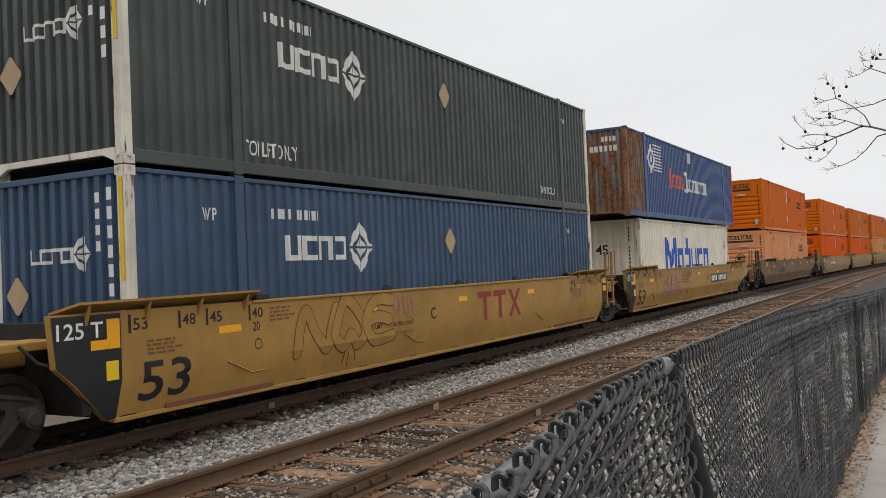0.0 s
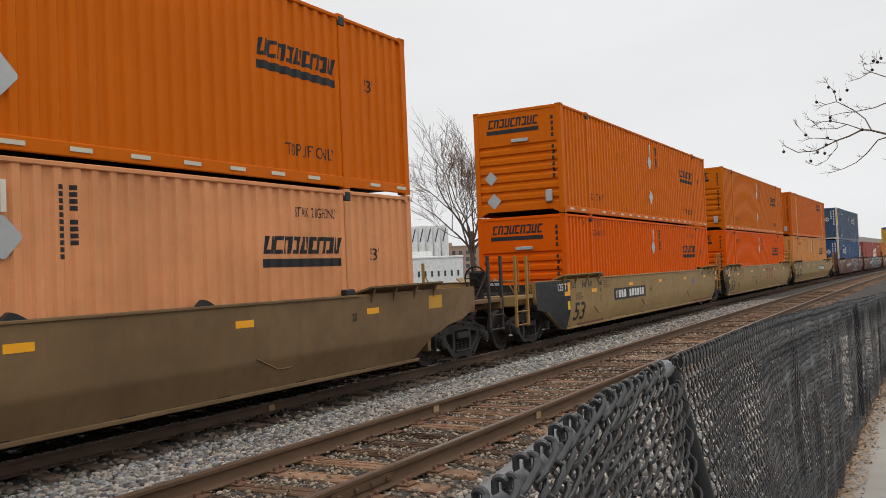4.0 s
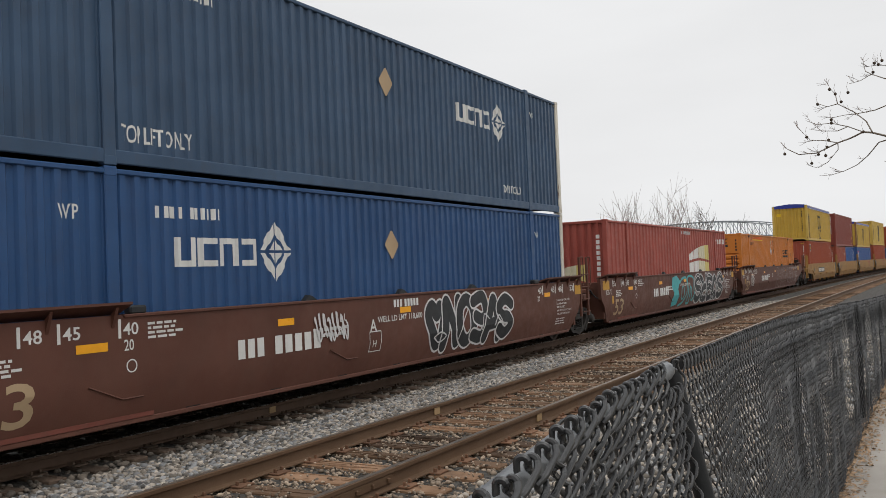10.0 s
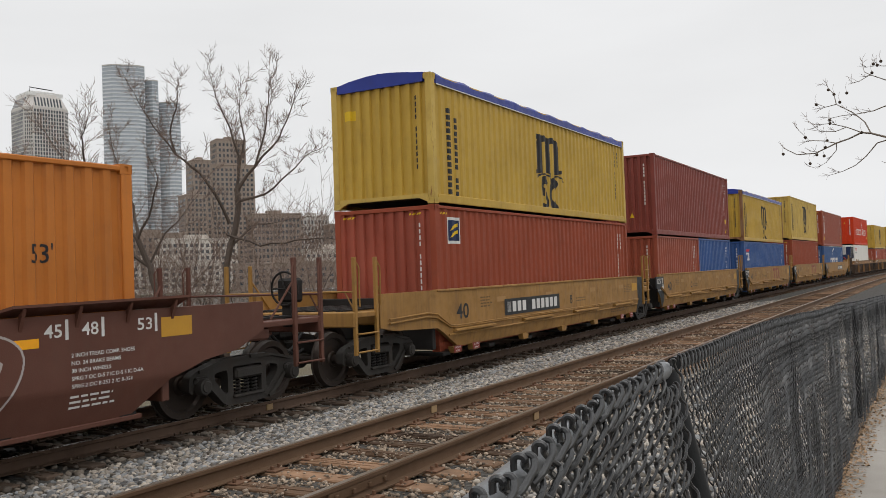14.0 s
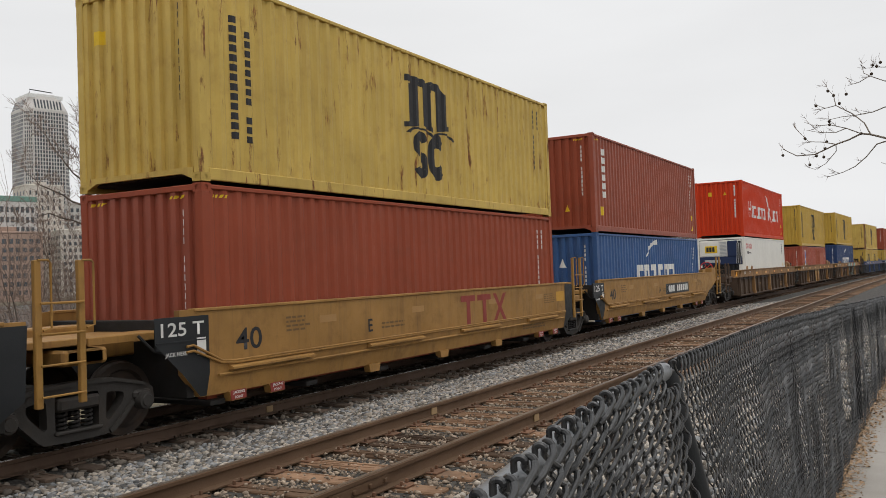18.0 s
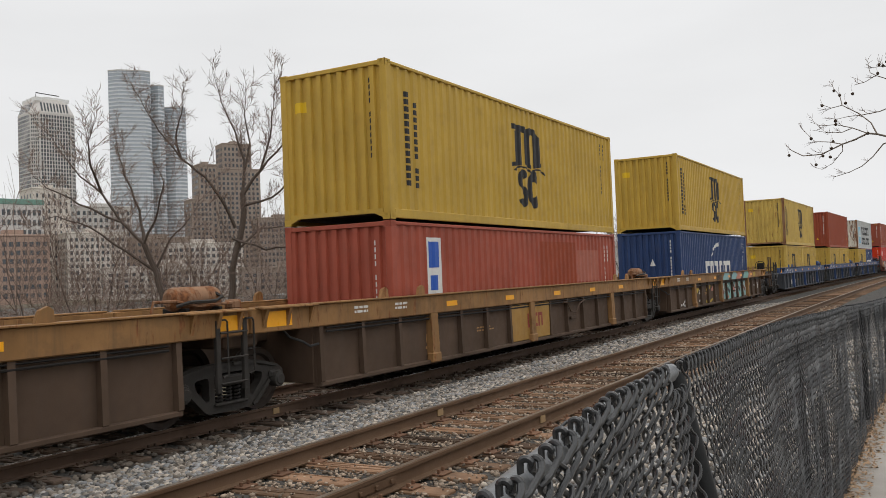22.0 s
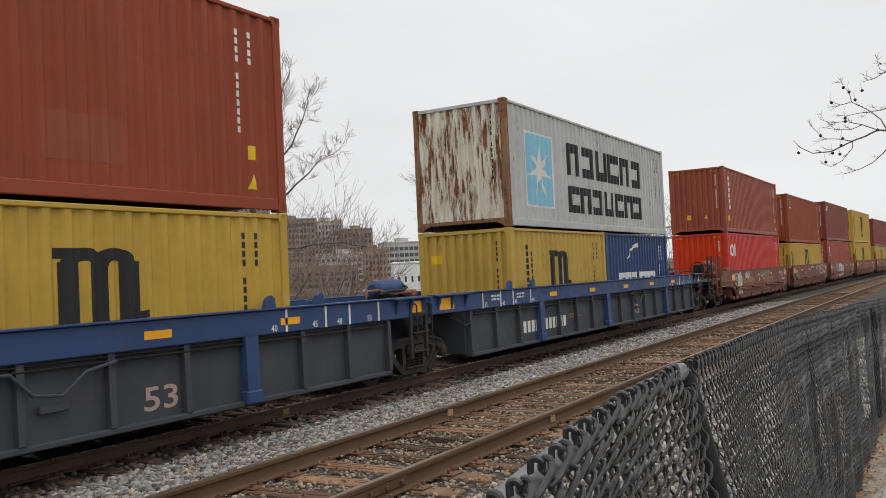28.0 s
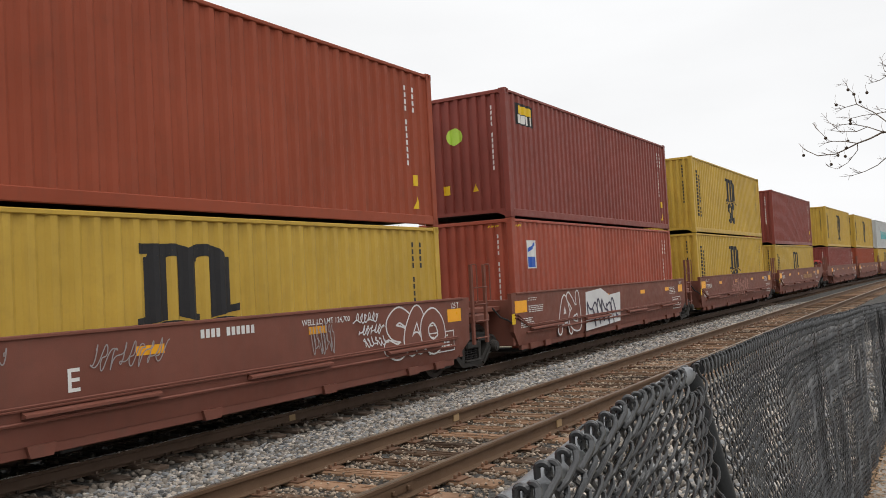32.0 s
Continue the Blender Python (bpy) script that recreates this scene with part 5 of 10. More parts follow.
def ledge_car(label, mat, group, s, front_end=False, rear_end=False, black=True, letter=None, number=None, emblem=False, ink=None, spray=None):
    """A unit for 40-foot boxes with ledges along its sides."""
    ob = thing("well_car", label, "well car", group)
    ink = ink or PAINT_BLACK
    faint = PAINT_FAINT if ink is PAINT_BLACK else ink
    top = 1.38
    for sd in (-1, 1):
        fr = [(-5.6, 0.24), (-6.5, 0.66), (-8.0, 0.72), (-8.45, 0.80), (-8.45, top)] if front_end else [(-6.35, 0.24), (-6.7, 0.56), (-6.75, top)]
        re = [(6.3, 0.24), (6.84, 0.62), (7.4, 0.74), (8.2, 0.99), (8.2, top)] if rear_end else [(6.3, 0.24), (6.7, 0.56), (6.75, top)]
        part("side_wall", side_plate(0.24, fr, re, top, knee=0.56, y_low=1.36, y_up=1.43, s=sd), mat, ob)
        y0, y1 = sorted((sd * 1.455, sd * 1.33))
        part("top_chord", Build().box(-6.5, 6.5, y0, y1, top - 0.03, top + 0.012, 0.008), mat, ob)
        for i in range(4):
            x = -5.9 + i * 3.25
            l = Build().prism([(sd * 1.43, 0.54), (sd * 1.43, 0.62), (sd * 1.52, 0.585), (sd * 1.52, 0.555)], "x", x, x + 1.75)
            part("ledge", l, mat, ob, "painted steel side ledge")
        if not black:
            part("sill", Build().box(-6.2, 6.2, *sorted((sd * 1.35, sd * 1.27)), 0.13, 0.25, 0.008), mat, ob)
        part("side_pipe", Build().tube([(-6.1, sd * 1.45, 0.50), (6.1, sd * 1.45, 0.50)], 0.022, 6), mat, ob)
        for k in (0, 1):
            start = [(-8.2, sd * 1.46, 0.93 - 0.07 * k), (-6.95, sd * 1.46, 0.97 - 0.07 * k)] if front_end else [(-6.66, sd * 1.46, 0.92 - 0.07 * k)]
            part("brake_pipe", Build().tube(start + [(-6.55, sd * 1.46, 0.93 - 0.07 * k), (-6.05, sd * 1.46, 0.69 - 0.03 * k), (-5.8, sd * 1.462, 0.665 - 0.03 * k), (6.2, sd * 1.462, 0.665 - 0.03 * k)], 0.017, 6), mat, ob)
        for x in (-5.7, -4.9, -2.4, 0.0, 2.4, 4.7, 5.6):
            part("foot", lambda: Build().prism([(-0.17, 0.25), (0.17, 0.25), (0.13, 0.12), (-0.13, 0.12)], "y", *sorted((sd * 1.40, sd * 1.28))), mat, ob, key=("foot", sd), at=(x, 0, 0))
        if sd < 0:
            for x in (-4.9, -5.7, 4.7, 5.6):
                part("jacking_plate", Build().box(x - 0.15, x + 0.15, -1.412, -1.40, 0.13, 0.26, 0.004), PAINT_DULLRED if black else mat, ob, "dull red jacking plate")
                if black:
                    JACK_FACE.text(ob, "JACKING", x - 0.11, 0.20, 0.05, PAINT_WHITE, width=0.22, lift=0.003)
                    JACK_FACE.text(ob, "POINT", x - 0.08, 0.145, 0.05, PAINT_WHITE, width=0.16, lift=0.003)
    for i in range(7):
        part("floor_beam", lambda: Build().box(-0.14, 0.14, -1.32, 1.32, 0.09, 0.16, 0.01), STEEL_DARK, ob, key="beam40", at=(-6.0 + i * 2.0, 0, 0))
    for x in (-6.5, 6.5):
        part("bulkhead", Build().box(x - 0.06, x + 0.06, -1.34, 1.34, 0.25, 1.25, 0.01), STEEL_DARK if black else mat, ob)
    side = Face(("ledge", s), (0, -1.43, 0), (1, 0, 0))
    if black and not front_end:
        p = Build()
        p.add([(-6.25, -1.366, 0.25), (-6.36, -1.366, 0.25), (-6.70, -1.436, 0.56), (-6.25, -1.436, 0.56), (-7.15, -1.436, 0.98), (-7.15, -1.436, 1.30), (-6.25, -1.436, 1.30)],
              [(0, 3, 2, 1), (2, 3, 6, 5, 4)])
        p.box(-7.12, -6.72, -1.43, -1.38, 0.9, 1.3, 0.01)
        part("end_panel", p, END_BLACK, ob, "black painted end panel")
        side.text(ob, "125 T", -7.06, 1.06, 0.24, PAINT_WHITE, width=0.72, lift=0.012)
        side.text(ob, "JACK HERE", -7.0, 0.80, 0.07, PAINT_WHITE, width=0.36, lift=0.012)
        side.mark(ob, "notice", [rect(0, 0.16, 0, 0.22)], -6.47, 0.80, PAINT_WHITE, "small white notice", lift=0.012, key="wnotice")
        part("panel_seam", lambda: Build().box(-7.13, -6.26, -1.445, -1.436, 0.985, 1.0), END_BLACK, ob, key="seam")
    if rear_end:
        part("end_box", Build().box(7.5, 8.22, -1.43, -1.15, 1.30, 1.56, 0.02), mat, ob, "painted box at the car end")
        part("end_box", Build().box(6.9, 7.4, -1.2, -0.6, 1.36, 1.50, 0.02), mat, ob)
        part("hose", Build().tube([(7.0, -1.0, 1.45), (7.3, -1.2, 1.6), (7.7, -1.1, 1.62), (8.1, -0.9, 1.45)], 0.025, 6), RUBBER, ob)
    if black and not rear_end:
        q = Build()
        q.add([(6.25, -1.366, 0.25), (6.31, -1.366, 0.25), (6.72, -1.436, 0.56), (6.25, -1.436, 0.56), (6.76, -1.436, 1.34), (6.25, -1.436, 1.34)], [(0, 3, 2, 1), (2, 3, 5, 4)])
        part("end_panel", q, END_BLACK, ob, "black painted end panel")
    if black and not rear_end:
        side.mark(ob, "reflector", [rect(0, 0.52, 0, 0.24)], 5.68, 0.93, PAINT_GOLDEN, "faded amber reflector", key="fadedref")
        side.mark(ob, "stencil", lines(3.6, 0.44, 2, 1.5), 0, 0, faint, key=("ls4", s))
    if black:
        side.text(ob, "40", -5.75, 0.78, 0.42, ink, width=0.52)
    else:
        side.mark(ob, "reflector", [rect(0, 0.6, 0, 0.26)], -6.6, 0.95, PAINT_AMBER, "amber reflector", key="hr1")
        side.mark(ob, "reflector", [rect(0, 0.5, 0, 0.24)], 5.9, 0.95, PAINT_AMBER, "amber reflector", key="hr2")
        side.mark(ob, "stencil", lines(-5.92, 1.24, 2, 0.55, 0.014, 0.045) + lines(-5.92, 1.06, 4, 0.95, 0.02, 0.042) + lines(-6.35, 0.80, 5, 0.75, 0.022, 0.045), 0, 0, ink, key="hst1")
        side.mark(ob, "notice", [rect(0, 0.17, 0, 0.22)], -6.78, 0.72, PAINT_YELLOW, "small yellow notice", lift=0.012, key="hnotice")
        side.mark(ob, "stencil", [rect(5.2, 6.1, 0.42, 0.44), rect(5.2, 5.22, 0.42, 0.8), rect(6.08, 6.1, 0.42, 0.8), rect(5.2, 6.1, 0.78, 0.8)] + lines(5.27, 0.7, 4, 0.75), 0, 0, ink, key="hst2")
        side.text(ob, "125 T", 6.05, 1.22 - 0.02, 0.15, ink, squeeze=0.85)
    for u in (-3.9, -1.2, 1.9, 4.4):
        side.mark(ob, "reflector", [rect(0, 0.42, 0, 0.11)], u, 1.04, PAINT_AMBER if not black else PAINT_GOLD, "reflector strip", key=("lr", u))
    if black:
        side.mark(ob, "stencil", lines(-4.7, 1.15, 4, 0.55), 0, 0, faint, key=("ls1", s))
        side.mark(ob, "stencil", lines((letter[1] if letter else -3.2) + 0.4, 0.9, 2, 0.9, 0.03, 0.07), 0, 0, faint, key=("ls2", s))
    side.mark(ob, "stencil", lines(4.9, 1.12, 5, 0.7, 0.02, 0.05), 0, 0, faint, key=("ls3", s))
    if letter:
        side.text(ob, letter[0], letter[1], 0.80 if black else 0.74, 0.30 if black else 0.36, ink)
    if number is not None:
        if black:
            side.mark(ob, "number_plate", [rect(0, 3.2, 0, 0.36)], number, 0.72, END_BLACK, "black plate with white bars", key=("np", number))
        side.mark(ob, "number_marking", blocks(0, 0, 4, 0.27, 0.23, 0.7) + blocks(1.35, 0, 6, 0.27, 0.23, 0.7), number + 0.14, 0.785, PAINT_WHITE if black else PAINT_GOLD, lift=0.008, key=("nm", number))
    if emblem:
        side.mark(ob, "emblem", [rect(0, 0.62, 0.48, 0.6), rect(0.24, 0.4, 0, 0.5), rect(0.72, 1.34, 0.48, 0.6), rect(0.96, 1.12, 0, 0.5),
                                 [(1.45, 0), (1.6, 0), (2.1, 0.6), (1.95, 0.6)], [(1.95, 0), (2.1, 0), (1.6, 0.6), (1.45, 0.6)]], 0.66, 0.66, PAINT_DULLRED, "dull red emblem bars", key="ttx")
    finish_unit(ob, mat, s, 8.0, -6.5, 6.5, 9.65, 7.55, front_end, rear_end, LADDER_YELLOW if black else mat, 6.88, 7.42)
    return ob, side


PAINT_DUSTY = plain("dusty_pink_lettering", (0.42, 0.30, 0.26), 0.6)


def ribbed_car(label, mat, panel, group, s, front_end=False, rear_end=False, number=None, odd_panel=None, ink=None, fig=(3.26, 0.27)):
    """A unit with a deep top chord over recessed panels between upright ribs."""
    ob = thing("well_car", label, "well car", group)
    ink = ink or PAINT_WHITE
    for sd in (-1, 1):
        y0, y1 = sorted((sd * 1.44, sd * 1.30))
        ch = Build().box(-10.0, 9.6, y0, y1, 1.02, 1.36, 0.015)
        part("top_chord", ch, mat, ob, "deep painted top chord")
        part("chord_lip", Build().box(-9.9, 9.5, *sorted((sd * 1.49, sd * 1.30)), 1.36, 1.385, 0.006), mat, ob)
        yp0, yp1 = sorted((sd * 1.33, sd * 1.25))
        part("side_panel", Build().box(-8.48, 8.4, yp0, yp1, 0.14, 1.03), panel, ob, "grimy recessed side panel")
        n = 15
        for i in range(n + 1):
            x = -8.44 + i * 16.8 / n
            big = i in (3, 7, 12)
            m = mat if big else panel
            w = 0.12 if big else 0.045
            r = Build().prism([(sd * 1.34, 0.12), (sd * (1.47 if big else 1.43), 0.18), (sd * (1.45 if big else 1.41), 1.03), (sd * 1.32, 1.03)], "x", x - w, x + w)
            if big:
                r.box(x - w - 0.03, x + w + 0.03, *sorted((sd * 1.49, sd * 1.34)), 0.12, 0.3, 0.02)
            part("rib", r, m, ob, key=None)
        part("bottom_chord", Build().box(-8.48, 8.4, *sorted((sd * 1.42, sd * 1.25)), 0.10, 0.17, 0.012), panel, ob)
        part("side_pipe", Build().tube([(-8.3, sd * 1.40, 0.93), (8.2, sd * 1.40, 0.93)], 0.018, 6).tube([(-8.3, sd * 1.40, 0.985), (8.2, sd * 1.40, 0.985)], 0.012, 5), STEEL_DARK, ob)
        if sd < 0:
            part("release_rod", Build().tube([(1.3, -1.44, 0.93), (1.5, -1.45, 0.92), (1.75, -1.45, 0.68), (2.1, -1.45, 0.64), (2.4, -1.45, 0.86), (2.8, -1.44, 0.93)], 0.02, 6)
                 .box(1.85, 2.2, -1.42, -1.36, 0.47, 0.55, 0.01), panel, ob)
    for i in range(9):
        part("floor_beam", lambda: Build().box(-0.14, 0.14, -1.30, 1.30, 0.09, 0.155, 0.01), STEEL_DARK, ob, key="beamr", at=(-7.8 + i * 1.95, 0, 0))
    for x in (-8.45, 8.4):
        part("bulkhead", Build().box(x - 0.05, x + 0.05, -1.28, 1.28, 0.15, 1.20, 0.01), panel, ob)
    for x in (-6.7, -5.5, 5.4, 6.5):
        for sd in (-1, 1):
            part("container_guide", lambda: Build().prism([(-0.12, 1.38), (0.12, 1.38), (0.10, 1.52), (0.04, 1.56), (-0.06, 1.52)], "y", *sorted((sd * 1.44, sd * 1.38))), mat, ob, key=("rguide", sd), at=(x, 0, 0))
    for sd in (-1, 1):
        for x in (-9.75, -9.25, -8.72, 8.55, 9.0, 9.4):
            part("bracket", lambda: Build().prism([(sd * 1.43, 1.05), (sd * 1.43, 1.35), (sd * 1.53, 1.35), (sd * 1.50, 1.27)], "x", -0.03, 0.03), mat, ob, key=("bracket", sd), at=(x, 0, 0))
        for x in (-9.25, 9.0):
            part("ledge", lambda: Build().box(-0.62, 0.62, *sorted((sd * 1.45, sd * 1.545)), 1.345, 1.375, 0.008), mat, ob, key=("rledge", sd), at=(x, 0, 0))
    if not rear_end:
        # air reservoir with its pipe on the joint deck
        tank = part("air_reservoir", lambda: Build().lathe([(0.0, -0.44), (0.09, -0.44), (0.15, -0.39), (0.165, -0.32), (0.165, 0.32), (0.15, 0.39), (0.09, 0.44), (0.0, 0.44)], (9.15, -0.85, 1.54), "x", 18), RUST_POST if panel is PANEL_BROWN else mat,
                    ob, "rusty ochre air reservoir", key="reservoir")
        part("air_pipe", lambda: Build().tube([(8.7, -1.02, 1.45), (8.85, -1.12, 1.50), (9.3, -1.12, 1.50), (9.45, -1.10, 1.55), (9.45, -0.95, 1.62)], 0.025, 6), STEEL_FRAME, ob, key="respipe")
        for x in (8.85, 9.45):
            part("reservoir_strap", lambda: Build().box(-0.03, 0.03, -1.08, -0.62, 1.30, 1.42, 0.01), STEEL_DARK, ob, key="strap", at=(x, 0, 0))
        part("valve", lambda: Build().box(9.72, 9.9, -1.05, -0.85, 1.36, 1.5, 0.03).tube([(8.3, -1.0, 1.38), (8.34, -1.0, 1.52), (8.7, -1.0, 1.52), (9.0, -1.1, 1.44), (9.8, -1.0, 1.46)], 0.022, 6), RUST_POST, ob, key="rvalve")
    chord = Face(("chord", s), (0, -1.44, 0), (1, 0, 0))
    wall = Face(("panel", s), (0, -1.33, 0), (1, 0, 0))
    chord.mark(ob, "reflector", [rect(0, 0.55, 0, 0.22)], -9.7, 1.09, PAINT_AMBER, "amber reflector", key="cr0")
    chord.mark(ob, "reflector", [rect(0, 0.5, 0, 0.2)], 9.0, 1.1, PAINT_AMBER, "amber reflector", key="cr1")
    for u in (-4.6, -2.0, 0.7, 3.2, 5.6):
        chord.mark(ob, "reflector", [rect(0, 0.42, 0, 0.10)], u, 1.13, PAINT_AMBER, "amber reflector", key=("cr", u))
    for u in (-7.6, -6.4):
        chord.mark(ob, "stencil", lines(u, 1.24, 2, 0.5, 0.04, 0.07), 0, 0, ink, key=("cs", u))
    wall.mark(ob, "stencil", lines(-3.2, 0.6, 2, 0.8), 0, 0, PAINT_GOLD, key="ws1")
    wall.text(ob, "53", fig[0], fig[1], 0.40, PAINT_DUSTY if panel is PANEL_GREY else PAINT_GOLD, width=0.52)
    if panel is PANEL_GREY:
        for u, txt in ((-8.0, "53"), (-7.2, "48"), (-6.6, "45"), (-5.7, "40")):
            for sg in (1, -1):
                chord.mark(ob, "tick_mark", [rect(0, 0.05, 0, 0.32)], sg * u, 1.03, PAINT_WHITE, key=("bt", u, sg))
                chord.text(ob, txt, sg * u + (0.09 if sg > 0 else -0.3), 1.05, 0.13, PAINT_WHITE)
    if number is not None:
        wall.mark(ob, "number_marking", blocks(0, 0, 4, 0.22, 0.26, 0.7), number, 0.36, ink, key=("wn", number))
        wall.mark(ob, "number_marking", blocks(0, 0, 6, 0.22, 0.26, 0.7), number + 1.2, 0.36, ink, key=("wn2", number))
    if odd_panel is not None:
        x = -8.44 + odd_panel * 16.8 / 15
        part("repainted_panel", Build().box(x + 0.05, x + 2 * 16.8 / 15 - 0.05, -1.40, -1.335, 0.18, 1.0, 0.01), OCHRE, ob, "clean ochre replacement panels")
        Face(("odd", s), (0, -1.40, 0), (1, 0, 0)).mark(ob, "emblem", hooks(0, 0, 3, 0.3, 0.32, 0.84), x + 0.9, 0.45, PAINT_DULLRED, key="oddtt")
    finish_unit(ob, panel, s, 10.1, -8.5, 8.45, 12.05, 9.65, front_end, rear_end, STEEL_FRAME if panel is PANEL_GREY else PANEL_BROWN, 9.0, 9.5, 1.25)
    return ob, chord


# ---------------------------------------------------------------- the train, unit by unit
FT40, FT45, FT53, FT20 = 12.192, 13.716, 16.154, 6.058
HC, STD = 2.896, 2.591


def load(made, s, z, dx=0.0):
    """Sets a container on the unit at s; returns its faces."""
    MOVERS.append((made[0], s, dx, z))
    return made


GRAFF_COUNT = [0]


def graffiti(ob, side, seed, u, v, w, h, mat, loops=6, thick=0.05, runs=1):
    rng = random.Random(seed)
    for k in range(runs):
        GRAFF_COUNT[0] += 1
        side.mark(ob, "graffiti", squiggle(rng, 0, 0, w, h, loops, thick), u, v, mat, "sprayed graffiti lines", lift=0.009 + 0.003 * (GRAFF_COUNT[0] % 7))


def smooth_line(pts, closed=False, n=7):
    """A soft curve through the given points."""
    m = len(pts)
    out = []
    for i in range(m if closed else m - 1):
        p = [pts[(i + k) % m] if closed else pts[min(max(i + k, 0), m - 1)] for k in (-1, 0, 1, 2)]
        for j in range(n):
            t = j / n
            out.append(tuple(0.5 * (2 * p[1][c] + (p[2][c] - p[0][c]) * t + (2 * p[0][c] - 5 * p[1][c] + 4 * p[2][c] - p[3][c]) * t * t + (3 * p[1][c] - p[0][c] - 3 * p[2][c] + p[3][c]) * t ** 3) for c in (0, 1)))
    return out + ([out[0]] if closed else [pts[-1]])


def ribbon(pts, thick, taper=0.0):
    """A band of even width along a curve, rounded at its joints and ends; taper thins it towards the ends."""
    out = []
    n = len(pts)
    width = lambda i: thick * (1 - taper * abs(2 * i / (n - 1) - 1) ** 2) / 2
    for i in range(n - 1):
        (x0, y0), (x1, y1), w0, w1 = pts[i], pts[i + 1], width(i), width(i + 1)
        l = math.hypot(x1 - x0, y1 - y0)
        if l > 1e-4:
            a, b = (y0 - y1) / l, (x1 - x0) / l
            out.append([(x0 - a * w0, y0 - b * w0), (x1 - a * w1, y1 - b * w1), (x1 + a * w1, y1 + b * w1), (x0 + a * w0, y0 + b * w0)])
    for i in range(n):
        out.append([(pts[i][0] + width(i) * math.cos(k * math.tau / 12), pts[i][1] + width(i) * math.sin(k * math.tau / 12)) for k in range(12)])
    return out


# bent strokes of sprayed letter shapes in a unit cell; a closed one ends with True
SPRAY_SHAPES = {
    "n": [([(0.1, 0.0), (0.12, 0.6), (0.22, 1.0), (0.5, 0.4), (0.78, 0.0), (0.86, 0.5), (0.92, 1.0)], False)],
    "s": [([(0.88, 0.82), (0.5, 1.0), (0.15, 0.8), (0.32, 0.55), (0.7, 0.45), (0.88, 0.2), (0.5, 0.0), (0.1, 0.14)], False)],
    "o": [([(0.5, 1.0), (0.14, 0.75), (0.14, 0.25), (0.5, 0.0), (0.86, 0.25), (0.86, 0.75)], True)],
    "e": [([(0.88, 0.92), (0.35, 1.0), (0.12, 0.5), (0.35, 0.02), (0.9, 0.08)], False), ([(0.15, 0.52), (0.45, 0.56), (0.75, 0.50)], False)],
    "y": [([(0.1, 1.0), (0.2, 0.6), (0.5, 0.48), (0.78, 0.65), (0.9, 1.0)], False), ([(0.52, 0.5), (0.55, 0.2), (0.4, 0.0)], False)],
    "r": [([(0.15, 0.0), (0.14, 0.6), (0.2, 1.0), (0.65, 0.98), (0.85, 0.75), (0.55, 0.5), (0.25, 0.48)], False), ([(0.5, 0.48), (0.7, 0.2), (0.92, 0.02)], False)],
    "h": [([(0.5, 0.0), (0.2, 0.45), (0.12, 0.8), (0.32, 1.0), (0.5, 0.78), (0.68, 1.0), (0.88, 0.8), (0.8, 0.45)], True)],
    "u": [([(0.12, 1.0), (0.12, 0.3), (0.45, 0.0), (0.8, 0.25), (0.88, 1.0)], False)],
    "m": [([(0.05, 0.0), (0.1, 0.9), (0.3, 0.98), (0.46, 0.4), (0.62, 0.98), (0.85, 0.9), (0.95, 0.0)], False)],
    "a": [([(0.05, 0.0), (0.3, 0.7), (0.5, 1.0), (0.7, 0.7), (0.95, 0.0)], False), ([(0.25, 0.35), (0.75, 0.38)], False)],
    "t": [([(0.05, 0.92), (0.5, 1.0), (0.95, 0.9)], False), ([(0.5, 0.95), (0.46, 0.5), (0.55, 0.0)], False)],
}


def throw_up(ob, side, seed, shapes, u, v, w, h, line, fill, fat=0.2, edge=0.035, shine=None, glow=None, label="sprayed bubble graffiti", lift=0.004):
    """Fat sprayed shapes side by side, each a filled stroke inside an outline of another colour; h is their whole height."""
    rng = random.Random(seed)
    cell = (w - fat) / len(shapes)
    made = []
    for i, ch in enumerate(shapes):
        tall, dip, lean_ = (h - fat) * rng.uniform(0.82, 1.0), rng.uniform(0.0, 0.08) * h, rng.uniform(-0.12, 0.16)
        curves = []
        for pts, closed in SPRAY_SHAPES[ch]:
            pts = [(1 - x, 1 - y) for x, y in pts] if i % 2 else pts
            q = [(fat / 2 + cell * (i - 0.12 + 1.24 * x) + lean_ * (y - 0.5) * cell + rng.uniform(-0.035, 0.035) * cell, fat / 2 + dip + y * tall + rng.uniform(-0.035, 0.035) * tall) for x, y in pts]
            curves.append(smooth_line(q, closed))
        made.append(curves)

    def lay(pieces, mat, text=""):
        nonlocal lift
        side.mark(ob, "graffiti", pieces, u, v, mat, text, lift=lift)
        lift += 0.0011

    if glow:
        lay([q for curves in made for c in curves for q in ribbon(c, fat + 5 * edge)], glow)
    for i, curves in enumerate(made):
        lay([q for c in curves for q in ribbon(c, fat + 2 * edge)], line, label if i == 0 else "")
        if fill:
            lay([q for c in curves for q in ribbon(c, fat)], fill)
    if shine:
        marks = []
        for curves in made:
            for c in curves:
                n = len(c)
                marks += ribbon([(x - fat * 0.2, y + fat * 0.18) for x, y in c[2:max(6, n // 3)]], edge * 1.3, 0.8)
                marks += ribbon([(x + fat * 0.18, y - fat * 0.15) for x, y in c[n // 2:n // 2 + max(4, n // 4)]], edge, 0.8)
                marks += ribbon([(c[n // 4][0] - fat * 0.3, c[n // 4][1]), (c[n // 4][0] + fat * 0.5, c[n // 4][1] + fat * 0.25)], edge, 0.8)
        lay(marks, shine)


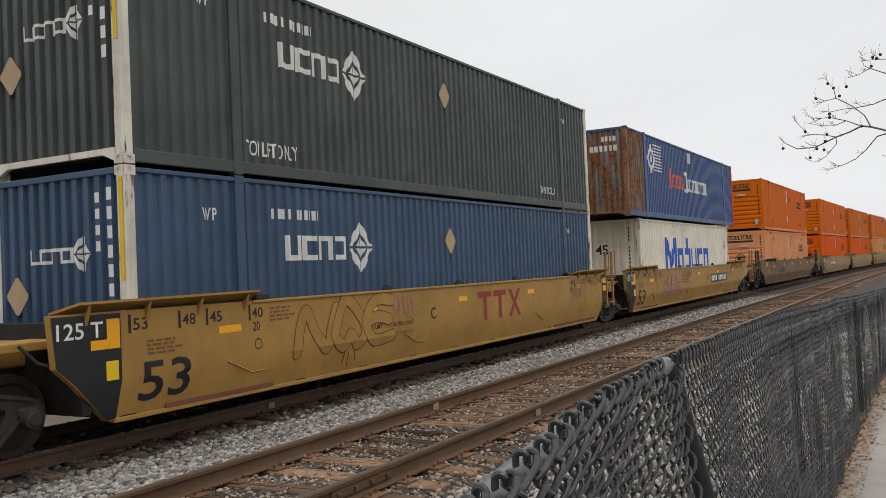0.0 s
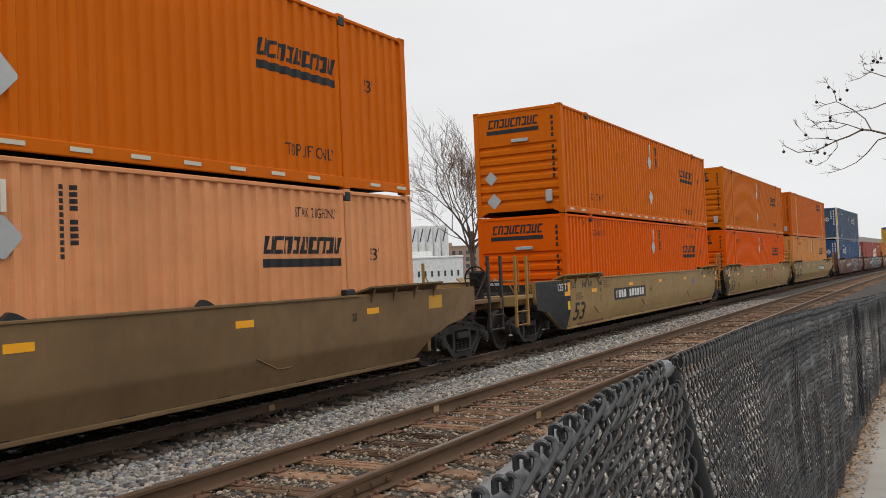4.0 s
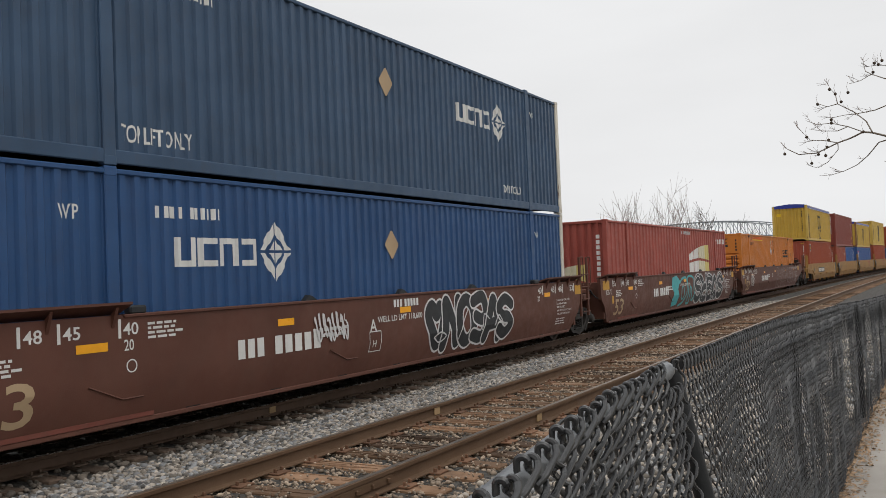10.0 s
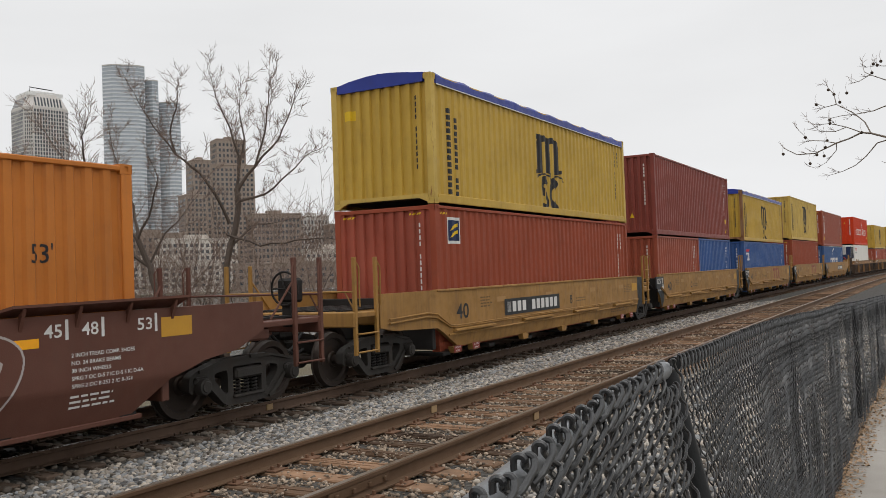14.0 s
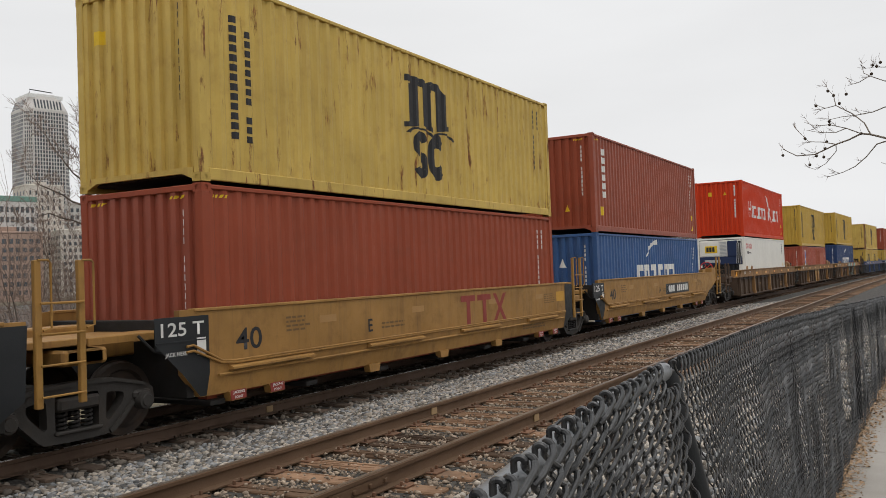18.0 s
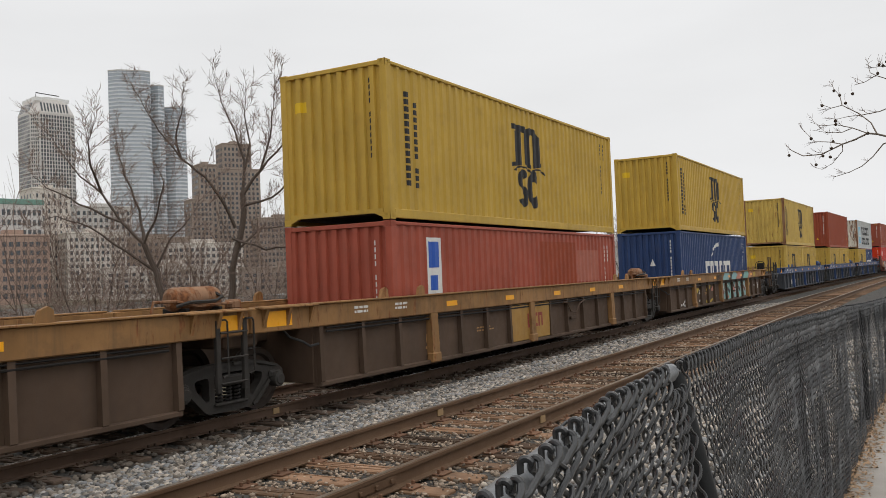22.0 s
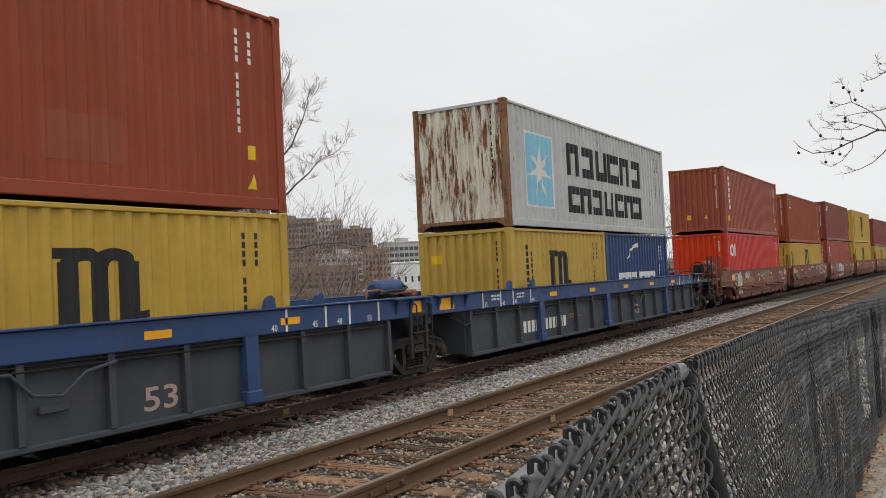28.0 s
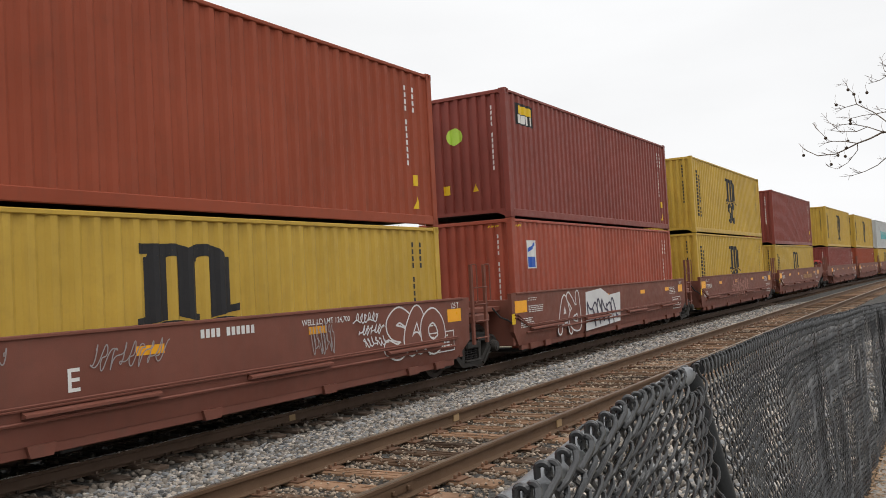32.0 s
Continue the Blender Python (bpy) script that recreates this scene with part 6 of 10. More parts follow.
def sprayed(ob, side, strokes, u, v, w, h, mat, thick, closed=False, label="sprayed graffiti lines", lift=0.005):
    """Free curves in a unit box, laid over w by h."""
    shapes = []
    for pts in strokes:
        shapes += ribbon(smooth_line([(x * w, y * h) for x, y in pts], closed), thick)
    side.mark(ob, "graffiti", shapes, u, v, mat, label, lift=lift)


PAINT_PLUM = plain("plum_spray_line", (0.10, 0.035, 0.03), 0.6)
PAINT_CHAR = plain("charcoal_spray", (0.030, 0.032, 0.034), 0.6)
PAINT_MIST = plain("thin_white_overspray", (0.30, 0.27, 0.26), 0.7)
PAINT_CHALK = plain("thin_chalky_spray", (0.40, 0.36, 0.34), 0.7)
PAINT_LEMON = plain("dull_yellow_spray", (0.42, 0.29, 0.03), 0.6)
PAINT_AQUA = plain("pale_aqua_spray", (0.24, 0.40, 0.40), 0.6)

Z53, Z40, ZR = 0.25, 0.17, 0.16

# ochre set with 53-foot boxes
GA = "ochre well car set"
car, side = smooth_car("ochre well car with graffiti and black end panels", OCHRE, GA, 15.2, letter=("C", -1.25), emblem=True)
throw_up(car, side, 1, "nhe", -5.2, 0.42, 2.75, 0.92, PAINT_PLUM, OCHRE, 0.19, 0.014)
sprayed(car, side, [[(0.46, 0.05), (0.45, -0.18)], [(0.5, 0.0), (0.5, -0.25)], [(0.56, 0.06), (0.57, -0.16)]], -5.2, 0.45, 2.75, 0.9, PAINT_PLUM, 0.02)
graffiti(car, side, 2, -2.6, 0.9, 0.9, 0.4, PAINT_PINK, 5, 0.02)
graffiti(car, side, 3, 6.0, 0.8, 0.8, 0.45, PAINT_PINK, 5, 0.025)
load(navy53("navy blue container with white corner posts", UBLUE), 15.2, Z53)
load(navy53("faded black container with white corner posts", UBLACK), 15.2, Z53 + HC + 0.02)
car, side = smooth_car("ochre well car with dusty pink graffiti", OCHRE, GA, 35.05, rear_end=True, letter=("A", 1.45), number=2.0)
throw_up(car, side, 4, "snes", -5.3, 0.40, 2.5, 0.85, PAINT_PLUM, PAINT_PINK, 0.13, 0.012)
graffiti(car, side, 5, -2.7, 1.0, 1.6, 0.28, PAINT_DULLRED, 6, 0.025)
cream, cs, cf = load(container("shipping_container", "cream 45-foot container with rusty corner posts", FT45, HC, CREAM, post=CREAM_RUST, end_mat=CREAM, rear_post=CREAM_RUST), 35.05, Z53)
cs.mark(cream, "emblem", [[(0, 0), (0.3, 0), (0.3, 0.7), (0.75, 0), (1.2, 0.7), (1.2, 0), (1.5, 0), (1.5, 1.3), (1.2, 1.3), (0.75, 0.6), (0.3, 1.3), (0, 1.3)]]
        + hooks(1.72, 0, 5, 1.0, 0.9, 0.84, 0.0, 0.30, 2) + [rect(2.9, 3.2, 0.9, 1.3)], -3.74, 0.98, PAINT_BLUE, "large blue word bars")
cf.text(cream, "45", -0.35, 1.72, 0.46, PAINT_BLACK)
cs.text(cream, "45", 5.85, 1.85, 0.36, PAINT_BLACK)
serial(cs, cream, PAINT_BLACK, cf, top=2.6)
pac, ps, pf = load(container("shipping_container", "blue 53-foot container with a rusted front end", FT53, HC, PACER_BLUE, post=RUST_POST, rear_post=PAINT_RED, W=1.295, pitch=0.2,
                             depth=0.025, end_mat=RUSTY_BLUE, posts40=0.09, post40_mat=PACER_BLUE), 35.05, Z53 + HC + 0.03)
part("rusted_panel", sheet([(x, d - 0.004) for x, d in ps.folds if x < -6.2], 0.2, 2.82, lambda q, d, h: (q, -1.295 + GAP + d, h)), RUSTY_BLUE, pac, "rust-streaked end of the side")
ps.mark(pac, "emblem", [diamond(0, 0, 0.9, 1.0)], -5.31, 2.07, PAINT_WHITE, "white diamond emblem")
ps.mark(pac, "emblem", ring(0, 0, 0.24, 0.12, 16), -5.31, 2.07, PAINT_BLUE, lift=0.008)
ps.mark(pac, "emblem", [rect(0, 1.05, i * 0.11, i * 0.11 + 0.045, 0.12) for i in range(9)], -5.1, 1.68, PAINT_WHITE, "wavy white lines")
ps.mark(pac, "emblem", [rect(0, 0.3, 0, 0.75)] + hooks(0.40, 0.05, 4, 0.40, 0.5, 0.86, 0.0, 0.32, 1), -3.03, 1.18, PAINT_ORANGE, "orange-red word bars")
ps.mark(pac, "emblem", hooks(0, 0, 1, 0.5, 0.8, 0.9, 0.0, 0.3, 3) + hooks(0.5, 0.06, 9, 0.355, 0.5, 0.86, 0.0, 0.3), -0.91, 1.14, PAINT_WHITE, "white word bars")
ps.mark(pac, "placard", [rect(0, 0.5, 0, 0.42)], -0.35, 2.33, PAINT_SILVER)
pf.mark(pac, "number_marking", blocks(0, 0, 4, 0.13, 0.16) + blocks(-0.4, -0.32, 6, 0.16, 0.19), 0.45, 2.45, PAINT_WHITE)

# weathered stand-alone car
car, side = smooth_car("weathered olive-brown well car", OLIVE_DARK, "weathered well car", 59.25, front_end=True, rear_end=True, black=False, number=-5.0, ink=PAINT_BLACK)
load(orange53("faded peach container with a ribbed front", ORANGE_PALE, text="STACK 2 HIGH ONLY", reflect=False), 59.25, Z53)
load(orange53("orange container with reflector strips", ORANGE), 59.25, Z53 + HC + 0.02)

# olive tan set
GC = "olive tan well car set"
car, side = smooth_car("olive tan well car with black end panels", OLIVE, GC, 83.1, front_end=True, letter=("A", -1.2), number=-4.85)
side.mark(car, "star_mark", [[(-0.16, -0.12), (-0.12, -0.16), (0.16, 0.12), (0.12, 0.16)], [(-0.16, 0.12), (-0.12, 0.16), (0.16, -0.12), (0.12, -0.16)], rect(-0.17, 0.17, -0.02, 0.02)], 4.62, 0.98, PAINT_BLUE, "blue crossed mark")
load(orange53("deep orange container with a ribbed front", ORANGE_DEEP, text="STACK 3 HIGH ONLY", reflect=False), 83.1, Z53)
load(orange53("orange container with reflector strips", ORANGE), 83.1, Z53 + HC + 0.02)
car, side = smooth_car("olive tan well car with a dull red emblem", OLIVE, GC, 102.85, letter=("C", -1.15), emblem=True)
load(orange53("deep orange container with a ribbed front", ORANGE_DEEP, text="STACK 3 HIGH ONLY", reflect=False), 102.85, Z53)
load(orange53("amber-orange container with reflector strips", surface("amber_orange_container_paint", (0.513, 0.126, 0.0027), 0.5, dirt=0.08, dirt_colour=(0.16, 0.06, 0.01), streak=0.14, fade=0.03, specular=0.08)), 102.85, Z53 + HC + 0.02)
car, side = smooth_car("olive tan well car with black scrawl", OLIVE, GC, 122.6, rear_end=True, letter=("B", 1.38), number=1.98)
graffiti(car, side, 6, -7.0, 0.45, 0.75, 0.6, PAINT_BLACK, 5, 0.045)
side.mark(car, "star_mark", [[(-0.16, -0.12), (-0.12, -0.16), (0.16, 0.12), (0.12, 0.16)], [(-0.16, 0.12), (-0.12, 0.16), (0.16, -0.12), (0.12, -0.16)], rect(-0.17, 0.17, -0.02, 0.02)], -4.35, 0.97, PAINT_BLUE, "blue crossed mark")
load(orange53("faded amber container with a ribbed front", ORANGE_AMBER, text="STACK 2 HIGH ONLY", reflect=False), 122.6, Z53)
load(orange53("plain-ended orange container with brown posts", surface("burnt_orange_container_paint", (0.527, 0.1148, 0.0051), 0.5, dirt=0.14, dirt_colour=(0.16, 0.06, 0.015), streak=0.16, fade=0.06, specular=0.1), old=True, reflect=False,
              end="corrugated", post40=BROWN_ORANGE), 122.6, Z53 + HC + 0.02)

# brown set
GD = "brown well car set"
car, side = smooth_car("brown well car with outlined graffiti", BROWN, GD, 146.85, front_end=True, black=False, letter=("A", -1.1), number=-4.35, ink=PAINT_WHITE)
side.text(car, "WELL LD LMT 118,600", -0.86, 0.93, 0.14, PAINT_WHITE, width=1.45, lift=0.006)
side.text(car, "H", -1.02, 0.55, 0.16, PAINT_WHITE, lift=0.006)
side.mark(car, "stencil", [rect(-1.82, -1.47, 0.47, 0.485), rect(-1.82, -1.47, 0.80, 0.815), rect(-1.82, -1.805, 0.47, 0.815), rect(-1.485, -1.47, 0.47, 0.815)] + blocks(-1.05, 1.18, 3, 0.1, 0.13) + blocks(-0.7, 1.18, 5, 0.1, 0.13), 0.7, 0, PAINT_WHITE, lift=0.006)
graffiti(car, side, 7, -2.6, 0.75, 0.9, 0.45, PAINT_GRAFF, 7, 0.02, 2)
throw_up(car, side, 8, "hnoeas", 0.7, 0.22, 3.8, 1.06, PAINT_GRAFF, PAINT_CHAR, 0.25, 0.04, None, None, "black bubble graffiti outlined in white")
sprayed(car, side, [[(0.08, 0.3), (0.14, 0.38), (0.2, 0.3), (0.14, 0.2), (0.08, 0.3)], [(0.34, 0.2), (0.38, 0.5), (0.43, 0.72)], [(0.6, 0.3), (0.62, 0.6), (0.68, 0.5)], [(0.75, 0.35), (0.8, 0.55), (0.85, 0.4)]], 0.7, 0.22, 3.8, 1.06, PAINT_GRAFF, 0.03, lift=0.022)
load(navy53("royal blue container with white corner posts", UBLUE_BRIGHT, top_text=False), 146.85, Z53)
load(navy53("navy blue container with white corner posts", UBLUE, rear_word=True), 146.85, Z53 + HC + 0.02)
car, side = smooth_car("brown well car with teal and white graffiti", BROWN, GD, 166.45, black=False, number=-4.2, ink=PAINT_WHITE)
side.mark(car, "graffiti", [[(0.1, 0), (0.8, 0.05), (1.0, 0.35), (0.85, 0.6), (1.15, 0.9), (0.7, 1.1), (0.15, 1.05), (0.0, 0.7), (0.3, 0.5), (0.1, 0.25)]], -1.85, 0.22, PAINT_TEAL, "teal sprayed shape", lift=0.008)
sprayed(car, side, [[(0.0, 0.0), (0.25, 0.1), (0.42, 0.35), (0.48, 0.75), (0.4, 0.95), (0.15, 0.92), (0.02, 0.8)], [(0.5, 0.05), (0.55, 0.5), (0.52, 0.95), (0.8, 0.98), (0.95, 0.85), (0.93, 0.45), (0.98, 0.3), (0.85, 0.1), (0.78, 0.3), (0.76, 0.55), (0.68, 0.6), (0.65, 0.35), (0.66, 0.05), (0.5, 0.02)]],
        -0.75, 0.22, 2.2, 1.05, PAINT_TEAL, 0.085, label="teal sprayed outlines")
sprayed(car, side, [[(0.12, 0.5), (0.1, 0.3), (0.2, 0.2), (0.28, 0.35), (0.27, 0.6), (0.18, 0.65)]], -0.75, 0.22, 2.2, 1.05, PAINT_TEAL, 0.06, True)
throw_up(car, side, 10, "srehs", 1.4, 0.16, 5.0, 1.18, PAINT_GRAFF, PAINT_CHAR, 0.25, 0.035, PAINT_GRAFF, PAINT_MIST, "black graffiti with white edges and shine")
graffiti(car, side, 14, 6.4, 0.5, 0.9, 0.6, PAINT_GRAFF, 4, 0.03)
side.text(car, "WELL LD LMT 118,700", -0.7, 0.90, 0.14, PAINT_WHITE, width=1.45, lift=0.014)
pk, ks, kf = load(container("shipping_container", "dusty red 53-foot container with pale emblem tiles", FT53, HC, PINKRED, W=1.295, pitch=0.36, depth=0.03, posts40=0.09), 166.45, Z53)
PALE_TILE = plain("pale_yellow_tile", (0.58, 0.48, 0.17), 0.5)
PALE_WHITE = plain("pale_cream_tile", (0.62, 0.58, 0.42), 0.5)
# two rows of tiles that widen and rise along the side, like a sail
for face, u, sc in ((ks, 1.5, 1.0), (kf, -0.8, 0.42)):
    for x0, x1, m in ((0.0, 0.72, PAINT_WHITE), (0.85, 1.55, PAINT_WHITE), (1.68, 2.6, PALE_WHITE), (2.6, 3.3, PALE_TILE)):
        rise = lambda x: 1.82 + 0.42 * (1 - (1 - x / 3.3) ** 2)
        waist = lambda x: 0.10 * math.sin(x / 3.3 * math.pi)
        top = [(x0, 1.60 + waist(x0)), (x1, 1.60 + waist(x1)), (x1, rise(x1)), ((x0 + x1) / 2, rise((x0 + x1) / 2)), (x0, rise(x0))]
        low = [(x0, 0.75 if sc == 1.0 else 1.0), (x1, 0.75 if sc == 1.0 else 1.0), (x1, 1.5 + waist(x1)), (x0, 1.5 + waist(x0))]
        for q in (top, low):
            face.mark(pk, "emblem_tile", [[(x * sc, v if sc == 1.0 else 0.35 + (v - 0.7) * 0.8) for x, v in q]], u, 0.0, m, "pale emblem tile")
kf.mark(pk, "number_marking", column(0.95, 2.45, 10, 0.1, 0.16), 0, 0, PAINT_WHITE)
ks.mark(pk, "number_marking", blocks(0, 0, 4, 0.13, 0.2) + blocks(0.75, 0, 6, 0.15, 0.22), 6.35, 2.3, PAINT_WHITE)
ks.mark(pk, "number_marking", blocks(0, 0, 10, 0.13, 0.12), 0.6, 2.62, PAINT_SILVER)
kf.mark(pk, "placard", [rect(0, 0.5, 0, 0.26)], -0.35, 0.42, PAINT_YELLOW)
car, side = smooth_car("brown well car with white bubble graffiti", BROWN, GD, 186.2, rear_end=True, black=False, letter=("B", -0.95), number=-4.2, ink=PAINT_WHITE)
throw_up(car, side, 11, "rshoy", 0.5, 0.16, 3.6, 1.16, PAINT_CHALK, BROWN, 0.17, 0.02, None, None, "white bubble graffiti outlines")
throw_up(car, side, 12, "ueh", 4.25, 0.3, 2.2, 1.0, PAINT_CHALK, BROWN, 0.22, 0.026, None, None, "white bubble graffiti outlines")
graffiti(car, side, 13, -6.9, 0.45, 0.7, 0.7, PAINT_GRAFF, 4, 0.04)
ob, bs, bf = load(orange53("dull orange container with a ribbed front", ORANGE_TAN, text="STACK 3 HIGH ONLY", reflect=False), 186.2, Z53)
bs.mark(ob, "paint_patch", [rect(0, 2.62, 0, 0.13)], -5.02, 2.63, surface("fresh_orange_patch", (0.62, 0.105, 0.01), 0.45), "fresh orange repainted strip", lift=0.003)
bs.mark(ob, "paint_patch", [rect(0, 2.62, 0, 0.05)], -5.02, 2.575, PAINT_YELLOW, "dull yellow edge of the strip", lift=0.0025)

# ochre 40-foot set
GE = "ochre 40-foot well car set"
SHIP = "containers on the train"
ledge_car("ochre well car with ledges and a black number plate", OCHRE_WORN, GE, 207.8, front_end=True, letter=("B", 0.4), number=-3.55)
# front wall in brighter red: the light on that end is in its colour
bx, bs, bf = load(boxed("shipping_container", "oxide red container with a small blue emblem", FT40, HC, OXIDE, haz=True, group=SHIP, end_mat=OXIDE_BRIGHT), 207.8, Z40)
bs.mark(bx, "emblem", [rect(0, 0.48, 0, 0.54)], -5.54, 2.12, PAINT_WHITE)
bs.mark(bx, "emblem", [rect(0, 0.40, 0, 0.42)], -5.50, 2.18, PAINT_NAVY, "small blue and yellow emblem", lift=0.008)
for v in (0.06, 0.2):
    bs.mark(bx, "emblem_stripe", [[(0.06, v), (0.12, v + 0.1), (0.36, v + 0.16), (0.36, v + 0.09), (0.18, v + 0.05)]], -5.50, 2.18, PAINT_YELLOW, lift=0.012)
load(mustard("shipping_container", "mustard open-top container under blue tarpaulin", FT40, STD, MSC_YELLOW, tarp=True, group=SHIP, post=MSC_RUSTY), 207.8, Z40 + HC + 0.02)
ledge_car("ochre well car with ledges", OCHRE_WORN, GE, 223.4, letter=("C", -2.5))
load(boxed("shipping_container", "oxide red 20-foot container with white number bars", FT20, STD, OXIDE_BROWN, stick=False, group=SHIP), 223.4, Z40, -3.06)
load(boxed("shipping_container", "clear blue 20-foot container with white number bars", FT20, STD, BLUE_CLEAR, stick=False, group=SHIP), 223.4, Z40, 3.06)
load(boxed("shipping_container", "maroon container with yellow caution stickers", FT40, HC, MAROON, group=SHIP), 223.4, Z40 + STD + 0.02)
ledge_car("ochre well car with a dull red emblem", OCHRE_WORN, GE, 238.95, letter=("D", -2.6), emblem=True)
bl, bs, bf = load(boxed("shipping_container", "clear blue container with a small white emblem", FT40, STD, BLUE_CLEAR, stick=False, group=SHIP), 238.95, Z40)
bs.mark(bl, "emblem", hooks(0, 0, 3, 0.31, 0.40, 0.88, 0.0, 0.34, 2), -5.55, 1.60, PAINT_WHITE, "white word bars")
bs.mark(bl, "emblem", [rect(0, 0.85, 0, 0.11, 0.1)], -5.5, 2.06, PAINT_RED)
load(mustard("shipping_container", "mustard open-top container under blue tarpaulin", FT40, STD, MSC_YELLOW, tarp=True, group=SHIP, post=RUST_POST), 238.95, Z40 + STD + 0.02)
ledge_car("ochre well car with a dull red emblem", OCHRE_WORN, GE, 254.55, letter=("E", -2.6), emblem=True)
load(boxed("shipping_container", "brown-red container with hazard stripes", FT40, HC, OXIDE, haz=True, group=SHIP, end_mat=OXIDE_BROWN), 254.55, Z40)
load(mustard("shipping_container", "rust-speckled mustard container with black emblem", FT40, HC, MSC_RUSTY, group=SHIP, post=MSC_RUSTY), 254.55, Z40 + HC + 0.02)
ledge_car("ochre well car with ledges and a black number plate", OCHRE_WORN, GE, 270.1, rear_end=True, letter=("A", -0.6), number=0.24)


def swoosh_blue(label, L, H, mat, s, z, dx=0.0):
    ob, fs, ff = load(boxed("shipping_container", label, L, H, mat, stick=False, group=SHIP), s, z, dx)
    k = 1.0 if L > 7 else 0.77
    u = -2.29 if L > 7 else -2.0
    fs.mark(ob, "emblem", hooks(0, 0, 3, 0.74 * k, 0.85 * k, 0.86, 0.0, 0.32, 1) + hooks(2.46 * k, 0, 3, 0.72 * k, 0.85 * k, 0.86, 0.0, 0.32, 1), u + 0.12, 0.76 + 0.35 * (H - STD), PAINT_WHITE, "broad white word bars", key=("cma", k, H))
    fs.mark(ob, "emblem", [[(0, 0), (0.35 * k, 0.45 * k), (0.9 * k, 0.66 * k), (1.4 * k, 0.72 * k), (1.38 * k, 0.54 * k), (0.95 * k, 0.53 * k), (0.5 * k, 0.40 * k)]], u + 0.15 + 0.97 * k, 1.76 + 0.15 * (H - STD), PAINT_WHITE, "white sweeping emblem", key=("swoosh", k, H))
    ff.mark(ob, "warning_triangle", [[(0, 0), (0.24, 0), (0.12, 0.28)]], 0.0, 1.6, PAINT_WHITE, key="wtri")
    return ob


def column_word(label, H, mat, s, z, end_mat=None):
    """A brown-red container with a white word set downwards by its front post."""
    ob, fs, ff = load(boxed("shipping_container", label, FT40, H, mat, haz=True, group=SHIP, end_mat=end_mat), s, z)
    fs.mark(ob, "emblem", column(-5.37, H - 0.40, 6, 0.31, 0.255, 0.72), 0, 0, PAINT_WHITE, "white word bars set downwards", key=("col", H))
    fs.mark(ob, "caution_sticker", [rect(0, 0.26, 0, 0.26)], -5.55, 0.5, PAINT_YELLOW, key="colc")
    return ob


swoosh_blue("mid blue container with a white sweeping emblem", FT40, STD, BLUE40, 270.1, Z40)
column_word("brown-red container with white word bars set downwards", HC, OXIDE_BROWN, 270.1, Z40 + STD + 0.02, OXIDE)

# grimy ribbed set
GF = "grimy ribbed well car set"
ribbed_car("grimy ochre and brown ribbed well car", OCHRE_DIRTY, PANEL_BROWN, GF, 292.1, front_end=True)


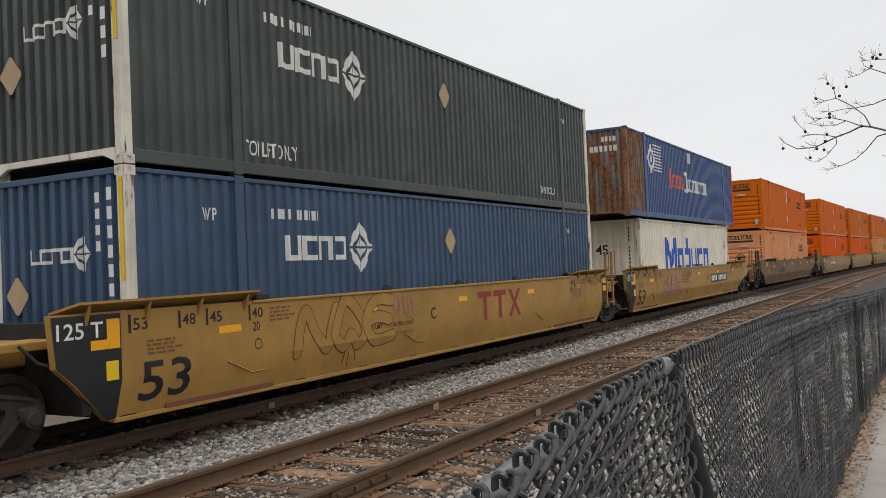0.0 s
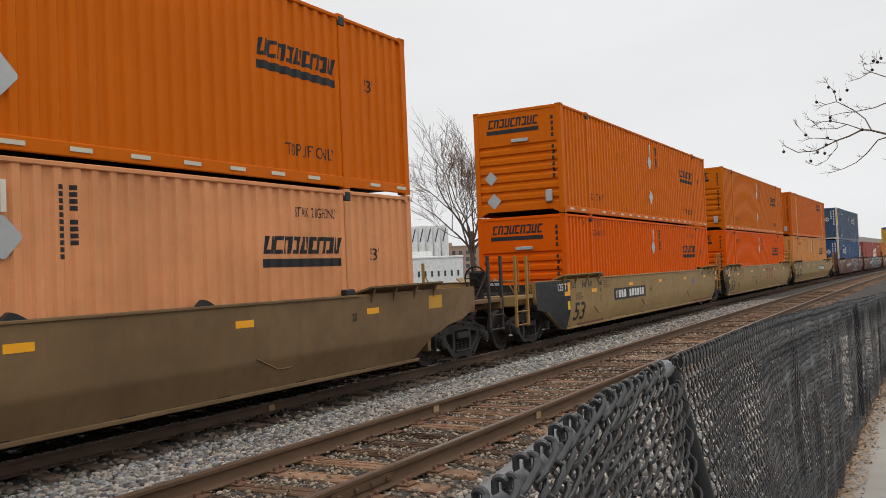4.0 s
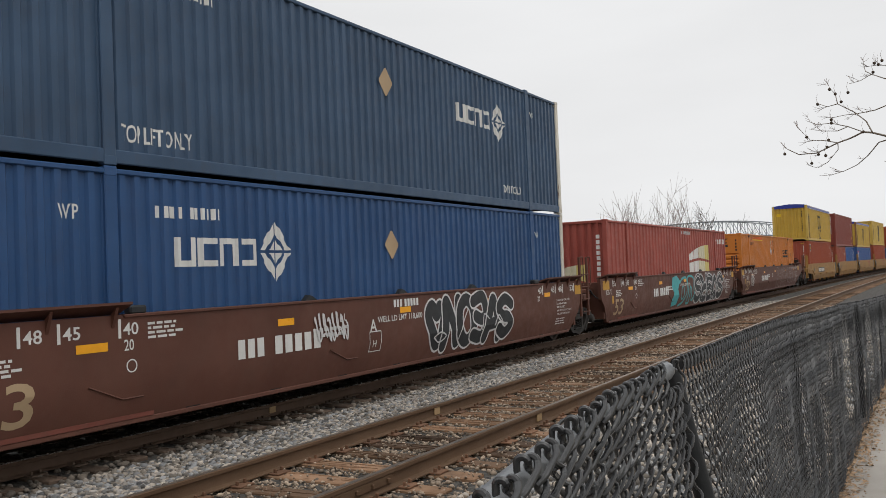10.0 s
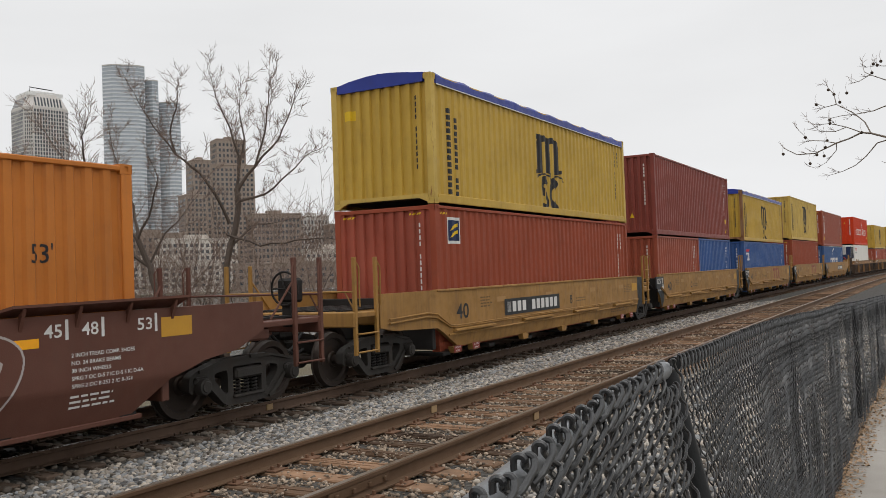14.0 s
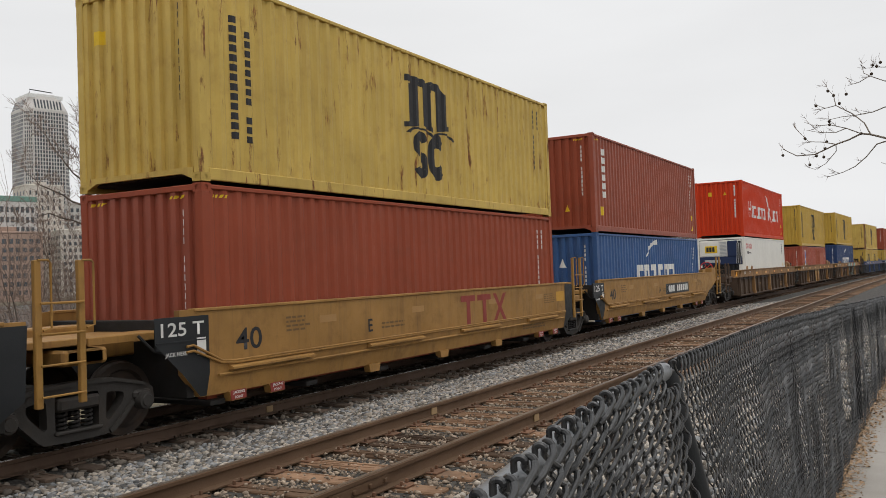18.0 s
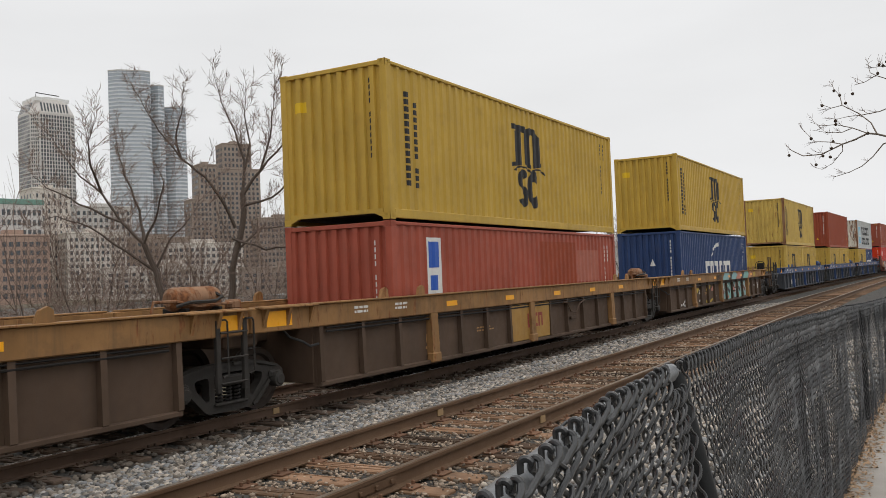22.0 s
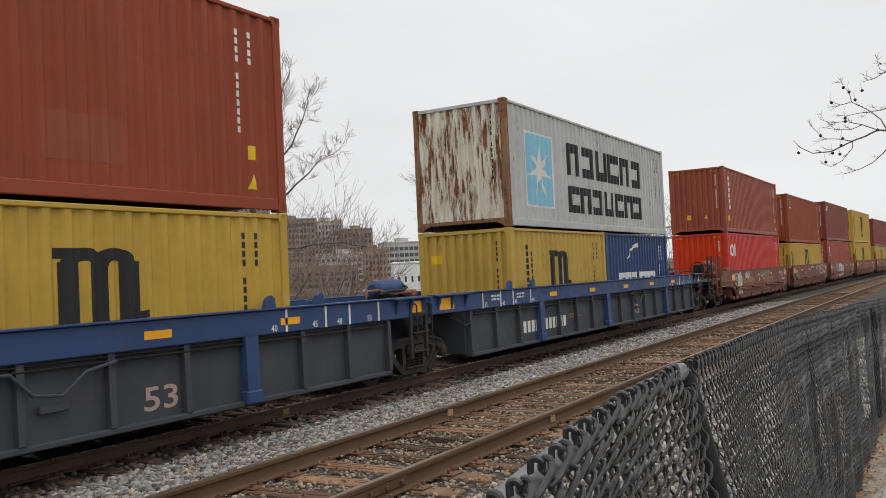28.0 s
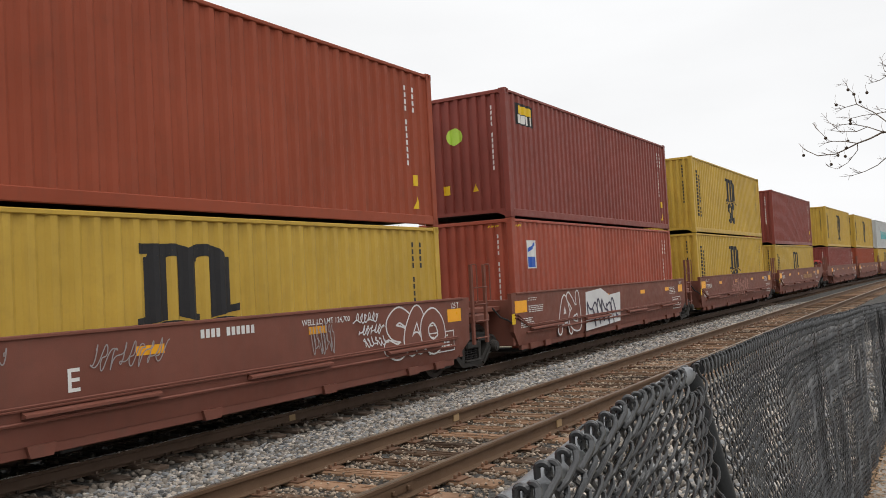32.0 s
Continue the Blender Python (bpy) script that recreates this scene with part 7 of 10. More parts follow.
def reefer(s, z):
    ob, fs, ff = container("shipping_container", "off-white refrigerated container with its cooling unit", FT40, HC, REEFER_WHITE, pitch=0.5, depth=0.006, group=SHIP, end_mat=END_BLACK)
    MOVERS.append((ob, s, 0.0, z))
    a = FT40 / 2
    u = Build()
    u.box(-a - 0.015, -a + 0.05, -1.06, 1.06, 1.92, 2.76, 0.02)
    part("cooling_unit", u, REEFER_WHITE, ob, "white cooling unit on the front")
    part("cooling_frame", Build().box(-a - 0.03, -a + 0.1, -1.06, 1.06, 1.50, 1.92, 0.03), PAINT_NAVY, ob, "navy steel frame")
    for q in (-1.0, 1.0):
        part("frame_leg", Build().box(-a - 0.012, -a + 0.06, q - 0.10, q + 0.10, 0.2, 1.5, 0.02), REEFER_WHITE, ob, "white frame leg")
    part("compressor", Build().lathe([(0, -0.16), (0.12, -0.16), (0.14, -0.1), (0.14, 0.12), (0, 0.12)], (-a + 0.05, -0.45, 0.5), "z", 14).box(-a - 0.01, -a + 0.1, -0.8, -0.1, 0.22, 0.34, 0.02), PAINT_NAVY, ob, "navy compressor")
    part("control_box", Build().box(-a - 0.06, -a, -0.86, -0.36, 1.92, 2.72, 0.03), PAINT_NAVY, ob, "navy control cabinet")
    part("open_bay", Build().box(-a - 0.02, -a, -1.04, -0.88, 1.58, 2.7, 0.02), END_BLACK, ob, "dark equipment bay")
    for k in range(5):
        part("equipment_pipe", Build().tube([(-a - 0.07, -0.80 - 0.05 * k, 1.55), (-a - 0.08, -0.84 - 0.05 * k, 2.0 + 0.1 * (k % 2)), (-a - 0.07, -0.86 - 0.04 * k, 2.6)], 0.018, 6), STEEL_FRAME if k % 2 else PAINT_SILVER, ob)
    grille = Build()
    for i in range(10):
        grille.box(-a - 0.03, -a - 0.01, -0.32, 0.02, 1.98 + i * 0.072, 2.02 + i * 0.072)
    part("vent_grille", grille, PAINT_SILVER, ob)
    part("access_panel", Build().box(-a - 0.035, -a, 0.1, 0.98, 1.96, 2.72, 0.02), REEFER_WHITE, ob)
    part("sign", Build().box(-a - 0.05, -a - 0.036, 0.15, 0.77, 2.12, 2.48, 0.004), PAINT_YELLOW, ob, "yellow sign with dark bars")
    part("sign_bar", Build().box(-a - 0.056, -a - 0.049, 0.28, 0.4, 2.18, 2.42).box(-a - 0.056, -a - 0.049, 0.43, 0.55, 2.18, 2.42).box(-a - 0.056, -a - 0.049, 0.58, 0.7, 2.18, 2.42), PAINT_BLACK, ob)
    fan = Build().lathe([(0.0, -0.03), (0.10, -0.03), (0.12, 0.0), (0.30, 0.0), (0.32, -0.05), (0.36, -0.05), (0.36, 0.05)], (-a - 0.02, 0.1, 1.12), "x", 20)
    part("name_plate", Build().box(-a - 0.04, -a - 0.031, 0.0, 0.8, 1.62, 1.76, 0.003), PAINT_SILVER, ob, "grey plate on the frame")
    part("fan", fan, STEEL_DARK, ob, "dark condenser fan")
    part("cable_coil", Build().tube([(-a - 0.02, -0.9 + 0.14 * math.cos(k * 0.8), 1.0 + 0.2 * math.sin(k * 0.8)) for k in range(24)], 0.02, 6), STEEL_DARK, ob)
    fs.mark(ob, "emblem", [q for i in range(5) for q in ring(0.14 + i * 0.30, 0.14, 0.14, 0.06, 12, 0.9)], -5.6, 2.28, PAINT_RED, "row of red rings")
    fs.mark(ob, "emblem", blocks(0, 0, 3, 0.16, 0.15) + [rect(0.55, 1.1, 0.02, 0.08)], -5.45, 2.02, PAINT_BLACK)
    fs.mark(ob, "number_marking", column(5.2, 2.5, 5, 0.2, 0.1) + blocks(5.0, 2.56, 5, 0.08, 0.07), 0, 0, PAINT_BLACK)
    fs.mark(ob, "warning_triangle", [[(0, 0), (0.16, 0), (0.08, 0.2)], [(0.25, 0), (0.41, 0), (0.33, 0.2)]], 5.3, 1.3, PAINT_YELLOW)
    fs.mark(ob, "placard", [rect(0, 0.14, 0, 0.22)], 5.45, 0.75, PAINT_BLACK)
    return ob


reefer(292.1, ZR)
rb, bs, bf = load(boxed("shipping_container", "signal red container with white word bars", FT40, HC, RED, group=SHIP, low=False), 292.1, ZR + HC + 0.02)
bs.mark(rb, "emblem", [rect(0, 0.18, 0, 0.85), rect(0.5, 0.68, 0, 0.85), rect(0.18, 0.5, 0.38, 0.5)] + hooks(0.9, 0, 6, 0.66, 0.64, 0.8, 0.0, 0.26, 2) + hooks(6.9, 0, 3, 0.68, 0.66, 0.8, 0.0, 0.26), -4.5, 1.05, PAINT_WHITE, "white word bars")
bs.mark(rb, "emblem", [[(0.0, 1.15), (0.5, 0.95), (0.95, 0.45), (1.45, 0.42), (1.0, 0.2), (1.75, -0.5), (1.1, -0.15), (0.85, -0.05), (0.5, -0.55), (0.55, 0.05), (0.8, 0.35), (0.4, 0.75)]], 0.55, 1.35, PAINT_WHITE, "white flag emblem")
bf.mark(rb, "number_marking", column(0.0, 1.7, 12, 0.09, 0.142, 0.72, skip=(4,)), 0.78, 0.95, PAINT_WHITE)
car, side = ribbed_car("grimy ochre ribbed well car with clean panels", OCHRE_DIRTY, PANEL_BROWN, GF, 311.75, odd_panel=6, fig=(-5.25, 0.36))
fb, bs, bf = load(boxed("shipping_container", "patched brick-red container with a tall white emblem strip", FT40, STD, OXIDE_BRIGHT, stick=False, group=SHIP), 311.75, ZR)
bs.mark(fb, "emblem", [rect(0, 0.55, 0, 1.75)], -4.85, 0.55, PAINT_WHITE)
bs.mark(fb, "emblem", [rect(0, 0.45, 0, 0.5)] + column(0.1, -0.15, 3, 0.25, 0.38, 0.75), -4.8, 1.72, PAINT_BLUE, "blue emblem and bars on a white strip", lift=0.008)
bs.mark(fb, "paint_patch", [rect(0, 2.3, 0.0, 2.0)], 0.6, 0.3, OXIDE, "darker repainted patch", lift=0.003)
bs.mark(fb, "paint_patch", [rect(0, 1.6, 0.0, 0.85)], 3.0, 1.25, surface("pale_red_patch", (0.38, 0.125, 0.085), 0.6), "lighter repainted patch", lift=0.003)
load(mustard("shipping_container", "mustard container with black emblem", FT40, HC, MSC_YELLOW, group=SHIP), 311.75, ZR + STD + 0.02)
car, side = ribbed_car("grimy ribbed well car with teal and orange graffiti", OCHRE_DIRTY, PANEL_BROWN, GF, 331.45, rear_end=True, fig=(0.67, 0.34))
PAINT_MINT = plain("mint_spray", (0.20, 0.42, 0.38), 0.6)
PAINT_ROSE = plain("rose_spray", (0.50, 0.20, 0.15), 0.6)
PAINT_UMBER = plain("umber_spray", (0.14, 0.06, 0.035), 0.6)
upper = Face("graffchord", (0, -1.44, 0), (1, 0, 0))
step = 16.8 / 15
for k in range(7, 12):
    # each recessed panel carries its own patch of mint under dark and white edges
    u0, u1 = -8.44 + k * step + 0.05, -8.44 + (k + 1) * step - 0.05
    recess = Face(("graffpanel", k), (0, -1.332, 0), (1, 0, 0))
    recess.mark(car, "graffiti", [[(u0, 0.18), (u1, 0.18 + 0.04 * (k % 2)), (u1, 0.90), (u0 + 0.1 * (k % 3), 0.90)]], 0, 0, (PAINT_MINT, PAINT_AQUA)[k % 2], "mint green sprayed ground", lift=0.003)
    recess.mark(car, "graffiti", ribbon(smooth_line([(u0 + 0.1, 0.25), (u0 + 0.4, 0.62), (u0 + 0.75, 0.5), (u1 - 0.08, 0.86)]), 0.16, 0.5), 0, 0, (PAINT_CHAR, PAINT_ROSE, PAINT_CHAR, PAINT_UMBER)[k % 4], "dark sprayed strokes", lift=0.005)
    recess.mark(car, "graffiti", [[(u0 + 0.15, 0.2), (u0 + 0.6, 0.22), (u0 + 0.35, 0.5)]], 0, 0, (PAINT_ROSE, PAINT_UMBER)[k % 2], "rust-red sprayed wedge", lift=0.0065)
    recess.mark(car, "graffiti", ribbon(smooth_line([(u0 + 0.05, 0.7), (u0 + 0.3, 0.84), (u0 + 0.7, 0.72), (u1 - 0.05, 0.4)]), 0.045, 0.4), 0, 0, PAINT_GRAFF, "white sprayed edge", lift=0.009)
for k, (u, w, m) in enumerate(((-0.35, 1.1, PAINT_AQUA), (0.9, 0.35, PAINT_CHAR), (1.35, 0.9, PAINT_AQUA), (2.4, 0.9, PAINT_ROSE), (3.4, 0.5, PAINT_CHAR), (3.9, 1.0, PAINT_MINT), (5.1, 0.6, PAINT_ROSE))):
    upper.mark(car, "graffiti", [[(u, 1.035), (u + w, 1.035), (u + w + 0.3, 1.2), (u + w + 0.12, 1.34), (u + 0.38, 1.34), (u + 0.12, 1.2)]], 0, 0, m, "sprayed letter shapes", lift=0.003 + 0.0008 * (k % 3))
graffiti(car, upper, 22, -1.6, 1.06, 1.1, 0.24, PAINT_CHAR, 6, 0.03)
# yellow leaves and pale pebbles sprayed on the bare panels
for u, v, w, h, m in ((-4.9, 0.6, 0.75, 0.22, PAINT_LEMON), (-3.0, 0.68, 0.8, 0.2, PAINT_LEMON), (-2.1, 0.66, 0.7, 0.2, PAINT_ROSE), (-3.05, 0.2, 0.4, 0.14, PAINT_LEMON), (-2.4, 0.2, 0.5, 0.12, PAINT_LEMON), (5.2, 0.55, 0.7, 0.25, PAINT_LEMON), (5.3, 0.2, 0.5, 0.3, PAINT_LEMON), (6.3, 0.6, 0.3, 0.14, PAINT_LEMON)):
    Face("graffleaf", (0, -1.332, 0), (1, 0, 0)).mark(car, "graffiti", [[(u + w / 2 + w / 2 * math.cos(a * 0.45), v + h / 2 + h / 2 * math.sin(a * 0.45) + 0.1 * w * math.cos(a * 0.45)) for a in range(14)]], 0, 0, m, "sprayed leaf shape", lift=0.005)
rng = random.Random(31)
side_patch = Face("graffleaf", (0, -1.332, 0), (1, 0, 0))
side_patch.mark(car, "paint_patch", [rect(0, 0.4, 0, 0.3)], 7.35, 0.42, PAINT_AMBER, "dull amber patch", lift=0.004)
upper.mark(car, "graffiti", [[(0.3 * math.cos(a * 0.45), 0.11 * math.sin(a * 0.45)) for a in range(14)]], 6.6, 1.18, PAINT_LEMON, "sprayed leaf shape", lift=0.004)
for u, v in ((6.95, 0.62), (7.85, 0.5), (7.9, 0.6), (7.82, 0.7), (-6.75, 0.28), (-6.5, 0.3), (-6.35, 0.38), (-6.3, 0.24), (-6.2, 0.42), (-4.1, 0.32), (-3.95, 0.36), (-4.05, 0.62), (-3.9, 0.66), (-4.0, 0.72), (-1.55, 0.28), (-1.45, 0.36), (-1.4, 0.26), (-1.35, 0.4)):
    Face("graffleaf", (0, -1.332, 0), (1, 0, 0)).mark(car, "graffiti", [[(u + 0.10 * math.cos(a * 0.63), v + 0.045 * math.sin(a * 0.63)) for a in range(10)]], 0, 0, PAINT_GRAFF, "pale sprayed pebble shape", lift=0.006 + 0.0004 * rng.random())
swoosh_blue("dark blue container with a white sweeping emblem", FT40, HC, BLUE_DARK, 331.45, ZR)
load(mustard("shipping_container", "mustard container with black emblem", FT40, HC, MSC_YELLOW, group=SHIP), 331.45, ZR + HC + 0.02)

# blue ribbed set
GG = "blue ribbed well car set"
ribbed_car("blue and slate grey ribbed well car", CAR_BLUE, PANEL_GREY, GG, 355.45, front_end=True, number=-5.9)
for dx in (-3.06, 3.06):
    load(mustard("shipping_container", "yellow 20-foot container with black emblem", FT20, STD, MSC_BRIGHT, group=SHIP, post=MSC_RUSTY), 355.45, ZR, dx)
load(mustard("shipping_container", "rust-speckled yellow container with rusty posts", FT40, HC, MSC_RUSTY, group=SHIP, post=RUST_POST), 355.45, ZR + STD + 0.02)
ribbed_car("blue and slate grey ribbed well car", CAR_BLUE, PANEL_GREY, GG, 375.4)
for dx, m in ((-3.06, MSC_BRIGHT), (3.06, MSC_YELLOW)):
    load(mustard("shipping_container", "yellow 20-foot container with black emblem", FT20, STD, m, group=SHIP), 375.4, ZR, dx)
tx, bs, bf = load(boxed("shipping_container", "oxide red container with scuffed side", FT40, HC, OXIDE, group=SHIP), 375.4, ZR + STD + 0.02)
bf.mark(tx, "emblem", blocks(0, 0, 3, 0.24, 0.22, 0.7), -1.0, 2.45, PAINT_WHITE, "small white word bars")
bs.mark(tx, "paint_patch", [rect(0, 1.1, 0, 0.55)], 2.1, 0.45, OXIDE_BROWN, "dark repainted patch", lift=0.003)
ribbed_car("blue and slate grey ribbed well car with white scrawl", CAR_BLUE, PANEL_GREY, GG, 395.1, rear_end=True, number=-5.9, fig=(1.81, 0.32))
load(mustard("shipping_container", "yellow 20-foot container with black emblem", FT20, STD, MSC_BRIGHT, group=SHIP, post=MSC_BRIGHT), 395.1, ZR, -3.06)
swoosh_blue("dark blue 20-foot container with a white emblem", FT20, STD, BLUE_DARK, 395.1, ZR, 3.06)
gr, bs, bf = load(container("shipping_container", "pale grey container with a rust-eaten front", FT40, HC, GREY_RUST, post=RUST_POST, end_mat=GREY_RUSTED, rear_post=GREY_RUST, group=SHIP), 395.1, ZR + STD + 0.02)
bs.mark(gr, "emblem", [rect(0, 1.66, 0, 1.8)], -5.1, 0.49, PAINT_WHITE)
bs.mark(gr, "emblem", [rect(0, 1.56, 0, 1.7)], -5.05, 0.54, PAINT_SKY, "light blue square", lift=0.007)
star = []
for i in range(14):
    r = 0.72 if i % 2 == 0 else 0.2
    star.append((r * math.sin(math.tau * i / 14), r * math.cos(math.tau * i / 14)))
bs.mark(gr, "emblem", [[star[i], star[(i + 1) % 14], (0, 0)] for i in range(14)], -4.27, 1.39, PAINT_WHITE, "white seven-pointed star", lift=0.010)
bs.mark(gr, "emblem", hooks(0, 0, 6, 1.04, 0.84, 0.86, 0.0, 0.30, 2), -2.5, 1.43, PAINT_BLACK, "black word bars")
bs.mark(gr, "emblem", hooks(0, 0, 7, 0.89, 0.70, 0.86, 0.0, 0.30, 1), -2.5, 0.45, PAINT_BLACK, "black word bars")
serial(bs, gr, PAINT_BLACK, bf)

# red-brown set
GH = "red-brown well car set"
car, side = ledge_car("red-brown well car with white graffiti", BROWN_H, GH, 416.52, front_end=True, black=False, letter=("A", -1.0), number=-5.1, ink=PAINT_WHITE)
graffiti(car, side, 30, -5.6, 0.3, 0.9, 1.0, PAINT_GRAFF, 9, 0.035, 2)
graffiti(car, side, 31, -4.1, 0.95, 1.1, 0.35, PAINT_GRAFF, 6, 0.035)
graffiti(car, side, 32, -0.9, 1.02, 2.7, 0.26, PAINT_MIST, 9, 0.02, 2)
side.text(car, "WELL LD LMT 124900", -0.5, 0.97, 0.12, PAINT_WHITE, width=1.3, lift=0.006)
side.text(car, "H", -1.02, 0.42, 0.14, PAINT_WHITE, lift=0.006)
side.mark(car, "stencil", [rect(-1.12, -0.77, 0.34, 0.355), rect(-1.12, -0.77, 0.66, 0.675), rect(-1.12, -1.105, 0.34, 0.675), rect(-0.785, -0.77, 0.34, 0.675)] + lines(-1.06, 0.6, 1, 0.25), 0, 0, PAINT_WHITE, lift=0.006)
side.mark(car, "emblem", hooks(0, 0, 4, 0.64, 0.36, 0.88, 0.14, 0.26, 3), -0.1, 0.57, PAINT_GOLD, "slanted gold emblem bars")
side.mark(car, "emblem", [[(0.0, 0.0), (2.3, 0.03), (2.5, 0.09), (0.25, 0.07), (0.5, 0.14), (0.32, 0.14)], [(0.5, -0.09), (2.1, -0.05), (2.2, -0.01), (0.7, -0.04)]], -0.4, 0.42, PAINT_GOLD, "gold underlines of the emblem")
cr, bs, bf = load(boxed("shipping_container", "crimson container with a white emblem", FT40, HC, CRIMSON, haz=True, group=SHIP, end_mat=RED), 416.52, ZR)
bs.mark(cr, "emblem", ring(0.25, 0.29, 0.29, 0.11, 16, 0.85, 0.7, 5.6) + [[(0.48, 0.03), (0.60, 0.03), (0.80, 0.58), (0.68, 0.58)], rect(0.78, 0.93, 0.03, 0.58)], -5.5, 1.82, PAINT_WHITE, "white rounded emblem")
column_word("brown-red container with white word bars set downwards", HC, OXIDE_BROWN, 416.52, ZR + HC + 0.02)
car, side = ledge_car("red-brown well car with white scrawl", BROWN_H, GH, 432.15, black=False, letter=("E", -2.1), ink=PAINT_WHITE)
side.text(car, "WELL LD LMT 124,700", 1.75, 1.16, 0.12, PAINT_WHITE, width=1.15, lift=0.006)
side.mark(car, "number_marking", blocks(0, 0, 4, 0.09, 0.11, 0.7) + blocks(0.45, 0, 6, 0.09, 0.11, 0.7), -0.2, 1.16, PAINT_WHITE, lift=0.006)
for k, (u, v, w, h, m, loops) in enumerate(((-4.85, 1.14, 0.6, 0.14, PAINT_MIST, 6), (-3.2, 1.1, 0.45, 0.2, PAINT_MIST, 5), (-1.9, 0.92, 1.2, 0.3, PAINT_MIST, 8), (1.9, 0.72, 0.6, 0.5, PAINT_MIST, 7))):
    graffiti(car, side, 60 + k, u, v, w, h, m, loops, 0.014)
for k in range(3):
    graffiti(car, side, 33 + 40 * k, 2.95 + 0.12 * k, 1.12 - 0.2 * k, 0.75, 0.16, PAINT_GRAFF, 6, 0.02)
throw_up(car, side, 34, "sho", 3.85, 0.42, 1.9, 0.88, PAINT_GRAFF, BROWN_H, 0.24, 0.03, None, None, "white bubble graffiti outlines")
graffiti(car, side, 35, -5.5, 0.6, 0.95, 0.34, PAINT_MIST, 5, 0.02)
load(mustard("shipping_container", "mustard container with black emblem", FT40, STD, MSC_YELLOW, group=SHIP, emblem=True), 432.15, ZR)
ob, bs, bf = load(boxed("shipping_container", "oxide red container with a small blue emblem", FT40, HC, OXIDE, haz=True, group=SHIP, low=False), 432.15, ZR + STD + 0.02)
bs.mark(ob, "emblem", [rect(0, 0.5, 0, 0.55)], -5.5, 2.05, PAINT_WHITE)
bs.mark(ob, "emblem", [rect(0, 0.42, 0, 0.45)], -5.46, 2.12, PAINT_NAVY, "small blue emblem", lift=0.008)
for v in (0.06, 0.22):
    bs.mark(ob, "emblem_stripe", [[(0.06, v), (0.12, v + 0.1), (0.38, v + 0.17), (0.38, v + 0.09), (0.18, v + 0.05)]], -5.46, 2.12, PAINT_YELLOW, lift=0.012)
car, side = ledge_car("red-brown well car with a white sprayed block", BROWN_H, GH, 447.5, black=False, ink=PAINT_WHITE)
side.mark(car, "graffiti", [[(0, 0), (2.6, 0.1), (2.7, 0.9), (1.8, 0.85), (1.2, 1.05), (0.1, 0.98)]], -2.6, 0.27, PAINT_GRAFF, "white sprayed block", lift=0.006)
graffiti(car, side, 36, -2.5, 0.35, 2.4, 0.7, PAINT_DARKGRAFF, 6, 0.05)
throw_up(car, side, 37, "ar", -4.3, 0.3, 1.4, 0.95, PAINT_GRAFF, BROWN_H, 0.2, 0.04)
ob, bs, bf = load(boxed("shipping_container", "brick-red container with a small striped emblem", FT40, HC, OXIDE_BRIGHT, haz=True, group=SHIP), 447.5, ZR)
bs.mark(ob, "emblem", [rect(0, 0.5, 0, 0.65)], -5.35, 1.75, PAINT_WHITE)
bs.mark(ob, "emblem", [rect(0, 0.44, 0.0, 0.24), [(0, 0.3), (0.44, 0.5), (0.44, 0.58), (0, 0.4)]], -5.32, 1.78, PAINT_BLUE, lift=0.008)
ob, bs, bf = load(boxed("shipping_container", "maroon container with a round yellow-green sticker", FT40, HC, MAROON, group=SHIP), 447.5, ZR + HC + 0.02)
bs.mark(ob, "emblem", [rect(0, 0.9, 0, 0.5)], -5.5, 2.15, PAINT_BLACK)
bs.mark(ob, "emblem", [rect(0.1, 0.85, 0.25, 0.44)] , -5.5, 2.15, PAINT_YELLOW, lift=0.008)
bs.mark(ob, "emblem", blocks(0.08, 0.05, 4, 0.2, 0.2), -5.5, 2.13, PAINT_WHITE, lift=0.009)
bf.mark(ob, "round_sticker", ring(0, 0, 0.2, 0.199, 20), -0.15, 1.95, plain("lime_sticker", (0.42, 0.62, 0.08), 0.5), "round lime sticker")
car, side = ledge_car("red-brown well car with faint graffiti", BROWN_H, GH, 463.1, black=False, ink=PAINT_WHITE)
graffiti(car, side, 38, -2.0, 0.4, 3.6, 0.8, PAINT_PINK, 7, 0.04, 2)
load(mustard("shipping_container", "mustard container with black emblem", FT40, HC, MSC_YELLOW, group=SHIP), 463.1, ZR)
load(mustard("shipping_container", "mustard container with black emblem", FT40, HC, MSC_YELLOW, group=SHIP), 463.1, ZR + HC + 0.02)
ledge_car("red-brown well car with side ledges", BROWN_H, GH, 478.6, rear_end=True, black=False, letter=("B", 0.0), number=0.5, ink=PAINT_WHITE)
load(mustard("shipping_container", "mustard container with black emblem", FT40, STD, MSC_BRIGHT, group=SHIP), 478.6, ZR)
load(boxed("shipping_container", "maroon container with white number bars", FT40, HC, MAROON, group=SHIP), 478.6, ZR + STD + 0.02)

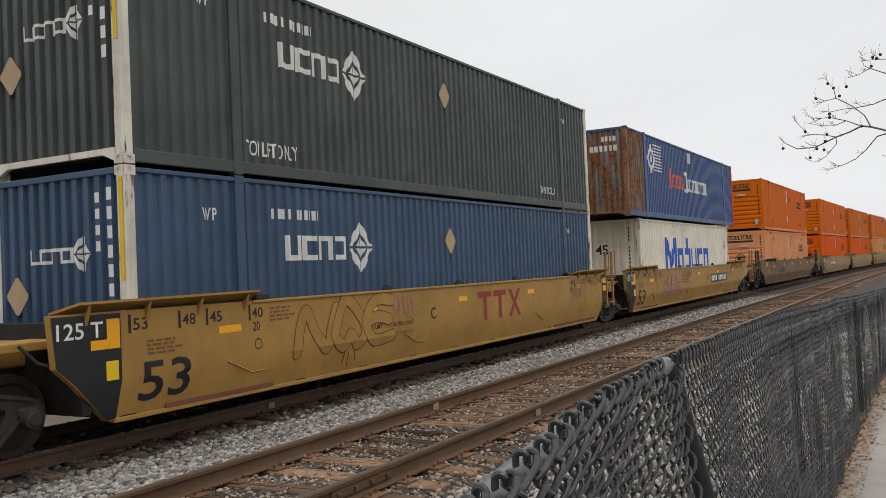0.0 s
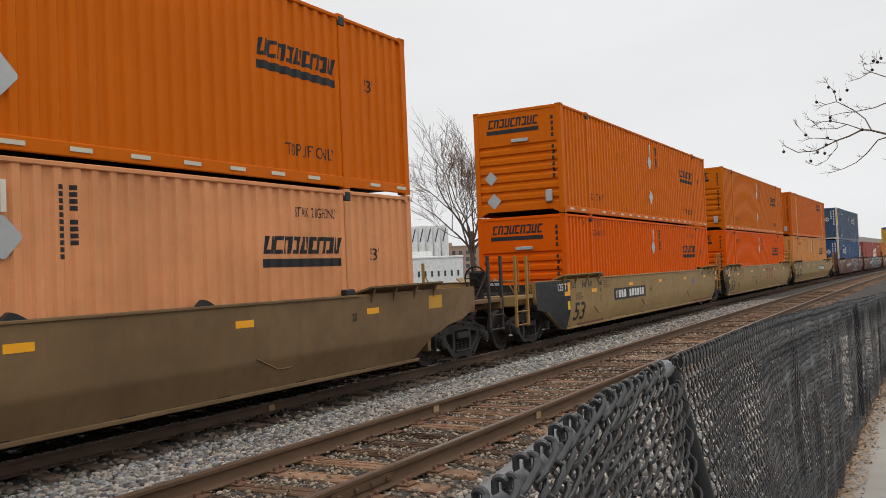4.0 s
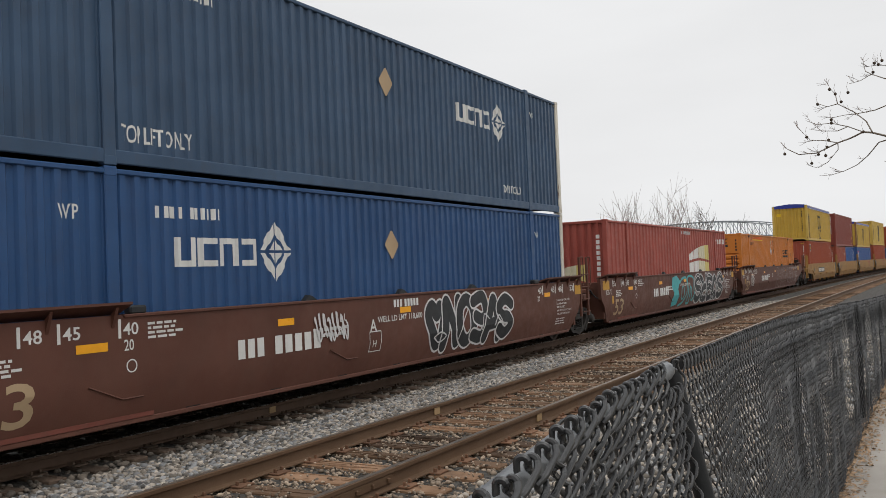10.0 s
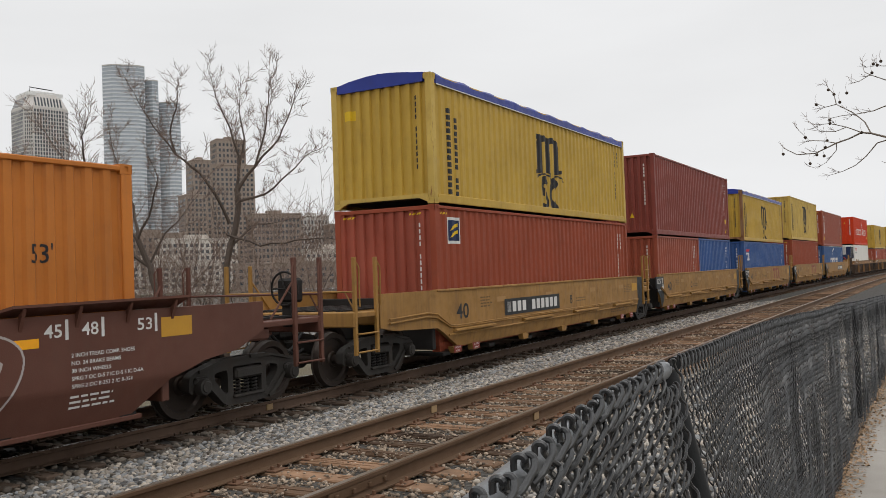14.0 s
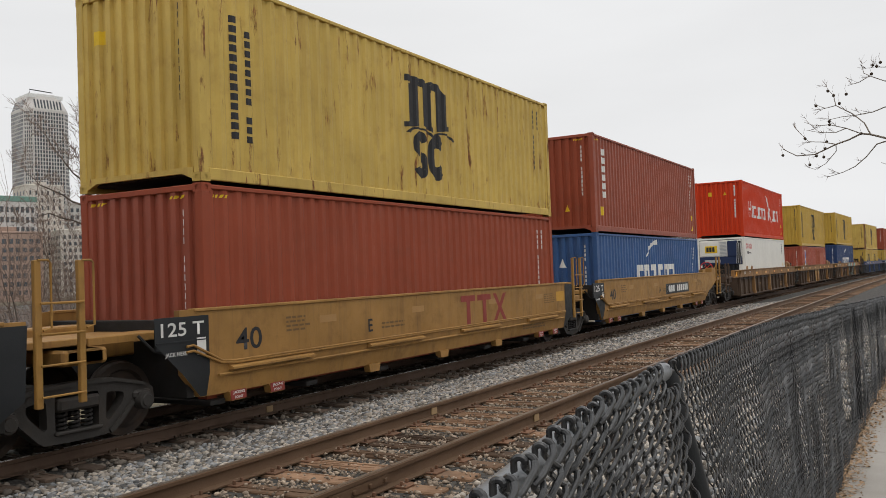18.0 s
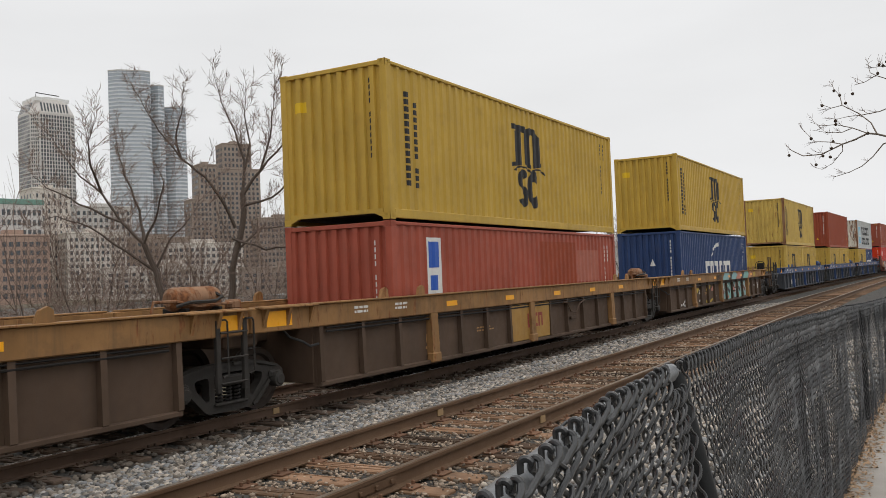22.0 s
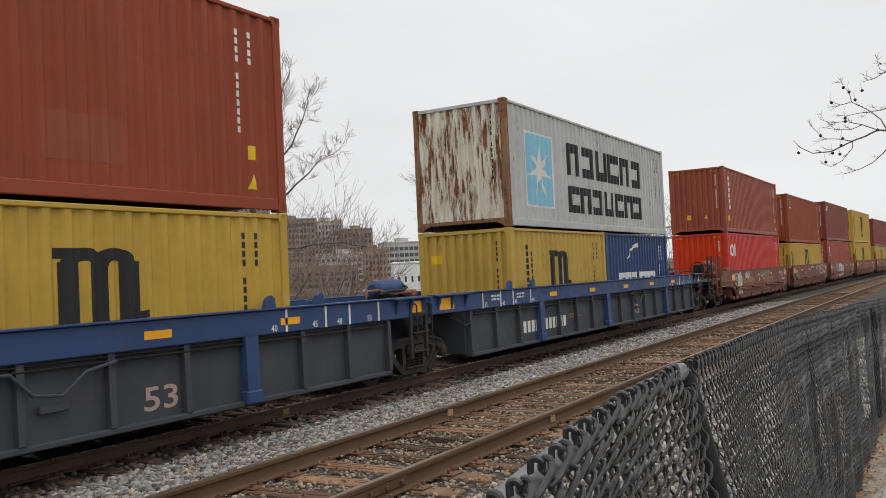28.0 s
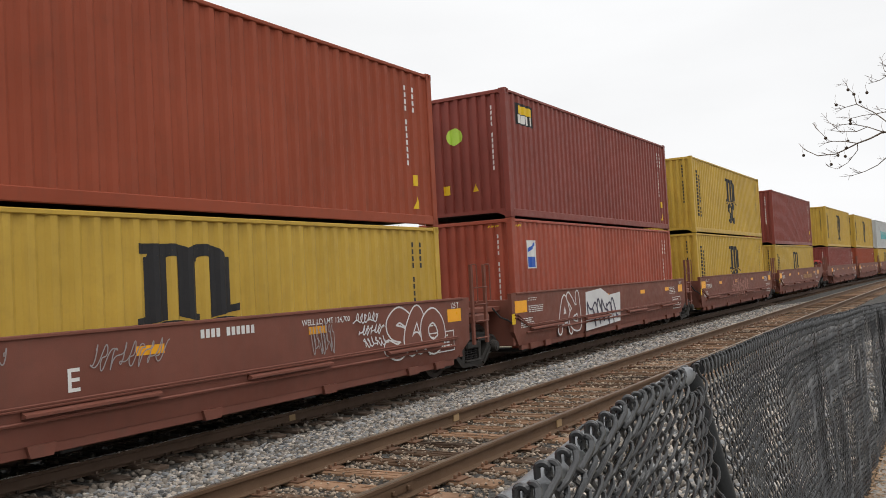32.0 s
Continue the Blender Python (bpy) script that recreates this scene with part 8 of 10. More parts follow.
# a second red-brown set, seen only far down the track
GI = "distant red-brown well car set"
for s, low, up, fe, re in ((497.4, "red", "msc", True, False), (512.9, "brick", "msc", False, False), (528.4, "msc", "grey", False, False), (543.9, "red", "brick", False, True)):
    ledge_car("red-brown well car far down the line", BROWN_H, GI, s, front_end=fe, rear_end=re, black=False, ink=PAINT_WHITE)
    for what, z, h in ((low, ZR, STD), (up, ZR + STD + 0.02, HC)):
        if what == "msc":
            load(mustard("shipping_container", "mustard container with black emblem", FT40, h, MSC_YELLOW, group=SHIP), s, z)
        elif what == "grey":
            ob, bs, bf = load(boxed("shipping_container", "pale grey container with green word bars", FT40, h, GREY_RUST, lettering="black", group=SHIP), s, z)
            bs.mark(ob, "emblem", blocks(0, 0, 5, 0.9, 0.8, 0.7), -2.4, 1.0, PAINT_TEAL, "green word bars")
        else:
            load(boxed("shipping_container", "red container far down the line", FT40, h, {"red": MAROON, "brick": OXIDE}[what], group=SHIP), s, z)

# ---------------------------------------------------------------- ground, path and tracks
GRAVEL = surface("grey_ballast_stone", (0.30, 0.262, 0.218), 0.85, dirt=0.5, dirt_colour=(0.075, 0.062, 0.05), bump=0.6, bump_scale=40, random=0.68, island=True, other=(0.185, 0.187, 0.187))
TIE_WOOD = surface("weathered_tie_wood", (0.15, 0.086, 0.048), 0.85, dirt=0.5, dirt_colour=(0.07, 0.055, 0.045), streak=0.0, bump=0.6, bump_scale=25, random=0.7, fade=0.35)
RAIL_RUST = surface("brown_rail_steel", (0.108, 0.062, 0.034), 0.75, 0.05, dirt=0.4, dirt_colour=(0.09, 0.055, 0.035), bump=0.3)
# Rail and tie copies for the train track, darkened to carry the cars' shade.
RAIL_SHADED = surface("shade_darkened_rail_steel", (0.098, 0.060, 0.040), 0.75, 0.05, dirt=0.4, dirt_colour=(0.04, 0.028, 0.02))
TIE_SHADED = surface("shade_darkened_tie_wood", (0.082, 0.055, 0.038), 0.85, dirt=0.5, dirt_colour=(0.03, 0.024, 0.02), bump=0.6, bump_scale=25, random=0.4, fade=0.3)
GRAVEL_BROWN = surface("brown_track_gravel", (0.25, 0.195, 0.145), 0.85, dirt=0.5, dirt_colour=(0.08, 0.055, 0.038), bump=0.6, bump_scale=40, random=0.7, island=True)
RAIL_HEAD = surface("worn_rail_head", (0.20, 0.165, 0.13), 0.38, 0.75, dirt=0.3, dirt_colour=(0.20, 0.13, 0.08))
RAIL_SHINE = surface("polished_rail_head", (0.42, 0.40, 0.38), 0.25, 0.9, dirt=0.1)
PLATE_RUST = surface("rusty_tie_plate", (0.15, 0.078, 0.045), 0.8, 0.1, dirt=0.4, dirt_colour=(0.10, 0.06, 0.04), random=0.3)
CONCRETE = surface("path_concrete", (0.312, 0.2886, 0.2574), 0.85, dirt=0.3, dirt_colour=(0.25, 0.22, 0.19), bump=0.25, bump_scale=90)
# Darker ballast for under the cars; their shade is put into its colour.
BALLAST_SHADED = surface("shade_darkened_ballast", (0.125, 0.104, 0.084), 0.8, dirt=0.5, dirt_colour=(0.018, 0.015, 0.013), bump=0.6, bump_scale=40, random=0.5, island=True)
LEAF = surface("dry_leaf_litter", (0.28, 0.185, 0.11), 0.85, dirt=0.3, dirt_colour=(0.12, 0.07, 0.04), random=0.5, island=True)
WIRE = surface("black_coated_wire", (0.022, 0.0225, 0.0235), 0.30, dirt=0.35, dirt_colour=(0.05, 0.05, 0.048), bump=0.15, specular=0.5)
POST_BLACK = surface("black_coated_post", (0.012, 0.013, 0.014), 0.5, dirt=0.3, dirt_colour=(0.06, 0.06, 0.06))
GALV = surface("galvanised_pipe", (0.17, 0.178, 0.186), 0.45, 0.5, dirt=0.35, dirt_colour=(0.17, 0.165, 0.16))


def ground_material():
    """Bed of ballast by the tracks, coloured near black for shade between stones, earth and dry grass beyond, told
    apart by the place itself.
    """
    m = bpy.data.materials.new("ground_shaded_gaps_and_earth")
    m.use_nodes = True
    nt = m.node_tree
    bsdf = nt.nodes["Principled BSDF"]
    tc = nt.nodes.new("ShaderNodeTexCoord")
    vo = nt.nodes.new("ShaderNodeTexVoronoi")
    vo.inputs["Scale"].default_value = 17.0
    nt.links.new(tc.outputs["Object"], vo.inputs["Vector"])
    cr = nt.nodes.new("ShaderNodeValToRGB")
    # bed tones held near black, standing for occlusion in the gaps between stones
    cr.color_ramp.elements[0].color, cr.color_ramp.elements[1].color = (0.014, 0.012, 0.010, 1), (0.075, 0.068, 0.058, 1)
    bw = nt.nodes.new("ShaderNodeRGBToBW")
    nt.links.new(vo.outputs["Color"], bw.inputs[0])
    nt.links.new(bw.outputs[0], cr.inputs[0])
    n1 = nt.nodes.new("ShaderNodeTexNoise")
    n1.inputs["Scale"].default_value, n1.inputs["Detail"].default_value = 0.35, 6.0
    nt.links.new(tc.outputs["Object"], n1.inputs["Vector"])
    er = nt.nodes.new("ShaderNodeValToRGB")
    er.color_ramp.elements[0].color, er.color_ramp.elements[1].color = (0.07, 0.06, 0.035, 1), (0.19, 0.155, 0.095, 1)
    nt.links.new(n1.outputs["Fac"], er.inputs[0])
    sp = nt.nodes.new("ShaderNodeSeparateXYZ")
    nt.links.new(tc.outputs["Object"], sp.inputs[0])
    a = nt.nodes.new("ShaderNodeMapRange")
    a.inputs["From Min"].default_value, a.inputs["From Max"].default_value = 12.4, 13.6
    nt.links.new(sp.outputs["Y"], a.inputs["Value"])
    b = nt.nodes.new("ShaderNodeMapRange")
    b.inputs["From Min"].default_value, b.inputs["From Max"].default_value = 0.62, 0.5
    nt.links.new(sp.outputs["Y"], b.inputs["Value"])
    add = nt.nodes.new("ShaderNodeMath")
    add.operation = "MAXIMUM"
    nt.links.new(a.outputs[0], add.inputs[0])
    nt.links.new(b.outputs[0], add.inputs[1])
    mx = nt.nodes.new("ShaderNodeMixRGB")
    nt.links.new(add.outputs[0], mx.inputs["Fac"])
    nt.links.new(cr.outputs[0], mx.inputs["Color1"])
    nt.links.new(er.outputs[0], mx.inputs["Color2"])
    nt.links.new(mx.outputs[0], bsdf.inputs["Base Color"])
    bsdf.inputs["Roughness"].default_value = 0.9
    bp = nt.nodes.new("ShaderNodeBump")
    bp.inputs["Strength"].default_value, bp.inputs["Distance"].default_value = 0.8, 0.03
    nt.links.new(vo.outputs["Distance"], bp.inputs["Height"])
    nt.links.new(bp.outputs[0], bsdf.inputs["Normal"])
    return m


PATH_Z = 0.283
PROFILE = [(-900, 0.2), (-60, 0.2), (-3.4, PATH_Z - 0.03), (-3.2, PATH_Z - 0.03), (0.9, PATH_Z - 0.03), (2.4, 0.02), (3.1, -0.16), (3.6, -0.215), (6.5, -0.215), (6.9, -0.26), (7.6, -0.36),
           (8.2, -0.375), (11.2, -0.375), (12.2, -0.5), (14, -0.75), (18, -1.1), (24, -1.8), (32, -3.0), (48, -6.0), (60, -8.0), (420, -8.0), (700, -4), (1500, 10), (4500, 20)]
XS = [-900, -60, -20, 0, 10, 20, 30, 40, 50, 60, 75, 90, 110, 130, 150, 200, 300, 450, 700, 1200, 2500, 4500]
gb = Build()
for x in XS:
    for y, z in PROFILE:
        gb.v.append((x, y - bend(min(x, 300)) * (1 if -3 < y < 60 else 0), z))
m = len(PROFILE)
gb.f = [(i * m + k, (i + 1) * m + k, (i + 1) * m + k + 1, i * m + k + 1) for i in range(len(XS) - 1) for k in range(m - 1)]
structure("ground", gb, ground_material(), "gap-shaded ballast bed and dry earth bank", "ground")

pb = Build()
for i in range(24):
    x = -12 + i * 2.4
    y1 = 0.57 - 0.01 * max(0, x - 8)
    pb.box(x + 0.008, x + 2.392, -3.0, y1, PATH_Z - 0.12, PATH_Z, 0.008)
structure("path", pb, CONCRETE, "pale concrete footpath slabs", "pavement")

# river beyond the bank
wb = Build().add([(-900, 62, -6.6), (4500, 62, -6.6), (4500, 400, -6.6), (-900, 400, -6.6)], [(0, 1, 2, 3)])
WATER = plain("grey_river_water", (0.06, 0.07, 0.07), 0.12)
structure("water", wb, WATER, "grey river under an overcast sky", "water")

RAIL = [(-0.075, -0.172), (0.075, -0.172), (0.075, -0.16), (0.018, -0.145), (0.009, -0.12), (0.009, -0.05), (0.036, -0.038), (0.036, -0.006), (0.028, 0.0), (-0.028, 0.0),
        (-0.036, -0.006), (-0.036, -0.038), (-0.009, -0.05), (-0.009, -0.12), (-0.018, -0.145), (-0.075, -0.16)]



def swept(outline, xs, y, z):
    b = Build()
    n = len(outline)
    for x in xs:
        b.v += [(x, y - bend(x) + u, z + w) for u, w in outline]
    for i in range(len(xs) - 1):
        b.f += [(i * n + k, i * n + (k + 1) % n, (i + 1) * n + (k + 1) % n, (i + 1) * n + k) for k in range(n)]
    return b


RAIL_XS = [-30, 0, 12, 25] + [25 + 5 * i for i in range(1, 36)]


def tie_mesh(seed):
    rng = random.Random(seed)
    b = Build()
    b.box(-0.115 * rng.uniform(0.9, 1.05), 0.115 * rng.uniform(0.9, 1.05), -1.30 + rng.uniform(-0.05, 0.05), 1.30 + rng.uniform(-0.05, 0.05), -0.18, 0.0, 0.012)
    # splits along the grain
    for _ in range(5):
        x, y, l = rng.uniform(-0.09, 0.09), rng.uniform(-1.2, 0.6), rng.uniform(0.3, 0.9)
        b.box(x - 0.008, x + 0.008, y, y + l, -0.002, 0.006 + rng.uniform(0, 0.004))
    return b


TIES = [tie_mesh(i).mesh("tie", TIE_WOOD) for i in range(7)]


def plate_mesh():
    b = Build().box(-0.10, 0.10, -0.19, 0.19, 0.0, 0.018, 0.004)
    for x, y in ((-0.06, -0.12), (0.06, -0.10), (0.05, 0.11), (-0.05, 0.13)):
        b.box(x - 0.012, x + 0.012, y - 0.015, y + 0.015, 0.018, 0.055, 0.004)
    return b


PLATE = plate_mesh().mesh("tie_plate", PLATE_RUST)
PLATE_SHADED = plate_mesh().mesh("tie_plate", TIE_SHADED)


def track(name, y, z, head, label, web, wood, plate):
    ob = thing(name, label, "railway track", "", "structure")
    for s in (-1, 1):
        r = part("rail", swept(RAIL, RAIL_XS, y + s * 0.7525, z), web, ob, "brown steel rail")
        part("rail_head", swept([(-0.026, 0.0005), (0.026, 0.0005), (0.026, 0.003), (-0.026, 0.003)], RAIL_XS, y + s * 0.7525, z), head, r, "worn running surface")
    rng = random.Random(int(y * 10))
    far = Build()
    x = -14.0
    while x < 165:
        xx = x + rng.uniform(-0.03, 0.03)
        yaw = rng.uniform(-1.5, 1.5)
        zz = z - 0.172 - 0.006 - rng.uniform(0, 0.012)
        if x < 52:
            t = part("tie", wood[rng.randrange(7)], TIE_WOOD, ob)
            t.location, t.rotation_euler = (xx, y - bend(xx), zz), (0, 0, radians(yaw))
            if -3 < x < 34:
                for s in (-1, 1):
                    p = part("tie_plate", plate, PLATE_RUST, ob)
                    p.location = (xx, y - bend(xx) + s * 0.7525, zz + 0.002)
        else:
            far.box(xx - 0.115, xx + 0.115, y - bend(xx) - 1.3, y - bend(xx) + 1.3, zz - 0.15, zz)
        x += 0.53
    tagged(part("distant_tie", far, TIE_WOOD, ob, "distant weathered ties"), kind="stuff")
    return ob


near_track = track("railway_track", NEAR_Y, 0.0, RAIL_HEAD, "near railway track on weathered wooden ties", RAIL_RUST, TIES, PLATE)
train_track = track("railway_track", TRAIN_Y, TRAIN_Z, RAIL_SHINE, "railway track under the train", RAIL_SHADED, [tie_mesh(i).mesh("tie", TIE_SHADED) for i in range(7)], PLATE_SHADED)
PAINTSPOT = plain("ochre_paint_spot", (0.34, 0.23, 0.12), 0.7)
for ob, y, z, x in ((near_track, NEAR_Y + 0.7525, 0.0, 9.95), (near_track, NEAR_Y - 0.7525, 0.0, 9.87), (train_track, TRAIN_Y - 0.7525, TRAIN_Z, 10.2)):
    part("paint_spot", Build().box(x - 0.07, x + 0.07, y - 0.03, y - 0.010, z - 0.135, z - 0.04, 0.006), PAINTSPOT, ob, "ochre painted spot on the rail web")
for x in (6.1, 17.7):
    b = Build()
    b.box(x - 0.45, x + 0.45, -0.03, -0.012, -0.13, -0.045, 0.008)
    for k in range(4):
        b.box(x - 0.36 + k * 0.24 - 0.02, x - 0.36 + k * 0.24 + 0.02, -0.055, -0.03, -0.11, -0.07, 0.006)
    part("joint_bar", b, RAIL_RUST, near_track, "bolted rail joint bar", at=(0, NEAR_Y - 0.7525 - 0.0, 0))


def scatter(count, place, size, seed, squash=0.75):
    """Many small rough stones in one mesh; place(rng) gives x, y, z arrays."""
    rng = np.random.default_rng(seed)
    t = (1 + 5 ** 0.5) / 2
    ico = np.array([(-1, t, 0), (1, t, 0), (-1, -t, 0), (1, -t, 0), (0, -1, t), (0, 1, t), (0, -1, -t), (0, 1, -t), (t, 0, -1), (t, 0, 1), (-t, 0, -1), (-t, 0, 1)]) / 1.9
    fc = np.array([0, 11, 5, 0, 5, 1, 0, 1, 7, 0, 7, 10, 0, 10, 11, 1, 5, 9, 5, 11, 4, 11, 10, 2, 10, 7, 6, 7, 1, 8, 3, 9, 4, 3, 4, 2, 3, 2, 6, 3, 6, 8, 3, 8, 9, 4, 9, 5, 2, 4, 11, 6, 2, 10,
                   8, 6, 7, 9, 8, 1]).reshape(20, 3)
    x, y, z = place(rng, count)
    r = size[0] + (size[1] - size[0]) * rng.random(count) ** 1.6
    v = ico[None] * (1 + 0.55 * (rng.random((count, 12, 1)) - 0.5)) * r[:, None, None]
    v = v * np.stack([0.8 + 0.5 * rng.random(count), 0.8 + 0.5 * rng.random(count), np.full(count, squash)], 1)[:, None, :]
    a, tilt = rng.random(count) * 6.283, (rng.random(count) - 0.5) * 1.6
    ca, sa, ct, st = np.cos(a)[:, None], np.sin(a)[:, None], np.cos(tilt)[:, None], np.sin(tilt)[:, None]
    vx, vy, vz = v[..., 0], v[..., 1], v[..., 2]
    vy, vz = vy * ct - vz * st, vy * st + vz * ct
    vx, vy = vx * ca - vy * sa, vx * sa + vy * ca
    out = np.stack([vx + x[:, None], vy + y[:, None], vz + z[:, None]], -1).reshape(-1, 3)
    faces = (fc[None] + (np.arange(count) * 12)[:, None, None]).reshape(-1, 3)
    return fast_mesh(out, faces)


def fast_mesh(verts, faces):
    me = bpy.data.meshes.new("stones")
    k = faces.shape[1]
    me.vertices.add(len(verts))
    me.vertices.foreach_set("co", np.ascontiguousarray(verts, dtype=np.float32).ravel())
    me.loops.add(faces.size)
    me.loops.foreach_set("vertex_index", np.ascontiguousarray(faces, dtype=np.int32).ravel())
    me.polygons.add(len(faces))
    me.polygons.foreach_set("loop_start", np.arange(len(faces), dtype=np.int32) * k)
    me.update(calc_edges=True)
    me.validate()
    return me


GROUND_Y = np.array([p[0] for p in PROFILE], float)
GROUND_Z = np.array([p[1] for p in PROFILE], float)
BENDS = np.vectorize(bend)


def strip(x0, x1, y0, y1, lift, bias=1.0):
    def put(rng, n):
        x = x0 + (x1 - x0) * rng.random(n) ** bias
        y = y0 + (y1 - y0) * rng.random(n)
        z = np.interp(y, GROUND_Y, GROUND_Z) + lift + 0.036 * (rng.random(n) - 0.5)
        return x, y - BENDS(x), z
    return put


for name, n, put, size, seed in (("ballast", 15500, strip(3.0, 17, 6.05, 8.2, 0.008), (0.024, 0.047), 1), ("ballast", 9000, strip(16.5, 45, 6.1, 8.2, 0.012, 1.4), (0.035, 0.062), 2),
                                 ("ballast", 15000, strip(2.5, 18, 3.6, 6.3, 0.002), (0.012, 0.030), 3), ("ballast", 6500, strip(17, 40, 3.7, 6.3, 0.002, 1.4), (0.024, 0.042), 4),
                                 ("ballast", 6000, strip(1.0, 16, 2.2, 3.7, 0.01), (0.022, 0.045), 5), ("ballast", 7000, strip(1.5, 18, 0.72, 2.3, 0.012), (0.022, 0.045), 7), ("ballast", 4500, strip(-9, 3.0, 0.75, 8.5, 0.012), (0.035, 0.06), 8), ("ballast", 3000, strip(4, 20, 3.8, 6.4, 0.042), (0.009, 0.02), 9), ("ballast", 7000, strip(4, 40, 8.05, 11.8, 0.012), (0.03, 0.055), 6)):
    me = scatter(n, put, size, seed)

    # the stones below the train take the colour with shade mixed in
    me.materials.append(BALLAST_SHADED if seed == 6 else (GRAVEL_BROWN if seed in (3, 4, 9) else GRAVEL))
    tagged(new(name, me), "ballast stones under the train, darkened for its shade" if seed == 6 else "loose grey ballast stones", "gravel", "", "stuff")


def leaves(n, seed):
    """Dry curled leaves along the foot of the fence."""
    rng = np.random.default_rng(seed)
    x = 1.5 + 12 * rng.random(n)
    y = 0.60 - 0.15 * rng.random(n) ** 2.2 - 0.012 * np.maximum(0, x - 8) + 0.02 * rng.standard_normal(n)
    s = 0.007 + 0.013 * rng.random(n)
    base = np.array([(-1, 0, 0.1), (0, -0.6, 0.0), (1, 0, 0.25), (0, 0.6, 0.05)])
    a = rng.random(n) * 6.283
    v = base[None] * s[:, None, None]
    c, q = np.cos(a)[:, None], np.sin(a)[:, None]
    vx, vy = v[..., 0] * c - v[..., 1] * q, v[..., 0] * q + v[..., 1] * c
    vz = v[..., 2] + (0.3 * rng.standard_normal((n, 1)) * vx)
    z0 = np.where(y < 0.57, PATH_Z + 0.006, PATH_Z - 0.015) + 0.012 * rng.random(n)
    out = np.stack([vx + x[:, None], vy + y[:, None], vz + z0[:, None]], -1).reshape(-1, 3)
    return fast_mesh(out, (np.array([[0, 1, 2, 3]])[None] + (np.arange(n) * 4)[:, None, None]).reshape(-1, 4))


lm = leaves(4200, 8)
lm.materials.append(LEAF)
tagged(new("leaf_litter", lm), "dry brown leaves along the fence", "leaves", "", "stuff")

# ---------------------------------------------------------------- chain-link fence
# along the fence: x, y of its top and how far that lies under the eye
FENCE = [(-3.0, 0.12, 0.24), (0.0, 0.34, 0.24), (0.83, 0.44, 0.24), (1.26, 0.507, 0.24), (1.67, 0.555, 0.24), (2.25, 0.606, 0.246), (3.56, 0.61, 0.248), (4.57, 0.62, 0.275),
         (5.8, 0.625, 0.318), (6.9, 0.628, 0.340), (8.6, 0.62, 0.398), (11.2, 0.59, 0.46), (12.7, 0.56, 0.50), (16.0, 0.48, 0.60)]
FX, FY, FD = (np.array([p[i] for p in FENCE]) for i in range(3))
LEAN_X, LEAN_Y = (-3.0, 1.0, 1.7, 2.15, 2.32, 3.5, 4.5, 6.0, 16.0), (0.10, 0.16, 0.16, 0.02, -0.20, -0.12, -0.045, -0.02, -0.01)


def fence_top(x):
    return float(np.interp(x, FX, FY)), EYE.z - float(np.interp(x, FX, FD))


fence = thing("chain_link_fence", "leaning chain-link fence of black coated wire", "fence")
rail_pts = [(x, fence_top(x)[0] + 0.003, fence_top(x)[1] - 0.020) for x in (-3.0, 0.0, 0.83, 1.26, 1.67, 2.0, 2.18)]
part("top_rail", Build().tube(rail_pts, 0.020, 16), GALV, fence, "galvanised top rail")
sleeve = [(x, fence_top(x)[0] + 0.003, fence_top(x)[1] - 0.020) for x in (1.95, 2.14)]
part("rail_sleeve", Build().tube(sleeve, 0.0235, 16), GALV, fence, "galvanised rail sleeve")
rail_pts = [(x, fence_top(x)[0] + 0.03, fence_top(x)[1] - 0.03) for x in (2.4, 3.2, 3.7, 4.7, 5.5, 7.0, 8.4, 12.0, 16.0)]
part("top_rail", Build().tube(rail_pts, 0.020, 10), POST_BLACK, fence, "black coated top rail")


def lean_at(x):
    """How far the mesh moves out for each metre down from its top."""
    return float(np.interp(x, LEAN_X, LEAN_Y))


for x, dx, dy in ((-0.4, 0.0, 0.1), (2.26, 0.10, -0.26), (4.62, 0.05, -0.02), (8.75, 0.05, 0.0), (11.6, 0.05, 0.0), (14.4, 0.05, 0.0)):
    y, z = fence_top(x)
    y -= -0.012 if x == 2.26 else -0.03
    pb = Build().tube([(x + dx, y + dy, PATH_Z - 0.1), (x, y, z - 0.03)], 0.026, 14)
    post = part("post", pb, POST_BLACK, fence, "black steel fence post")
    part("tie_band", Build().tube([(x + 0.02 + 0.03 * math.cos(a), y + 0.03 * math.sin(a), z - 0.1) for a in (0, 1.05, 2.1, 3.14, 4.19, 5.24)], 0.004, 5, closed=True), GALV, post)
# stray ends of wire that curl over the rail
for xc, r in ((2.12, 0.040), (1.22, 0.045)):
    yp, zp = fence_top(xc)
    part("wire_curl", Build().tube([(xc + 0.012 * k, yp + 0.035 - 0.004 * k, zp - 0.04 + r * math.sin(k * 0.32)) for k in range(10)], 0.003, 6), WIRE, fence)

NEAR_WIRES, FINE_WIRES, PITCH, FAR_PITCH = 46, 236, 0.019, 0.034


def wire_place(i):
    """Where wire i hangs, and the room to its neighbour; the mesh is pulled wide by the near end."""
    if i < NEAR_WIRES:
        k = NEAR_WIRES - i
        return 2.20 - 0.026 * k - 0.00027 * k * k, 0.026 + 0.00054 * k
    k = i - NEAR_WIRES
    if k < FINE_WIRES:
        return 2.29 + k * PITCH, PITCH
    return 2.29 + FINE_WIRES * PITCH + (k - FINE_WIRES) * FAR_PITCH, FAR_PITCH


